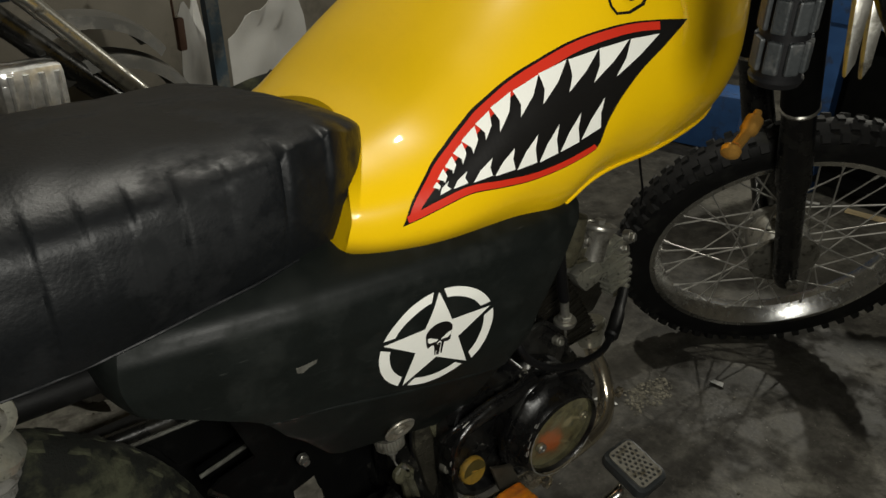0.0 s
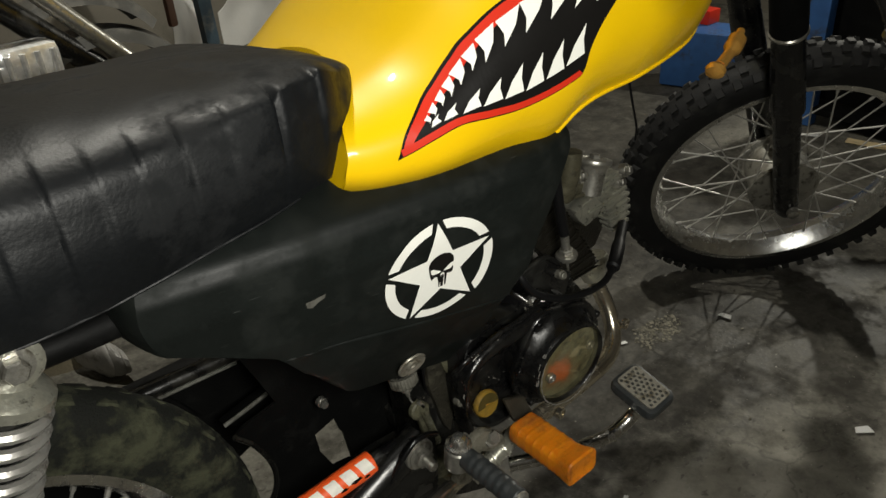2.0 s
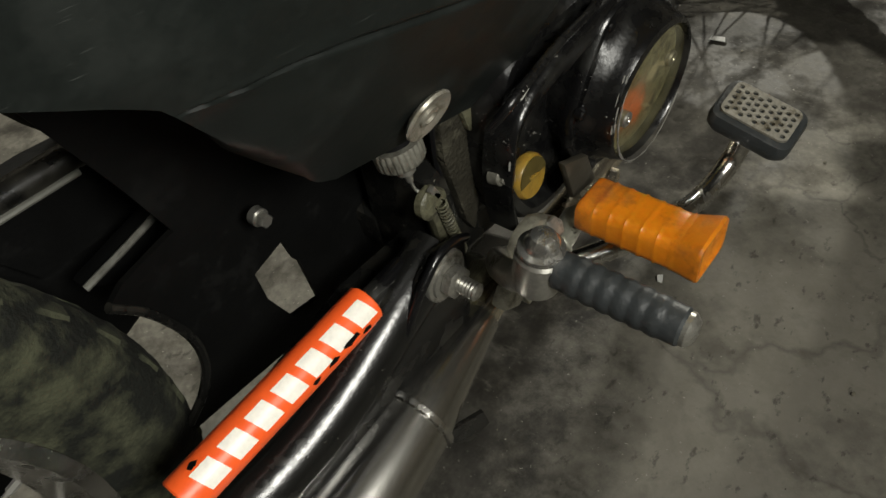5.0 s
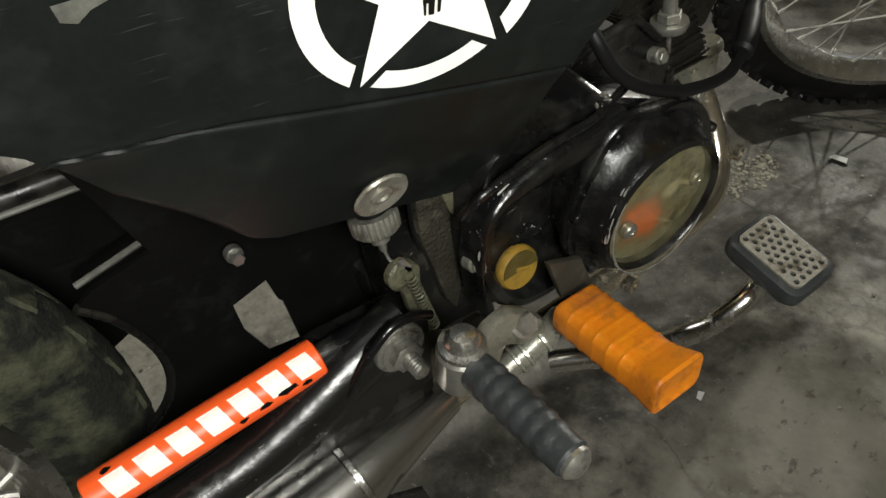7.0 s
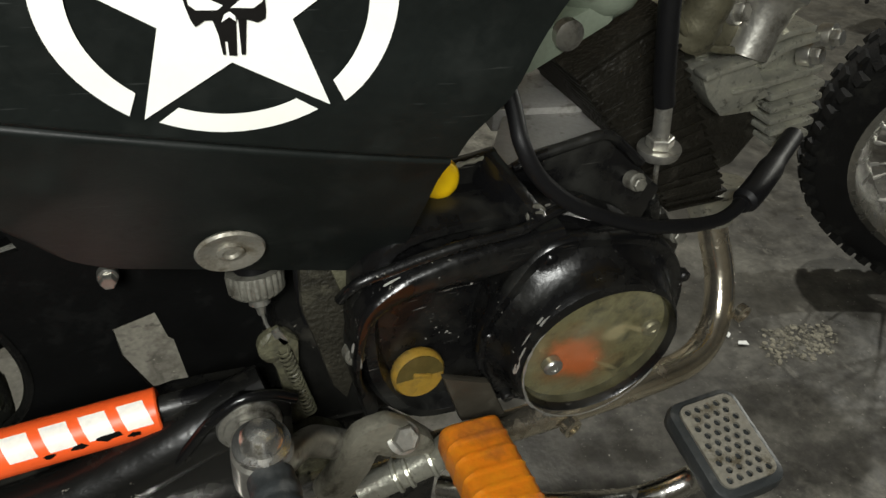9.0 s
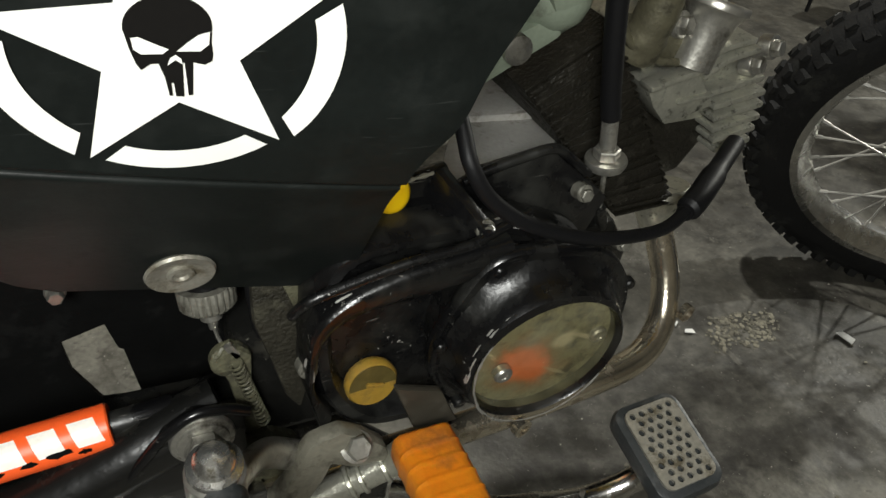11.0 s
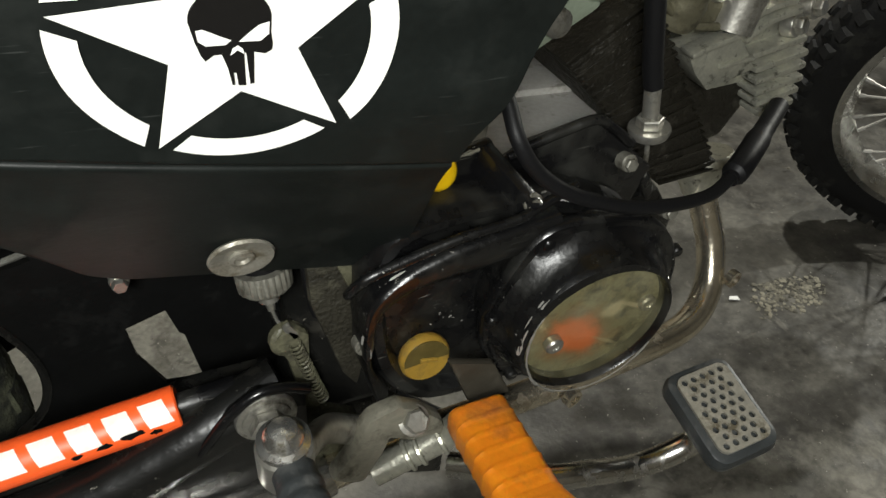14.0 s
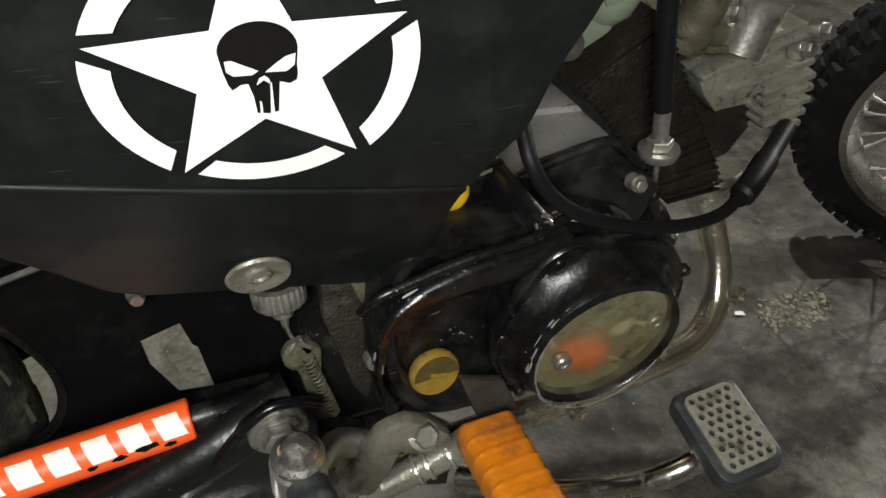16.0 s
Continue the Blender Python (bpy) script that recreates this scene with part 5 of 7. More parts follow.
    part("case_roof", bm, PALECAST, case, "pale grey cast roof of the case")
    # upper case and breather box
    bm = bmesh.new()
    slab(bm, [(-0.03, 0.43), (0.07, 0.425), (0.081, 0.452), (0.036, 0.490), (0.030, 0.4945), (-0.012, 0.487), (-0.028, 0.478)], (0, 0.055, 0), (1, 0, 0), (0, 0, 1), 0.009, 0.003)
    part("case_top", bm, GLOSS, case, "gloss black upper case")
    bm = bmesh.new()
    slab(bm, [(-0.13, 0.42), (-0.02, 0.43), (-0.034, 0.492), (-0.046, 0.4895), (-0.066, 0.4865), (-0.082, 0.466), (-0.10, 0.445)], (0, 0.058, 0), (1, 0, 0), (0, 0, 1), 0.009, 0.003)
    part("breather_box", bm, GREASY, case)
    bm = bmesh.new()
    lathe(bm, (-0.0715, 0.053, 0.4810), (0.15, -1, 0.3), [(0.0108, 0), (0.0118, 0.002), (0.0118, 0.008), (0.0108, 0.0115), (0.0085, 0.0138), (0.005, 0.0150), (0.001, 0.0153)], 28)
    part("yellow_plug", bm, YELLOW, case, "yellow plastic breather plug")
    bm = bmesh.new()
    slab(bm, [(-0.094, 0.424), (-0.0880, 0.4480), (-0.0800, 0.4640), (-0.0730, 0.4700), (-0.0640, 0.4690), (-0.0700, 0.4560), (-0.0720, 0.4290)], (0, 0.058, 0), (1, 0, 0), (0, 0, 1), 0.012, 0.003)
    part("case_edge", bm, OILCAST, case, "pale rough cast edge of the case")
    bm = bmesh.new()
    tube(bm, spline([(-0.0680, 0.0475, 0.4860), (-0.0580, 0.0470, 0.4885), (-0.0445, 0.0470, 0.4905)], 5), [0.0009 + 0.0004 * (i % 3) for i in range(11)], 8)
    part("case_edge", bm, OILCAST, case, "pale rough cast edge of the case")
    # wall of the case that runs forward from the breather box to the cover's ridge
    along = Vector((0.0150, -0.0370, -0.0200)).normalized()
    aside = Vector((along.y, -along.x, 0)).normalized()
    bm = bmesh.new()
    block(bm, (-0.0365, 0.029, 0.4760), (0.046, 0.0085, 0.022), Matrix((along, aside, along.cross(aside))).transposed(), 0.0022)
    part("case_wall", bm, GLOSS, case)
    bm = bmesh.new()
    tube(bm, spline([(-0.026, 0.046, 0.482), (-0.008, 0.045, 0.489), (0.012, 0.045, 0.4935), (0.031, 0.045, 0.496), (0.044, 0.046, 0.487), (0.060, 0.046, 0.473)], 5), 0.0032, 10)
    part("case_rim", bm, GLOSS, case)
    # inclined barrel and head, their fins laid along the axis
    def xz(p, q, t):
        return Vector((p[0] + (q[0] - p[0]) * t, 0, p[1] + (q[1] - p[1]) * t))
    bm = bmesh.new()
    slab(bm, [(0.034, 0.510), (0.088, 0.543), (0.178, 0.406), (0.130, 0.404)], (0, YC + 0.0548, 0), (1, 0, 0), (0, 0, 1), 0.1096, 0.002)
    cyl = part("cylinder", bm, OILY, bike, "oil-blackened finned cylinder")
    for k in range(22):
        t = k / 21
        a, b = xz((0.030, 0.512), (0.128, 0.402), t), xz((0.088, 0.548), (0.182, 0.404), t)
        d = (b - a).normalized()
        m3 = Matrix((d, Vector((0, 1, 0)), d.cross(Vector((0, 1, 0))))).transposed()
        mid_p = (a + b) / 2
        bm = bmesh.new()
        block(bm, (mid_p.x, YC, mid_p.z), ((b - a).length, 0.112 - 0.002 * (k % 3 == 1), 0.0024), m3, 0.0007)
        part("fin", bm, OILY, cyl)
    bm = bmesh.new()
    slab(bm, [(0.120, 0.528), (0.142, 0.545), (0.170, 0.552), (0.205, 0.535), (0.228, 0.508), (0.232, 0.470), (0.200, 0.462), (0.168, 0.460), (0.142, 0.484)], (0, YC + 0.045, 0), (1, 0, 0), (0, 0, 1), 0.084, 0.008)
    head = part("cylinder_head", bm, ALLOY, bike, "grimy cast aluminium cylinder head with fins")
    for a, b in (((0.180, 0.4926), (0.2300, 0.5000)), ((0.190, 0.4815), (0.2364, 0.4885)), ((0.194, 0.4716), (0.2385, 0.4787)), ((0.197, 0.4622), (0.2403, 0.4683)), ((0.201, 0.4530), (0.2398, 0.4589)), ((0.206, 0.4440), (0.2390, 0.4492))):
        d = Vector((b[0] - a[0], 0, b[1] - a[1]))
        u = d.normalized()
        bm = bmesh.new()
        block(bm, ((a[0] + b[0]) / 2, YC + 0.002, (a[1] + b[1]) / 2), (d.length, 0.114, 0.0050), Matrix((u, Vector((0, 1, 0)), u.cross(Vector((0, 1, 0))))).transposed(), 0.0021)
        part("fin", bm, ALLOY, head)

    def strip(name, pts, half, y, deep, mat):
        """A cast rib of even width that follows the points and stands out from the head."""
        way = [Vector((p.x, p.z)) for p in spline([(x, 0, z) for x, z in pts], 5)]
        left, right = [], []
        for i, p in enumerate(way):
            d = (way[min(i + 1, len(way) - 1)] - way[max(i - 1, 0)]).normalized()
            left.append(p + Vector((-d.y, d.x)) * half)
            right.append(p - Vector((-d.y, d.x)) * half)
        rib = bmesh.new()
        slab(rib, [tuple(q) for q in right + left[::-1]], (0, y + deep, 0), (1, 0, 0), (0, 0, 1), deep, 0.0016)
        part(name, rib, mat, head)
    # dark slab added to fill the gap between cylinder and head
    bm = bmesh.new()
    slab(bm, [(0.140, 0.404), (0.196, 0.418), (0.214, 0.446), (0.206, 0.476), (0.150, 0.482), (0.120, 0.470)], (0, YC + 0.045, 0), (1, 0, 0), (0, 0, 1), 0.080, 0.004)
    part("head_filler", bm, OILY, head, "dark filler slab under the head")
    # cast boss, rocker cone and their caps on the near side
    bm = bmesh.new()
    slab(bm, [(0.1214, 0.5062), (0.1316, 0.4900), (0.1466, 0.4750), (0.1855, 0.4854), (0.1700, 0.5050), (0.1613, 0.5161), (0.1408, 0.5115)], (0, 0.106, 0), (1, 0, 0), (0, 0, 1), 0.024, 0.0025)
    part("head_boss", bm, ALLOY, head, "flat cast boss")
    bm = bmesh.new()
    slab(bm, [(0.150, 0.500), (0.170, 0.486), (0.190, 0.488), (0.222, 0.503), (0.216, 0.518), (0.204, 0.527), (0.1986, 0.5325), (0.1804, 0.5303), (0.1665, 0.5257), (0.1580, 0.518)], (0, 0.116, 0), (1, 0, 0), (0, 0, 1), 0.018, 0.004)
    part("head_boss", bm, ALLOY, head, "flat cast boss")
    strip("rib", ((0.1205, 0.5066), (0.1408, 0.5122), (0.1625, 0.5166)), 0.0022, 0.0760, 0.014, ALLOY)
    strip("rib", ((0.1495, 0.4929), (0.1640, 0.4946), (0.1790, 0.4955)), 0.0016, 0.0785, 0.006, ALLOY)
    strip("rib", ((0.1586, 0.5192), (0.1665, 0.5262), (0.1804, 0.5313), (0.2000, 0.5335)), 0.0022, 0.0770, 0.030, ALLOY)
    strip("rib", ((0.1640, 0.5100), (0.1810, 0.5213), (0.2065, 0.5268)), 0.0024, 0.0770, 0.030, ALLOY)
    bm = bmesh.new()
    slab(bm, [(0.0965, 0.5390), (0.1012, 0.5319), (0.1080, 0.5270), (0.1264, 0.5220), (0.1435, 0.5194), (0.1530, 0.5210), (0.1540, 0.5310), (0.1450, 0.5370), (0.1300, 0.5440), (0.1060, 0.5480)], (0, 0.110, 0), (1, 0, 0), (0, 0, 1), 0.022, 0.004)
    part("head_boss", bm, TARNISH, head, "tarnished olive cast boss")
    bm = bmesh.new()
    tube(bm, spline([(0.0930, 0.087, 0.5480), (0.1020, 0.0855, 0.5360), (0.1231, 0.0850, 0.5240), (0.1540, 0.0855, 0.5190)], 6), 0.0028, 10)
    part("head_rib", bm, TARNISH, head)
    bm = bmesh.new()
    tube(bm, spline([(0.119, 0.086, 0.585), (0.117, 0.086, 0.560), (0.1150, 0.090, 0.540), (0.114, 0.096, 0.530)], 5), [0.0130] * 6 + [0.0135] * 4 + [0.0150] * 3 + [0.017] * 3, 24)
    part("port_stub", bm, TARNISH, head, "tarnished olive port stub")
    cap_at, cap_up = Vector((0.1600, 0.0890, 0.5290)), Vector((0.28, 0.08, 0.95)).normalized()
    bm = bmesh.new()
    lathe(bm, cap_at, cap_up, [(0.0150, -0.014), (0.0155, 0.006), (0.0180, 0.020), (0.0205, 0.0245), (0.0222, 0.0255), (0.0226, 0.0290), (0.0215, 0.0308), (0.0150, 0.0312), (0.0140, 0.0304), (0.001, 0.0304)], 40)
    cone = part("rocker_cap", bm, STEEL, head, "bright conical rocker cap")
    bm = bmesh.new()
    hexagon(bm, cap_at + cap_up * 0.0295, cap_up, 0.0070, 0.007)
    part("cap_nut", bm, STEEL, cone)
    for x, y, z in ((0.1400, 0.086, 0.5444), (0.2195, 0.088, 0.5090), (0.2345, 0.090, 0.5195)):
        bm = bmesh.new()
        lathe(bm, (x, y + 0.004, z), (0.3, -1, 0.3), [(0.009, -0.006), (0.009, 0.002), (0.0085, 0.003)], 16)
        hexagon(bm, (x, y + 0.002, z), (0.3, -1, 0.3), 0.0062, 0.007)
        part("head_nut", bm, STEEL, head)
    # inlet and carburettor
    bm = bmesh.new()
    tube(bm, spline([(0.16, YC, 0.54), (0.13, YC, 0.585), (0.09, YC - 0.02, 0.60)], 6), 0.017, 14)
    part("inlet_stub", bm, ALLOY, head)
    m3 = Matrix.Rotation(-0.35, 3, "Y")
    bm = bmesh.new()
    block(bm, (0.052, 0.105, 0.592), (0.055, 0.06, 0.05), m3, 0.010)
    lathe(bm, (0.047, 0.105, 0.572), (-0.25, 0, -1), [(0.027, 0), (0.028, 0.006), (0.026, 0.016), (0.018, 0.026), (0.006, 0.03)], 28)
    carb = part("carburettor", bm, SAGE, bike, "dull sage-grey carburettor")
    bm = bmesh.new()
    slab(bm, [(-0.015, 0.535), (0.045, 0.56), (0.05, 0.545), (0.0, 0.518), (-0.02, 0.515)], (0, 0.12, 0), (1, 0, 0), (0, 0, 1), 0.035, 0.004)
    part("inlet_bracket", bm, SAGE, carb)
    bm = bmesh.new()
    lathe(bm, (0.018, 0.086, 0.541), (0, -1, 0), [(0.009, 0), (0.009, 0.006), (0.004, 0.008)], 16)
    part("carb_screw", bm, STEEL, carb)
    return case


build_engine()


# ---- exhaust ----
def build_exhaust():
    bm = bmesh.new()
    pts = spline([(0.185, 0.105, 0.392), (0.187, 0.093, 0.366), (0.190, 0.075, 0.335), (0.180, 0.055, 0.305), (0.15, 0.04, 0.288), (0.09, 0.033, 0.285), (0.0, 0.03, 0.282), (-0.09, 0.026, 0.283), (-0.16, 0.018, 0.284)], 8)
    tube(bm, pts, 0.0115, 20)
    pipe = part("exhaust_pipe", bm, PIPE, bike, "rust-stained chrome exhaust pipe")
    bm = bmesh.new()
    lathe(bm, (0.186, 0.108, 0.404), (0.05, -0.3, -1), [(0.023, 0), (0.025, 0.003), (0.025, 0.008), (0.021, 0.012), (0.0185, 0.022), (0.015, 0.034)], 28)
    part("exhaust_flange", bm, ALLOY, pipe)
    for x, y, z in ((0.195, 0.048, 0.318), (0.032, 0.016, 0.281)):
        bm = bmesh.new()
        lathe(bm, (x, y + 0.003, z), (0.2, -1, 0), [(0.0075, 0), (0.0075, 0.006), (0.0045, 0.0065), (0.004, 0.002)], 16)
        part("shield_rivet", bm, PIPE, pipe)
    bm = bmesh.new()
    pts = [(-0.15, 0.019, 0.284), (-0.17, 0.017, 0.282), (-0.215, 0.014, 0.276), (-0.24, 0.012, 0.271), (-0.30, 0.008, 0.262), (-0.50, 0.0, 0.24), (-0.85, -0.01, 0.215), (-0.87, -0.01, 0.214)]
    tube(bm, pts, [0.0135, 0.016, 0.0235, 0.028, 0.031, 0.036, 0.038, 0.02], 32)
    muf = part("silencer", bm, SATIN, bike, "long chrome silencer with a welded seam")
    bm = bmesh.new()
    tube(bm, spline([(-0.232, 0.028, 0.298), (-0.30, 0.026, 0.2905), (-0.42, 0.02, 0.280), (-0.6, 0.015, 0.262)], 5), 0.0035, 8)
    part("weld_seam", bm, SATIN, muf)
    bm = bmesh.new()
    lathe(bm, (-0.232, 0.0125, 0.2725), (-1, -0.05, -0.13), [(0.0275, 0), (0.0295, 0.001), (0.0295, 0.005), (0.0275, 0.006)], 32)
    part("clamp_ring", bm, CHROME, muf)
    bm = bmesh.new()
    slab(bm, [(0, 0), (0.028, -0.004), (0.034, -0.026), (0.018, -0.034), (0.004, -0.02)], (-0.225, -0.006, 0.262), (1, -0.3, 0), (0, -0.1, 1), 0.003)
    part("hanger_tab", bm, GREASY, muf)


build_exhaust()


# ---- brake rod with its printed sleeve ----
def build_rod():
    bm = bmesh.new()
    a, b = Vector((-0.19, 0.0411, 0.366)), Vector((-0.70, 0.050, 0.315))
    tube(bm, [a, (a + b) / 2, b], 0.004, 10)
    rod = part("brake_rod", bm, STEEL, bike, "thin steel brake rod")
    d = (b - a).normalized()
    bm = bmesh.new()
    tube(bm, [a + d * 0.004, a + d * 0.006, a + d * 0.040], [0.006, 0.0072, 0.0072], 16)
    part("rod_sheath", bm, GLOSS, rod, "glossy black sheath")
    p, q = a + d * 0.038, a + d * 0.184
    bm = bmesh.new()
    tube(bm, [p, p + d * 0.001, q - d * 0.001, q], [0.0118, 0.0129, 0.0129, 0.0118], 32)
    sl = part("printed_sleeve", bm, SLEEVE, rod, "bright red sleeve with a white logo print")
    # plain white blocks where the print runs along the sleeve
    up = Vector((-0.35, -0.62, 0.70)).normalized()
    up = (up - d * up.dot(d)).normalized()
    side = d.cross(up)
    for k in range(7):
        bm = bmesh.new()
        c0 = 0.042 + 0.0192 * k
        grid = []
        for i in range(2):
            row = []
            for j in range(7):
                ang = radians(-34 + 64 * j / 6)
                row.append(bm.verts.new(a + d * (c0 + 0.0010 + 0.0134 * i + 0.0035 * (j / 6 - 0.5)) + (up * math.cos(ang) + side * math.sin(ang)) * 0.0132))
            grid.append(row)
        for j in range(6):
            bm.faces.new((grid[0][j], grid[0][j + 1], grid[1][j + 1], grid[1][j]))
        part("print_block", bm, SLEEVE_WHITE, sl)
    # black grease scuffs on the sleeve
    for c0, a0, long, wide, seed in ((0.064, -34, 0.0085, 12, 2), (0.079, -38, 0.0060, 9, 5), (0.094, -42, 0.0040, 8, 9), (0.052, -46, 0.0045, 10, 3), (0.168, 42, 0.0040, 12, 6)):
        bm = bmesh.new()
        ring = []
        for i in range(14):
            t = 2 * math.pi * i / 14
            q = 0.55 + 0.8 * abs(noise.noise((math.cos(t) * 1.7 + seed, math.sin(t) * 1.7, seed)))
            ang = radians(a0 + wide * q * math.sin(t))
            ring.append(bm.verts.new(a + d * (c0 + long * q * math.cos(t)) + (up * math.cos(ang) + side * math.sin(ang)) * 0.0136))
        bm.faces.new(ring)
        part("grease_scuff", bm, NEAR_BLACK, sl, "black grease scuff")


build_rod()


# ---- kick starter, footrest, brake pedal ----
def build_controls():
    # kick starter
    bm = bmesh.new()
    boss = Vector((-0.187, -0.050, 0.429))
    lathe(bm, boss + Vector((0, 0, -0.03)), (0.0, -0.12, 1), [(0.0125, 0), (0.0135, 0.003), (0.0135, 0.024), (0.011, 0.027)], 24)
    tube(bm, spline([boss + Vector((0, 0.0, -0.02)), boss + Vector((0.012, 0.022, -0.05)), (-0.155, 0.0, 0.355), (-0.13, 0.01, 0.33)], 6), [0.011] * 4 + [0.0095] * 15, 14, 0.7)
    kick = part("kick_starter", bm, STEEL, bike, "folding kick starter with black rubber")
    bm = bmesh.new()
    lathe(bm, boss + Vector((0, -0.003, -0.004)), (0.0, -0.12, 1), [(0.0125, 0), (0.0125, 0.003), (0.0095, 0.004), (0.009, 0.008), (0.0065, 0.0115), (0.001, 0.013)], 24)
    part("pivot_bolt", bm, ZINC, kick)
    bm = bmesh.new()
    tip = Vector((-0.184, -0.131, 0.414))
    root = boss + Vector((0.001, -0.012, -0.013))
    n = 40
    pts = [root + (tip - root) * (k / n) for k in range(n + 1)]
    rad = [0.0103 + (0.0007 if (k % 5) in (1, 2, 3) and 5 < k < 34 else 0) for k in range(n + 1)]
    rad[0] = rad[-1] = 0.0088
    tube(bm, pts, rad, 20)
    part("kick_rubber", bm, GRIP, kick, "ribbed grey-black rubber")
    bm = bmesh.new()
    d = (tip - root).normalized()
    lathe(bm, tip - d * 0.001, d, [(0.009, 0), (0.009, 0.003), (0.006, 0.006), (0.001, 0.007)], 20)
    part("kick_tip", bm, STEEL, kick)
    # footrest
    bm = bmesh.new()
    tube(bm, [(-0.125, 0.004, 0.292), (-0.078, -0.001, 0.312), (-0.070, -0.006, 0.328), (-0.067, -0.02, 0.340)], 0.0095, 16)
    for q in (0.45, 0.60, 0.9):
        c0 = Vector((-0.125, 0.004, 0.292)).lerp(Vector((-0.078, -0.001, 0.312)), q)
        lathe(bm, c0, (0.047, -0.005, 0.020), [(0.0095, 0), (0.0112, 0.0008), (0.0112, 0.0028), (0.0095, 0.0036)], 20)
    peg = part("footrest", bm, ALLOY, bike, "steel footrest bracket with an orange rubber")
    bm = bmesh.new()
    arm = [(-0.1553, 0.3089), (-0.1428, 0.3260), (-0.1354, 0.3445), (-0.1297, 0.3540), (-0.1214, 0.3570), (-0.1100, 0.3590), (-0.0956, 0.3488), (-0.0827, 0.3345), (-0.0775, 0.3190), (-0.1037, 0.3235), (-0.1166, 0.3320), (-0.1209, 0.3200), (-0.1282, 0.3075), (-0.1342, 0.2960)]
    slab(bm, arm, (0, 0.008, 0), (1, 0, 0), (0, 0, 1), 0.013, 0.0045)
    part("bracket_arm", bm, OILCAST, peg, "oily grey cast arm of the footrest")
    bm = bmesh.new()
    lathe(bm, (-0.1020, -0.003, 0.3420), (0, -0.75, 0.66), [(0.0098, 0), (0.0098, 0.003), (0.0070, 0.0035)], 20)
    hexagon(bm, (-0.1020, -0.005, 0.3440), (0, -0.75, 0.66), 0.0078, 0.008)
    part("bracket_bolt", bm, STEEL, peg)
    bm = bmesh.new()
    rings = []
    n = 56
    for k in range(n + 1):
        t = k / n
        rib = 0.0005 if 0.15 < t < 0.86 and k % 7 == 2 else 0.0
        lift = min(1.0, max(0.0, (t - 0.78) / 0.20))
        e = min(1, t / 0.05 + 0.55, (1 - t) / 0.025 + 0.88)
        w, h = (0.0372 + 2 * rib + 0.0048 * lift) * min(1, e + 0.15), (0.0268 + 2 * rib + 0.006 * lift) * e
        rings.append([Vector((-0.065 + x, -0.012 - 0.090 * t, 0.343 + z + 0.003 * lift)) for x, z in rounded(w, h, 0.0075 * e, 3)])
    # the end is dished behind a raised rim
    for k, y in ((0.82, -0.1021), (0.75, -0.1010), (0.60, -0.0998)):
        rings.append([Vector((-0.065 + x * k, y, 0.346 + z * k)) for x, z in rounded(0.042, 0.0328, 0.0075, 3)])
    loft(bm, rings)
    part("footrest_rubber", bm, ORANGE, peg, "translucent orange ribbed rubber")
    # brake pedal
    bm = bmesh.new()
    tube(bm, spline([(-0.075, -0.005, 0.285), (-0.03, -0.045, 0.300), (0.0, -0.052, 0.297), (0.04, -0.056, 0.290), (0.072, -0.062, 0.305), (0.078, -0.068, 0.338)], 7), 0.0085, 14)
    ped = part("brake_pedal", bm, CHROME, bike, "chrome brake pedal with a perforated pad")
    e1, e2 = Vector((0.037, 0.0, 0.003)).normalized(), Vector((0.0, -0.049, -0.011)).normalized()
    cen = Vector((0.067, -0.0765, 0.3585))
    bm = bmesh.new()
    nrm = e1.cross(-e2).normalized()
    rings = []
    for k, h in ((0.9, -0.016), (1.0, -0.012), (1.02, -0.006), (0.98, -0.001), (0.90, 0.0)):
        rings.append([cen + nrm * h + e1 * x * k - e2 * z * k for x, z in rounded(0.046, 0.062, 0.009)])
    loft(bm, rings)
    part("pad_rubber", bm, GRIP, ped, "black rubber pad surround")
    # perforated plate: a real sheet with round holes
    bm = bmesh.new()
    outer = rounded(0.0365, 0.052, 0.006)
    es = []
    vs = [bm.verts.new((x, z, 0)) for x, z in outer]
    es += [bm.edges.new((vs[i], vs[(i + 1) % len(vs)])) for i in range(len(vs))]
    for row in range(9):
        cnt = 5 if row % 2 == 0 else 4
        for k in range(cnt):
            hx, hz = (k - (cnt - 1) / 2) * 0.0066, (row - 4) * 0.0054
            hv = [bm.verts.new((hx + 0.0021 * math.cos(a * math.pi / 4), hz + 0.0021 * math.sin(a * math.pi / 4), 0)) for a in range(8)]
            es += [bm.edges.new((hv[i], hv[(i + 1) % 8])) for i in range(8)]
    bmesh.ops.triangle_fill(bm, use_beauty=True, edges=es, normal=(0, 0, 1))
    ext = bmesh.ops.extrude_face_region(bm, geom=list(bm.faces))
    for v in ext["geom"]:
        if isinstance(v, bmesh.types.BMVert):
            v.co.z += 0.0018
    m = Matrix((e1, -e2, nrm)).transposed().to_4x4()
    bm.transform(Matrix.Translation(cen + nrm * 0.0006) @ m)
    part("pad_plate", bm, PADSTEEL, ped, "perforated steel tread plate", smooth=False)


build_controls()


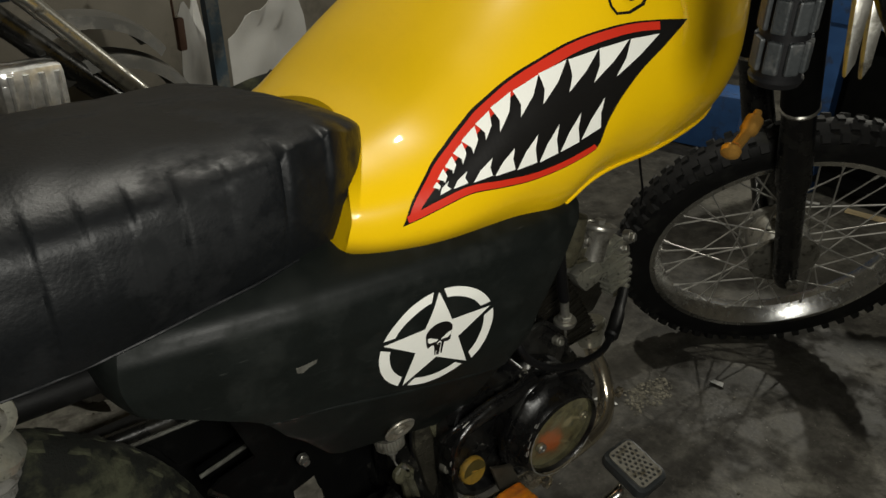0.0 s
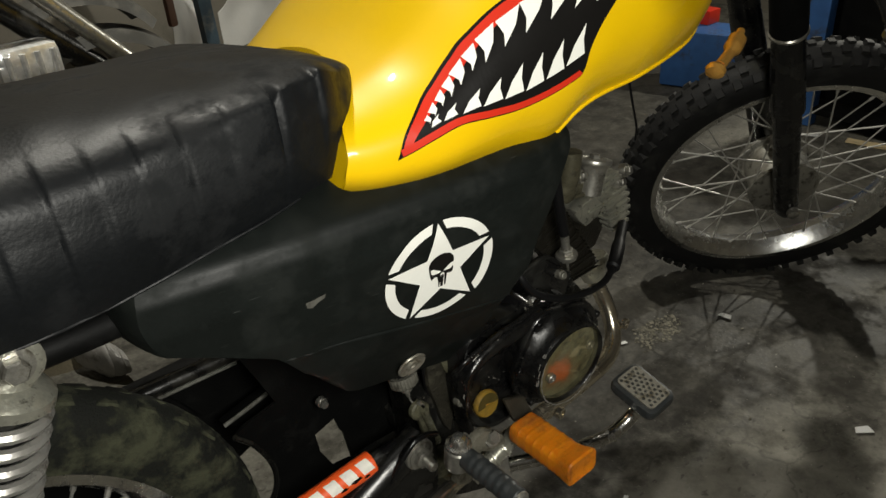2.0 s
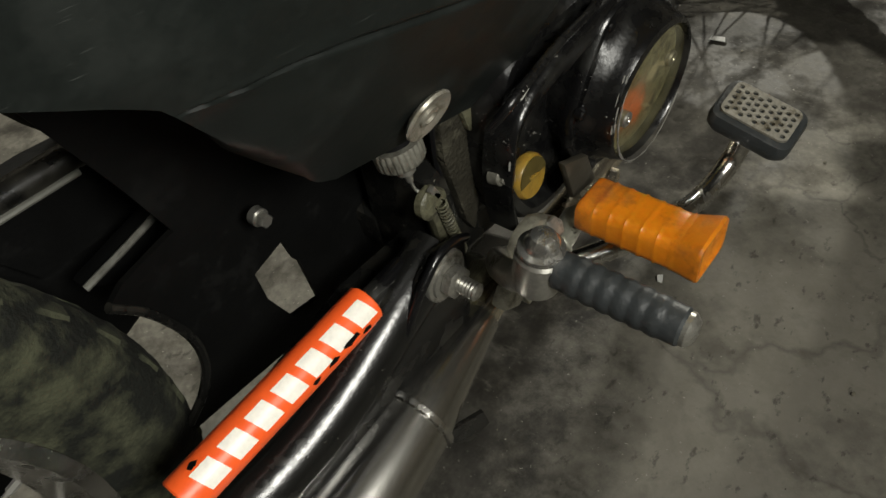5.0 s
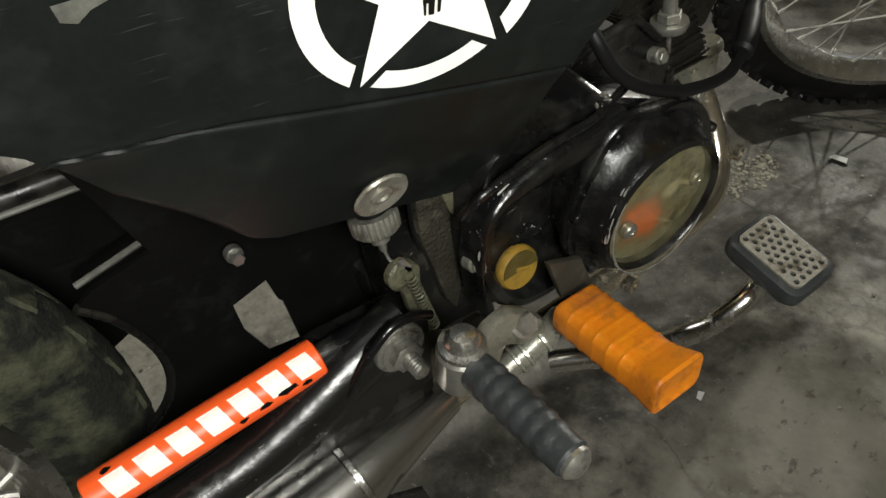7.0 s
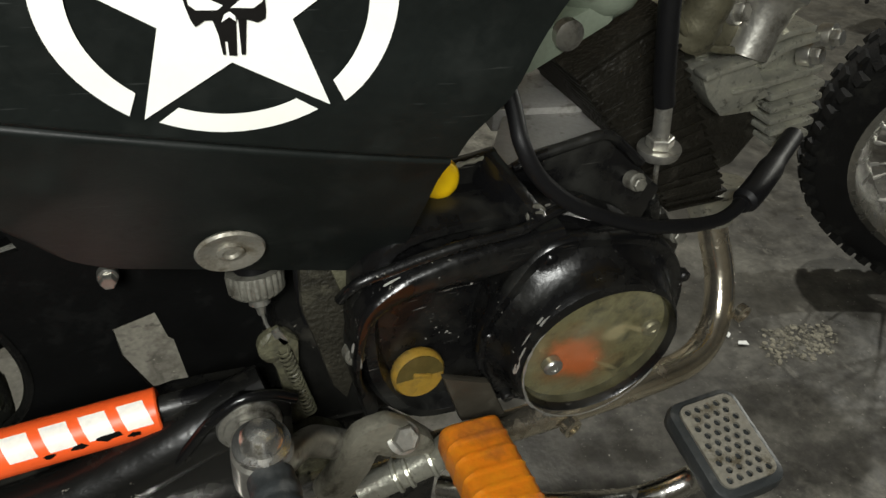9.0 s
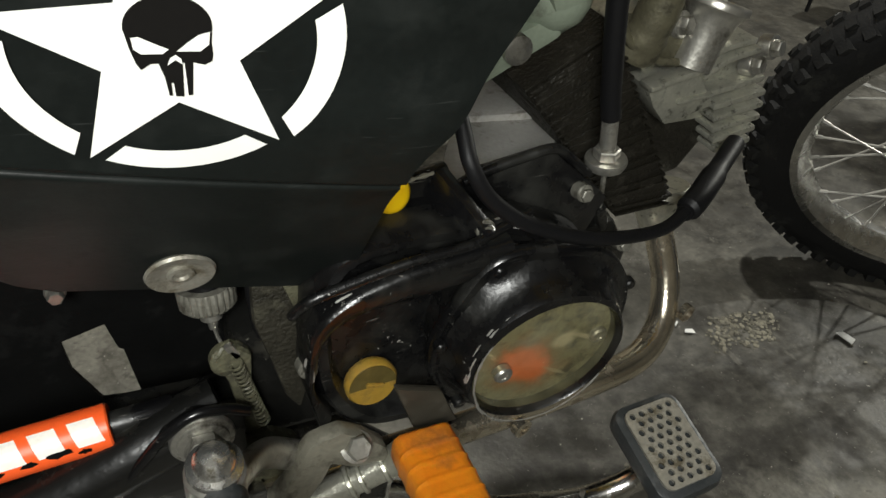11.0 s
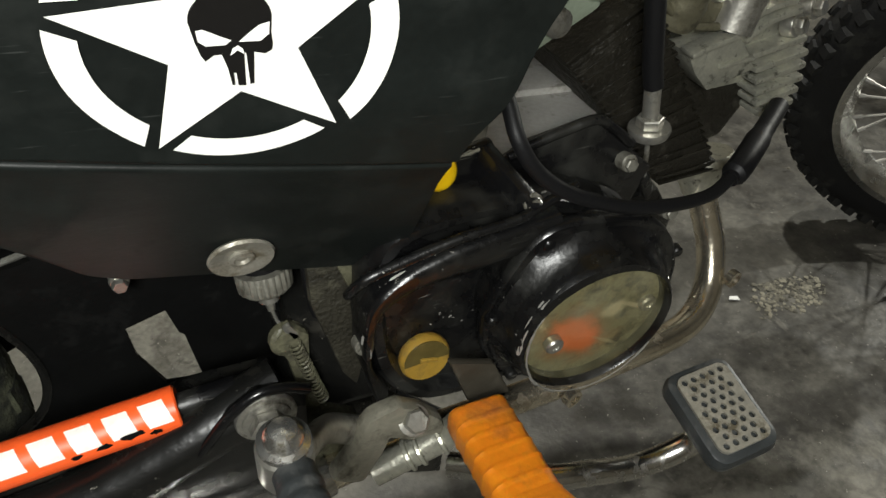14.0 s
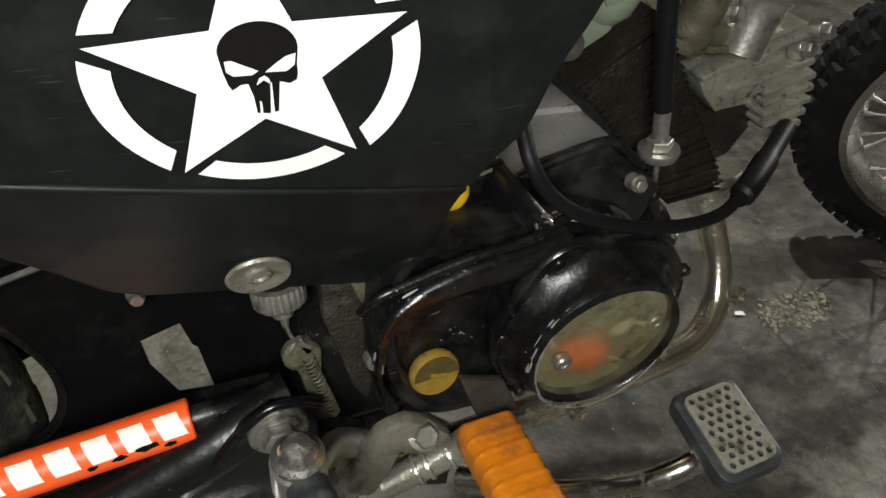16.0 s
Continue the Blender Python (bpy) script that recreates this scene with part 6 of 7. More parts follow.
# ---- fixings round the swing arm pivot ----
def build_fixings():
    # pressed ear of the frame round the pivot, with a rolled edge
    bm = bmesh.new()
    slab(bm, [(-0.160, 0.372), (-0.186, 0.380), (-0.2030, 0.369), (-0.2160, 0.352), (-0.2298, 0.337), (-0.2569, 0.318), (-0.33, 0.298), (-0.33, 0.280), (-0.20, 0.286), (-0.160, 0.300)], (0, 0.026, 0), (1, 0, 0), (0, 0, 1), 0.007, 0.002)
    ear = part("pivot_ear", bm, GREASY, bike, "greasy black frame ear round the pivot")
    bm = bmesh.new()
    tube(bm, spline([(-0.158, 0.020, 0.370), (-0.172, 0.018, 0.379), (-0.188, 0.017, 0.381), (-0.2035, 0.017, 0.370), (-0.2165, 0.018, 0.353), (-0.2298, 0.018, 0.338), (-0.2569, 0.019, 0.319), (-0.33, 0.021, 0.299)], 6), 0.0032, 10)
    part("rolled_edge", bm, GLOSS, ear)
    bm = bmesh.new()
    c = Vector((-0.184, 0.0175, 0.36))
    lathe(bm, c, (0, -1, 0), [(0.0178, -0.002), (0.0180, 0.0008), (0.0172, 0.002), (0.0145, 0.0023), (0.0142, 0.0040), (0.0120, 0.0046), (0.0105, 0.0046)], 36)
    bolt = part("swing_arm_bolt", bm, STEEL, bike, "swing arm pivot bolt with stacked washers")
    bm = bmesh.new()
    hexagon(bm, c + Vector((0, -0.0045, 0)), (0, -1, 0), 0.0112, 0.0075)
    part("nut", bm, STEEL, bolt)
    bm = bmesh.new()
    pts = [c + Vector((0, -0.010 - 0.0012 * k, 0)) for k in range(14)]
    tube(bm, pts, [0.0054 if k % 2 else 0.0060 for k in range(13)] + [0.0045], 14)
    part("thread_end", bm, STEEL, bolt)
    bm = bmesh.new()
    c = Vector((-0.184, 0.0165, 0.4805))
    n = Vector((-0.03, -0.92, -0.38))
    lathe(bm, c, n, [(0.005, -0.012), (0.008, -0.004), (0.0150, 0.0), (0.0160, 0.0015), (0.0152, 0.003), (0.0115, 0.0026), (0.0088, 0.0015), (0.0062, 0.0015), (0.0062, 0.003), (0.004, 0.0034), (0.003, 0.002)], 36)
    part("panel_bolt", bm, PADSTEEL, panel, "dished zinc panel bolt")
    bm = bmesh.new()
    c, down = Vector((-0.1685, 0.056, 0.4285)), Vector((0.05, -0.25, -1)).normalized()
    lathe(bm, c - down * 0.034, down, [(0.0105, 0), (0.0105, 0.030), (0.009, 0.034)], 24)
    sw = part("brake_switch", bm, HOSE, bike, "brake-light switch with a black boot")
    bm = bmesh.new()
    fa, fb, fc = frame_of(down)
    rings = []
    for h, r in ((-0.007, 0.0120), (-0.0065, 0.0150), (-0.004, 0.0158), (0.0045, 0.0155), (0.007, 0.0130)):
        rings.append([c + down * h + (fb * math.cos(math.pi * i / 36) + fc * math.sin(math.pi * i / 36)) * (r - (0.0012 if i % 3 == 0 and abs(h) < 0.005 else 0)) for i in range(72)])
    loft(bm, rings)
    part("knurled_ring", bm, LUG, sw, "knurled grey ring")
    bm = bmesh.new()
    lathe(bm, c, down, [(0.0095, 0.005), (0.0095, 0.008), (0.0055, 0.010), (0.0060, 0.014), (0.0030, 0.016), (0.0022, 0.021)], 20)
    tube(bm, spline([c + down * 0.02, c + down * 0.030 + Vector((0.002, 0, 0)), (-0.1610, 0.041, 0.4010)], 5), 0.0011, 6)
    block(bm, (-0.1600, 0.040, 0.3985), (0.005, 0.004, 0.012), Matrix.Rotation(-0.5, 3, "Y"), 0.0010)
    part("switch_spring", bm, STEEL, sw)
    bm = bmesh.new()
    hexagon(bm, (-0.243, 0.099, 0.414), (0, -1, 0), 0.0046, 0.006)
    lathe(bm, (-0.243, 0.104, 0.414), (0, -1, 0), [(0.0058, 0), (0.0058, 0.005), (0.005, 0.006)], 16)
    part("stay_bolt", bm, STEEL, bike)
    # coil spring that pulls the switch
    bm = bmesh.new()
    a0, a1 = Vector((-0.1600, 0.036, 0.3930)), Vector((-0.1462, 0.034, 0.3400))
    ax, sb, sc = frame_of(a1 - a0)
    tube(bm, [a0.lerp(a1, k / 192) + (sb * math.cos(k * 0.5236) + sc * math.sin(k * 0.5236)) * 0.0036 for k in range(193)], 0.0008, 5)
    part("pull_spring", bm, MOSS, sw, "oily coil spring")
    bm = bmesh.new()
    slab(bm, [(-0.1615, 0.3260), (-0.1430, 0.3310), (-0.1280, 0.3200), (-0.1160, 0.2940), (-0.1279, 0.2760), (-0.1590, 0.2930)], (0, 0.040, 0), (1, 0, 0), (0, 0, 1), 0.012, 0.003)
    part("footrest_lug", bm, MOSS, bike, "grimy olive footrest lug")
    bm = bmesh.new()
    slab(bm, [(-0.1300, 0.3060), (-0.0990, 0.3060), (-0.0450, 0.2480), (-0.0490, 0.1780), (-0.1310, 0.2170)], (0, 0.066, 0), (1, 0, 0), (0, 0, 1), 0.008, 0.003)
    part("under_plate", bm, GREASY, bike, "greasy black under plate")
    # broad greasy casting behind the swing arm's pivot
    bm = bmesh.new()
    slab(bm, [(-0.34, 0.325), (-0.22, 0.352), (-0.155, 0.350), (-0.125, 0.318), (-0.118, 0.285), (-0.15, 0.262), (-0.24, 0.268), (-0.35, 0.285)], (0, 0.075, 0), (1, 0, 0), (0, 0, 1), 0.026, 0.006)
    part("pivot_casting", bm, GREASY, bike, "broad greasy black pivot casting")
    bm = bmesh.new()
    slab(bm, [(-0.1490, 0.475), (-0.118, 0.470), (-0.1150, 0.432), (-0.1105, 0.3836), (-0.1220, 0.3350), (-0.1310, 0.3500), (-0.1385, 0.3800), (-0.1476, 0.4132)], (0, 0.050, 0), (1, 0, 0), (0, 0, 1), 0.010, 0.003)
    part("stand_stay", bm, CAKED, bike, "dirt-caked stand bracket")
    bm = bmesh.new()
    slab(bm, [(-0.1340, 0.446), (-0.1190, 0.444), (-0.1170, 0.418), (-0.1265, 0.424)], (0, 0.042, 0), (1, 0, 0), (0, 0, 1), 0.006, 0.002)
    part("stay_lug", bm, MOSS, bike, "olive caked lug")
    bm = bmesh.new()
    slab(bm, [(-0.1711, 0.3948), (-0.1610, 0.4040), (-0.1499, 0.3940), (-0.1510, 0.3668), (-0.1420, 0.3324), (-0.1560, 0.3240), (-0.1640, 0.3752)], (0, 0.047, 0), (1, 0, 0), (0, 0, 1), 0.009, 0.003)
    lathe(bm, (-0.1620, 0.046, 0.3900), (0, -1, 0.1), [(0.011, 0), (0.011, 0.005), (0.009, 0.007), (0.004, 0.008)], 20)
    part("pivot_web", bm, MOSS, bike, "olive caked stand casting")
    bm = bmesh.new()
    tube(bm, spline([(-0.148, 0.045, 0.47), (-0.146, 0.048, 0.42), (-0.138, 0.05, 0.37), (-0.13, 0.052, 0.33)], 5), 0.003, 8)
    part("stand_wire", bm, HOSE, bike)


build_fixings()


# ---- castings under the clutch cover ----
def build_castings():
    bm = bmesh.new()
    slab(bm, [(-0.079, 0.381), (-0.048, 0.368), (-0.034, 0.336), (-0.064, 0.340)], (0, 0.004, 0), (1, 0, 0), (0, 0, 1), 0.006, 0.002)
    part("guard_plate", bm, GUARD, bike, "brown-grey four-sided guard plate")


build_castings()


# ---- cables and hoses ----
def build_cables():
    bm = bmesh.new()
    tube(bm, spline([(-0.055, 0.05, 0.58), (-0.050, 0.015, 0.540), (-0.049, 0.0, 0.523), (-0.035, -0.003, 0.502), (-0.006, -0.003, 0.481), (0.041, 0.0, 0.461), (0.104, 0.015, 0.444), (0.146, 0.034, 0.446)], 8), 0.0042, 12)
    lead = part("spark_lead", bm, HOSE, bike, "black rubber spark plug lead")
    bm = bmesh.new()
    tube(bm, spline([(0.130, 0.026, 0.443), (0.148, 0.035, 0.446), (0.18, 0.055, 0.450), (0.212, 0.075, 0.456)], 6), [0.0058] * 2 + [0.0085] * 10 + [0.007] * 7, 14)
    part("plug_cap", bm, HOSE, lead, "black spark plug cap")
    bm = bmesh.new()
    tube(bm, spline([(0.045, 0.04, 0.68), (0.05, 0.048, 0.60), (0.064, 0.05, 0.53), (0.070, 0.05, 0.508)], 6), 0.0062, 12)
    cab = part("clutch_cable", bm, HOSE, bike, "black clutch cable with zinc adjuster")
    bm = bmesh.new()
    tube(bm, [(0.0695, 0.05, 0.510), (0.0735, 0.05, 0.486)], 0.0052, 12)
    hexagon(bm, (0.0735, 0.05, 0.487), (0.1, 0, -1), 0.0085, 0.007)
    lathe(bm, (0.0745, 0.05, 0.480), (0.1, 0, -1), [(0.013, 0), (0.0135, 0.002), (0.012, 0.006), (0.008, 0.007)], 20)
    tube(bm, [(0.0755, 0.05, 0.474), (0.08, 0.05, 0.44)], 0.0017, 8)
    part("adjuster", bm, STEEL, cab, "zinc cable adjuster and nut")
    bm = bmesh.new()
    tube(bm, spline([(0.078, 0.05, 0.442), (0.085, 0.052, 0.425), (0.075, 0.05, 0.41)], 5), 0.0055, 10)
    part("clutch_arm", bm, GREASY, cab)
    bm = bmesh.new()
    tube(bm, spline([(0.16, 0.12, 0.70), (0.17, 0.115, 0.66), (0.165, 0.11, 0.62)], 6), 0.003, 8)
    part("fuel_line", bm, HOSE, bike)
    # thin wire that hangs below the front of the tank
    bm = bmesh.new()
    tube(bm, spline([(0.285, 0.142, 0.66), (0.290, 0.140, 0.62), (0.300, 0.138, 0.58), (0.314, 0.140, 0.545), (0.322, 0.146, 0.52)], 6), 0.0016, 8)
    part("loose_wire", bm, HOSE, bike, "thin black wire")
    # gold lever end that hangs ahead of the tank
    bm = bmesh.new()
    tube(bm, spline([(0.166, -0.080, 0.742), (0.150, -0.085, 0.734), (0.132, -0.089, 0.727), (0.116, -0.092, 0.722)], 5), [0.004] * 3 + [0.0085] * 5 + [0.0055] * 8, 12, 1.0)
    lathe(bm, (0.110, -0.092, 0.7195), (0.7, 0.3, 0.5), [(0.003, -0.006), (0.0085, -0.003), (0.0095, 0.001), (0.008, 0.004), (0.003, 0.006)], 20)
    part("hand_lever", bm, GOLD, bike, "gold anodised hand lever with a ball end")


build_cables()

# ---- handlebar end, levers and rag above the front wheel ----
def build_handlebar():
    low, top = Vector((-0.008, -0.180, 0.824)), Vector((-0.022, -0.189, 0.925))
    bm = bmesh.new()
    tube(bm, spline([top + Vector((0.0, 0.0, -0.02)), top + Vector((0.02, 0.02, 0.07)), (0.15, -0.1, 1.06), (0.38, 0.06, 1.03), (0.45, 0.14, 1.0)], 8), 0.011, 14)
    bar_ob = part("handlebar", bm, GREASY, bike, "black dropped handlebar")
    bm = bmesh.new()
    ax = (top - low).normalized()
    tube(bm, [low, low + ax * 0.004, low + ax * 0.006, top], [0.0165, 0.018, 0.016, 0.016], 24)
    grip = part("grip", bm, HOSE, bar_ob, "black rubber grip with raised pads")
    a, b, c = frame_of(ax)
    for row in range(5):
        for k in range(8):
            ang = 2 * math.pi * (k + 0.3) / 8
            d = b * math.cos(ang) + c * math.sin(ang)
            block_bm = bmesh.new()
            block(block_bm, low + ax * (0.021 + 0.027 * row) + d * 0.016, (0.005, 0.0098, 0.022), Matrix((d, ax.cross(d), ax)).transposed(), 0.0016)
            me = bpy.data.meshes.new("pad")
            block_bm.to_mesh(me)
            block_bm.free()
            me.materials.append(GRIP)
            shared("pad", me, Matrix.Identity(4), grip)
    bm = bmesh.new()
    tube(bm, spline([(0.02, -0.215, 0.93), (0.017, -0.220, 0.894), (0.037, -0.235, 0.848), (0.062, -0.244, 0.807), (0.075, -0.248, 0.787)], 6), [0.009] * 10 + [0.0075] * 8 + [0.0055] * 7, 12, 0.6)
    lathe(bm, (0.075, -0.248, 0.786), (0.4, -0.2, -0.6), [(0.003, -0.006), (0.0065, -0.002), (0.0065, 0.003), (0.003, 0.006)], 14)
    part("brake_lever", bm, GLOSS, bar_ob, "black hand lever hanging from the bar")
    bm = bmesh.new()
    tube(bm, [(0.02, -0.215, 0.93), (-0.018, -0.187, 0.935)], 0.012, 12)
    part("lever_perch", bm, STEEL, bar_ob, "worn alloy lever perch")
    for dx, dz in ((0.0, 0.0), (0.028, -0.006)):
        bm = bmesh.new()
        slab(bm, [(0, 0), (0.013, 0.004), (0.012, -0.05), (0.007, -0.062), (0.004, -0.04)], (0.085 + dx, -0.175, 0.872 + dz), (0.76, -0.65, 0), (0, 0, 1), 0.008, 0.002)
        part("bracket", bm, STEEL, bar_ob)


build_handlebar()


def hanging_rag():
    """A limp white plastic bag that hangs behind the lever."""
    bm = bmesh.new()
    rows = []
    for i in range(19):
        t = i / 18
        w = 0.020 + 0.016 * math.sin(min(1, t * 1.25) * math.pi * 0.75) - 0.030 * max(0, t - 0.82) * 5 * 0.6
        row = []
        for j in range(9):
            u = j / 8 - 0.5
            fold = 0.006 * math.sin(u * 14 + t * 4)
            row.append(bm.verts.new(Vector((0.172, -0.172, 0.915)) + Vector((0.76, -0.65, 0)) * (u * 1.25 * w + 0.018 * t) + Vector((0.5, 0.6, 0)) * fold + Vector((0, 0, -0.108 * t - 0.02 * u * t))))
        rows.append(row)
    for a, b in zip(rows, rows[1:]):
        for j in range(8):
            bm.faces.new((a[j], a[j + 1], b[j + 1], b[j]))
    me_ob = part("plastic_bag", bm, PAPER, bike, "limp white plastic bag tied to the bar")
    return me_ob


hanging_rag()


# ---- things behind the machine ----
def workbench():
    ob = thing("workbench", (0.0, 1.25, 0), "wooden workbench on a faded blue steel frame", "workbench")
    d = Vector((0.373, 0.165, 0)).normalized()
    n = Vector((-d.y, d.x, 0))
    o = Vector((-0.207, 1.043, 0))
    m3 = Matrix((d, n, Vector((0, 0, 1)))).transposed()
    bm = bmesh.new()
    block(bm, o + d * -0.05 + n * 0.24 + Vector((0, 0, 0.765)), (1.15, 0.48, 0.03), m3, 0.004)
    part("bench_top", bm, WOOD, ob, "bare plywood top")
    bm = bmesh.new()
    block(bm, o + d * -0.05 + n * -0.003 + Vector((0, 0, 0.736)), (1.15, 0.02, 0.024), m3, 0.003)
    part("front_rail", bm, NAVY, ob, "dark blue steel rail")
    for a in (-0.62, 0.475):
        bm = bmesh.new()
        p = o + d * a + n * 0.03
        tube(bm, [p, p + Vector((-0.02, 0.0, 0.75))], 0.021, 4)
        part("leg", bm, POLE, ob, "scuffed pale blue steel leg")
    return ob


workbench()


def sheet(name, place, w, h, tilt, turn, seed, label):
    bm = bmesh.new()
    rows = []
    m = Matrix.Translation(place) @ Matrix.Rotation(turn, 4, "Z") @ Matrix.Rotation(tilt, 4, "X")
    for i in range(15):
        row = []
        for j in range(13):
            u, v = (j / 12 - 0.5) * w * (1 - 0.25 * (i / 14) ** 2), i / 14 * h * (0.92 + 0.10 * noise.noise((j * 0.22 + seed, 1.3, 0.4)) * (i / 14) + 0.012 * (j - 6) * (i / 14))
            row.append(bm.verts.new(m @ Vector((u, 0.020 * noise.noise((u * 7 + seed, v * 7, 2)) + 0.012 * noise.noise((u * 23 + seed, v * 19, 5)) + 0.006 * noise.noise((u * 60, v * 52, 8 + seed)), v + 0.05 * u * (i / 14)))))
        rows.append(row)
    for a, b in zip(rows, rows[1:]):
        for j in range(12):
            bm.faces.new((a[j], a[j + 1], b[j + 1], b[j]))
    ext = bmesh.ops.extrude_face_region(bm, geom=list(bm.faces))
    for v in ext["geom"]:
        if isinstance(v, bmesh.types.BMVert):
            v.co.y += 0.003
    return tagged(part(name, bm, PAPER), label, "plastic sheet")


sheet("plastic_sheet", (0.47, 1.50, 0.0), 0.36, 0.62, radians(-3), 0.35, 3, "crumpled white plastic sheet leaning on the wall")
sheet("plastic_sheet", (0.235, 1.42, 0.0), 0.10, 0.66, radians(-4), 0.35, 8, "narrow white plastic sheet beside the bench leg")


def parked_machine():
    """What shows of a second motorcycle beyond the seat."""
    ob = thing("parked_motorcycle", (-0.2, 0.72, 0), "second motorcycle with grey mudguards and a chrome side cover", "motorcycle")
    bm = bmesh.new()
    tube(bm, [(-0.34, 0.70, 0.84), (-0.276, 0.70, 0.773), (-0.126, 0.70, 0.603), (0.02, 0.72, 0.44)], 0.0125, 16)
    part("damper_tube", bm, STEEL, ob, "dull chrome tube")
    bm = bmesh.new()
    tube(bm, [(-0.36, 0.73, 0.80), (-0.15, 0.73, 0.585), (-0.02, 0.74, 0.44)], 0.018, 14)
    part("frame_tube", bm, GREASY, ob)
    for cx, cz, r, a0, a1, y in ((-0.205, 0.600, 0.135, 35, 130, 0.78), (-0.185, 0.545, 0.135, 20, 125, 0.76)):
        bm = bmesh.new()
        rings = []
        for k in range(21):
            a = radians(a0 + (a1 - a0) * k / 20)
            ring = []
            for off, dy in ((-0.012, -0.045), (0.004, -0.034), (0.009, 0), (0.004, 0.034), (-0.012, 0.045), (-0.003, 0.031), (0.004, 0), (-0.003, -0.031)):
                ring.append(Vector((cx + (r + off) * math.cos(a), y + dy, cz + (r + off) * math.sin(a))))
            rings.append(ring)
        loft(bm, rings)
        part("mudguard", bm, DUSTY, ob, "dusty grey curved mudguard")
    bm = bmesh.new()
    lathe(bm, (0.12, 0.80, 0.30), (0, 1, 0), [(0.27, -0.03), (0.295, -0.012), (0.30, 0.0), (0.295, 0.012), (0.27, 0.03), (0.235, 0.022), (0.235, -0.022)], 64, False)
    part("tyre", bm, MUDDY, ob)
    bm = bmesh.new()
    block(bm, (-0.30, 0.70, 0.655), (0.085, 0.06, 0.085), Matrix.Rotation(0.1, 3, "Z"), 0.012)
    cov = part("side_cover", bm, POLISHED, ob, "bright chrome side cover")
    for k in range(4):
        bm = bmesh.new()
        tube(bm, [(-0.325 + 0.019 * k, 0.667, 0.622), (-0.325 + 0.019 * k, 0.667, 0.69)], 0.004, 8)
        part("rib", bm, POLISHED, cov)
    return ob


parked_machine()


def strap():
    bm = bmesh.new()
    slab(bm, rounded(0.022, 0.075, 0.006), (0.155, 1.36, 0.56), (0.92, 0.4, 0), (0, 0, 1), 0.012, 0.002)
    tube(bm, [(0.15, 1.36, 0.59), (0.142, 1.35, 0.75)], 0.003, 6)
    return tagged(part("hanging_clamp", bm, RUST), "rusty brown clamp hanging from the bench", "clamp")


strap()


def cable_heap(place, r, seed):
    rnd = random.Random(seed)
    bm = bmesh.new()
    for k in range(9):
        pts = []
        a = rnd.random() * 6
        for i in range(26):
            a += 0.45
            q = r * (0.55 + 0.4 * rnd.random())
            pts.append(Vector(place) + Vector((q * math.cos(a), q * 0.7 * math.sin(a), 0.006 + 0.55 * r * (k / 9) + 0.02 * rnd.random())))
        tube(bm, spline(pts, 2), 0.005, 6)
    return bm


def crate_with_cables():
    bm = bmesh.new()
    block(bm, (0.40, 1.24, 0.205), (0.30, 0.24, 0.41), Matrix.Rotation(0.4, 3, "Z"), 0.008)
    tagged(part("carton", bm, CARD), "dusty brown carton standing under the bench", "carton")
    tagged(part("cable_heap", cable_heap((0.37, 1.20, 0.412), 0.08, 4), HOSE), "heap of black cables on a carton", "cables")


crate_with_cables()


def far_bench():
    ob = thing("steel_rack", (1.8, 0.1, 0), "blue steel rack with greasy black machine parts", "rack")
    for z, h in ((0.555, 0.075),):
        bm = bmesh.new()
        block(bm, (1.78, 0.0, z), (0.03, 1.25, h), None, 0.004)
        part("rail", bm, BLUE, ob, "blue steel rail")
    for y in (-0.58, 0.60):
        bm = bmesh.new()
        block(bm, (1.80, y, 0.31), (0.045, 0.065, 0.62), None, 0.004)
        part("post", bm, BLUE, ob, "blue steel post")
    bm = bmesh.new()
    block(bm, (1.86, 0.0, 0.30), (0.04, 1.2, 0.46), None, 0.006)
    part("back_sheet", bm, NEAR_BLACK, ob, "near-black back sheet")
    bm = bmesh.new()
    block(bm, (1.95, 0.0, 0.60), (0.34, 1.2, 0.02), None, 0.004)
    part("shelf", bm, GREYPAINT, ob)
    bm = bmesh.new()
    block(bm, (1.95, 0.0, 0.05), (0.34, 1.2, 0.02), None, 0.004)
    part("shelf", bm, NEAR_BLACK, ob)
    return ob


far_bench()


def rack_contents():
    rnd = random.Random(11)
    for k in range(7):
        y = -0.5 + 0.16 * k
        r = 0.035 + 0.03 * rnd.random()
        bm = bmesh.new()
        lathe(bm, (1.90, y, 0.612), (0, 0, 1), [(r, 0), (r, 0.03 + 0.06 * rnd.random()), (r * 0.6, 0.11), (r * 0.25, 0.115)], 20)
        tagged(part("oil_can", bm, (SAGE, GREYPAINT, PAPER, STEEL)[k % 4]), "small worn can standing on the rack", "can", "cans on the rack")
    bm = bmesh.new()
    block(bm, (1.93, 1.055, 0.10), (0.17, 0.26, 0.20), Matrix.Rotation(0.3, 3, "Z"), 0.012)
    tagged(part("toolbox", bm, BLUE), "closed blue steel toolbox on the floor", "toolbox")
    bm = bmesh.new()
    block(bm, (1.98, 1.10, 0.225), (0.07, 0.08, 0.05), None, 0.006)
    tagged(part("red_box", bm, RED), "small red box lying on the toolbox", "box")


rack_contents()


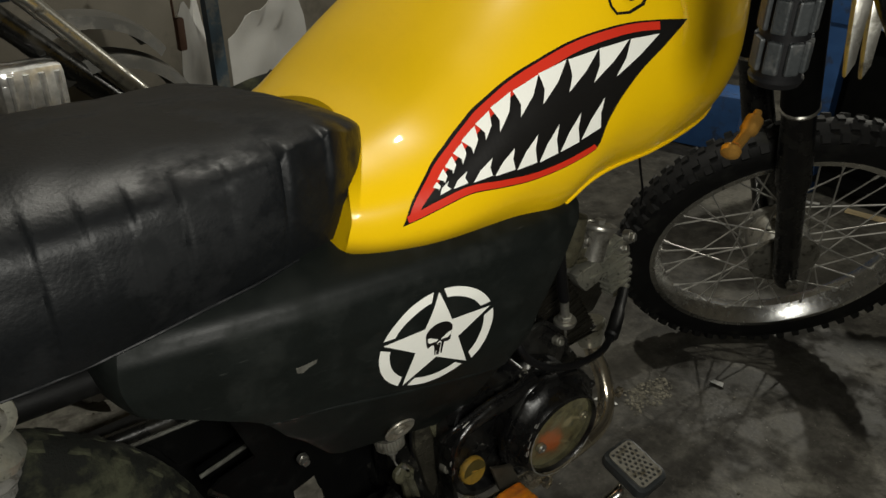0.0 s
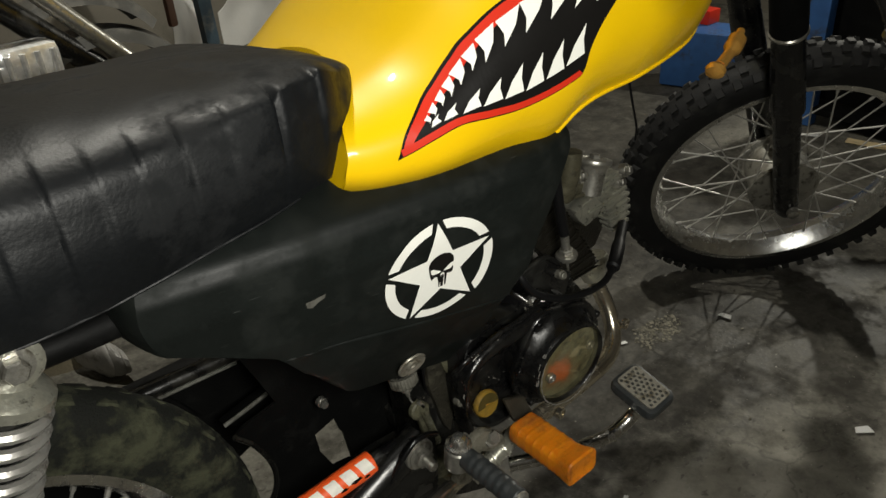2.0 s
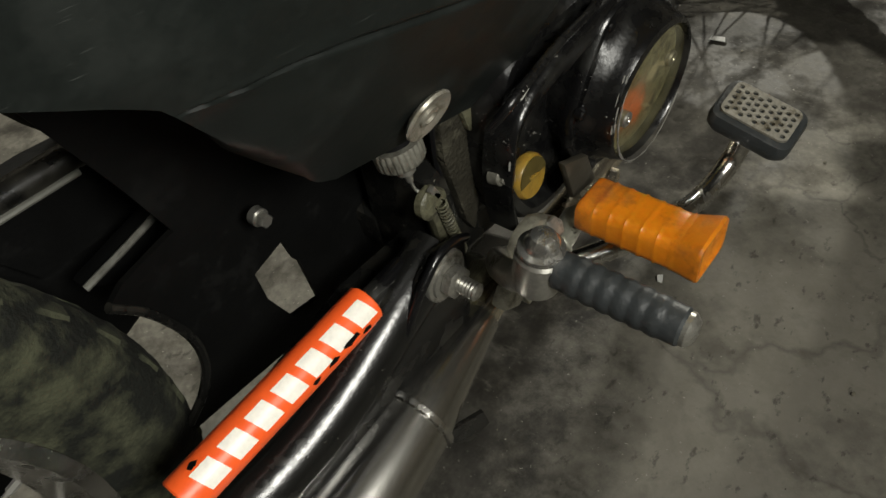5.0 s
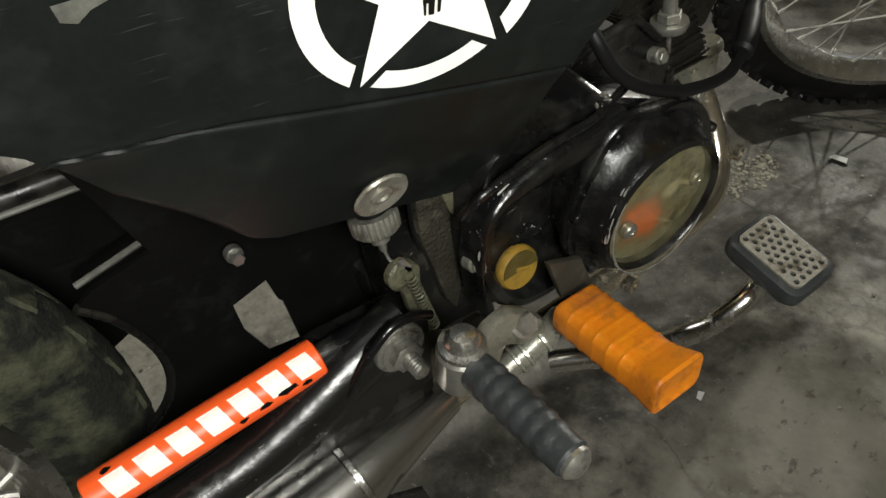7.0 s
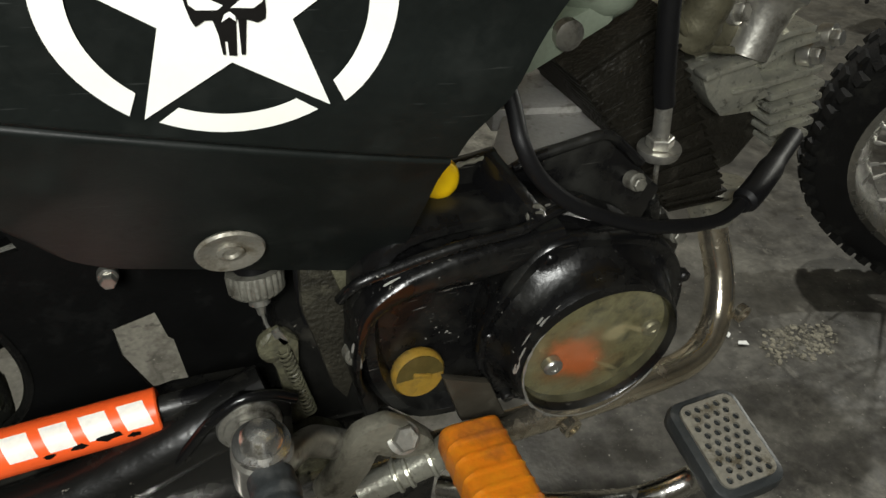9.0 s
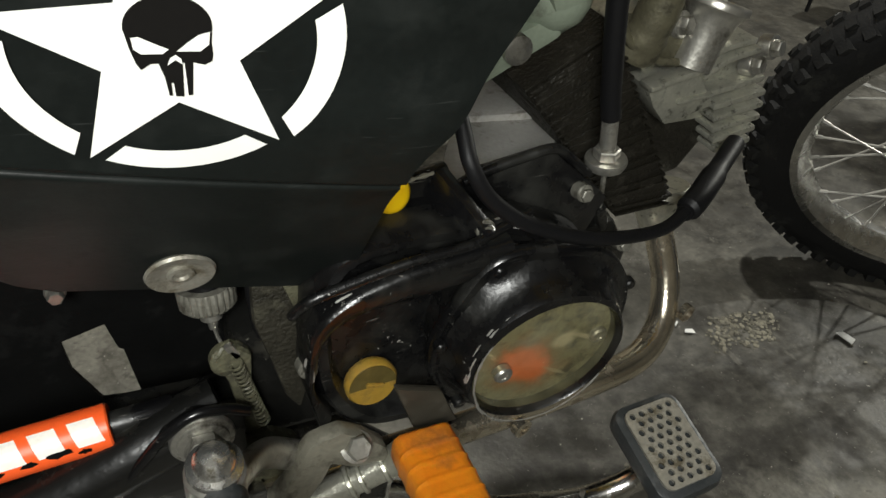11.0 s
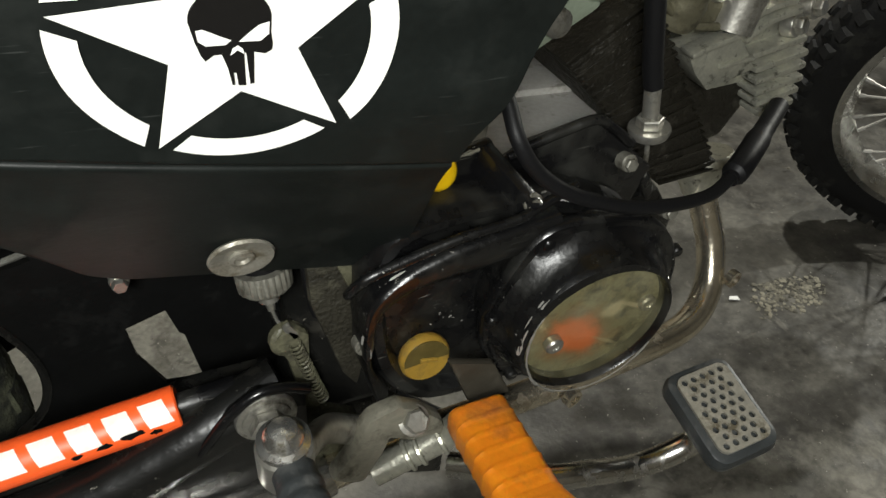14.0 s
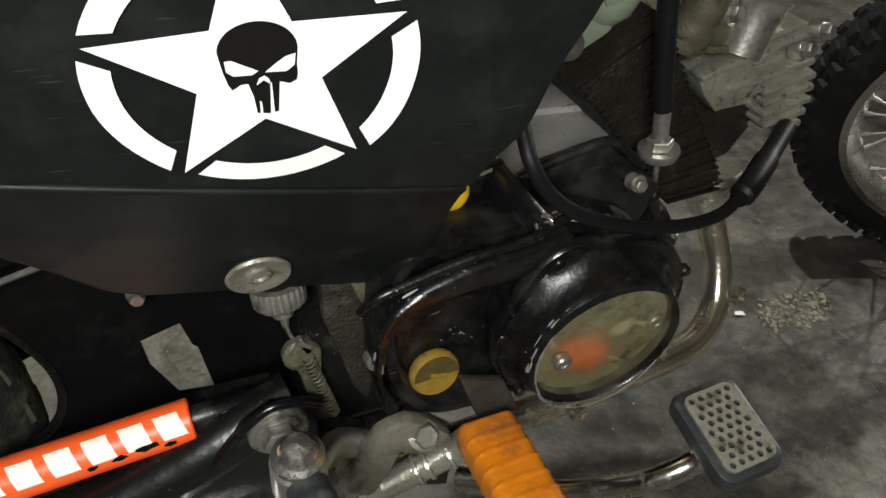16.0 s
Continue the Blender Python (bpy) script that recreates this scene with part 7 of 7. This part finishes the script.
# ---- litter on the floor ----
def litter():
    rnd = random.Random(5)
    bm = bmesh.new()
    for k in range(460):
        a, q = rnd.random() * 6.283, 0.12 + 0.85 * rnd.random() ** 0.8
        q *= 0.6 + 0.7 * abs(noise.noise((math.cos(a) * 2, math.sin(a) * 2, 5)))
        x, y = 0.585 + 0.095 * q * math.cos(a) + 0.010 * math.sin(a * 3), 0.250 + 0.050 * q * math.sin(a)
        r = 0.0012 + 0.0030 * rnd.random() ** 2
        t = bmesh.ops.create_icosphere(bm, subdivisions=1, radius=r)
        for v in t["verts"]:
            v.co = Vector((v.co.x * (0.8 + rnd.random() * 0.5), v.co.y * (0.8 + rnd.random() * 0.5), v.co.z * 0.35)) + Vector((x, y, -0.0005))
    tagged(part("crumbled_mortar", bm, GRIT, smooth=False), "patch of crumbled mortar stuck to the floor", "debris", kind="stuff")
    bm = bmesh.new()
    for k in range(260):
        x, y = -0.5 + 2.0 * rnd.random(), -0.6 + 1.6 * rnd.random()
        r = 0.0008 + 0.0022 * rnd.random() ** 3
        t = bmesh.ops.create_icosphere(bm, subdivisions=1, radius=r)
        for v in t["verts"]:
            v.co = Vector((v.co.x * 1.3, v.co.y, v.co.z * 0.6)) + Vector((x, y, 0.0))
    tagged(part("grit", bm, GRIT, smooth=False), "loose grit scattered over the floor", "grit", kind="stuff")
    for x, y, a, w in ((0.487, 0.283, 0.4, 0.010), (0.505, 0.262, 1.2, 0.008), (0.713, 0.168, 0.2, 0.014), (0.60, -0.17, 0.9, 0.016), (0.20, 0.02, 2.0, 0.007)):
        bm = bmesh.new()
        slab(bm, [(0, 0), (w, 0.2 * w), (0.9 * w, 1.6 * w), (0.1 * w, 1.9 * w)], (x, y, 0.002), (math.cos(a), math.sin(a), 0), (-math.sin(a), math.cos(a), 0), 0.0012)
        tagged(part("paper_scrap", bm, PAPER, smooth=False), "torn white scrap lying on the floor", "scrap", "scraps on the floor")


litter()


def white_sack():
    bm = bmesh.new()
    rings = []
    for i in range(29):
        t = i / 28
        r = 0.042 * math.sin(math.pi * (0.08 + 0.84 * t)) ** 0.5
        ring = []
        for k in range(20):
            a = 2 * math.pi * k / 20
            q = r * (1 + 0.035 * math.sin(i * 2.1 + 2 * math.sin(i))) * (1 + 0.15 * noise.noise((t * 5, math.cos(a) * 2, math.sin(a) * 2)))
            ring.append(Vector((-0.335 + 0.07 * t, 0.975 - 0.11 * t + q * math.cos(a) * 0.9, 0.040 + q * math.sin(a))))
        rings.append(ring)
    loft(bm, rings)
    return tagged(part("plastic_sack", bm, SACKING), "small crumpled white plastic sack on the floor", "sack")


white_sack()


def crumpled_rag():
    bm = bmesh.new()
    rows = []
    for i in range(17):
        q = i / 16
        row = []
        for k in range(40):
            a = 2 * math.pi * k / 40
            r = 0.145 * q * (1 + 0.25 * noise.noise((math.cos(a) * 1.5, math.sin(a) * 1.5, 7)))
            h = 0.11 * (1 - q * q) ** 1.2 * (1 + 0.5 * noise.noise((r * 30 * math.cos(a), r * 30 * math.sin(a), 2))) - 0.004
            row.append(Vector((-0.335 + r * math.cos(a), 1.13 + r * math.sin(a), h)))
        rows.append(row)
    loft(bm, rows[1:])
    return tagged(part("crumpled_rag", bm, RAG), "crumpled dirty brown rag on the floor", "rag")


crumpled_rag()


def offcut(name, a, b, wide, thick, mat, label):
    """A thin strip that lies on the floor from a to b, one end slightly warped."""
    d = Vector((b[0] - a[0], b[1] - a[1], 0))
    side = Vector((-d.y, d.x, 0)).normalized() * wide / 2
    bm = bmesh.new()
    rings = []
    for i in range(7):
        q = Vector((a[0], a[1], 0.0005 + 0.003 * (i / 6) ** 2)) + d * i / 6
        w = side * (1 + 0.12 * math.sin(5 * i))
        rings.append([q - w, q + w, q + w + Vector((0, 0, thick)), q - w + Vector((0, 0, thick))])
    loft(bm, rings)
    return tagged(part(name, bm, mat, smooth=False), label, "strip")


offcut("wood_strip", (1.742, 0.430), (1.766, 0.285), 0.026, 0.006, PINE, "pale wooden strip lying on the floor behind the wheel")
offcut("plastic_strip", (1.700, 0.560), (1.720, 0.500), 0.012, 0.003, PAPER, "short white plastic strip on the floor")
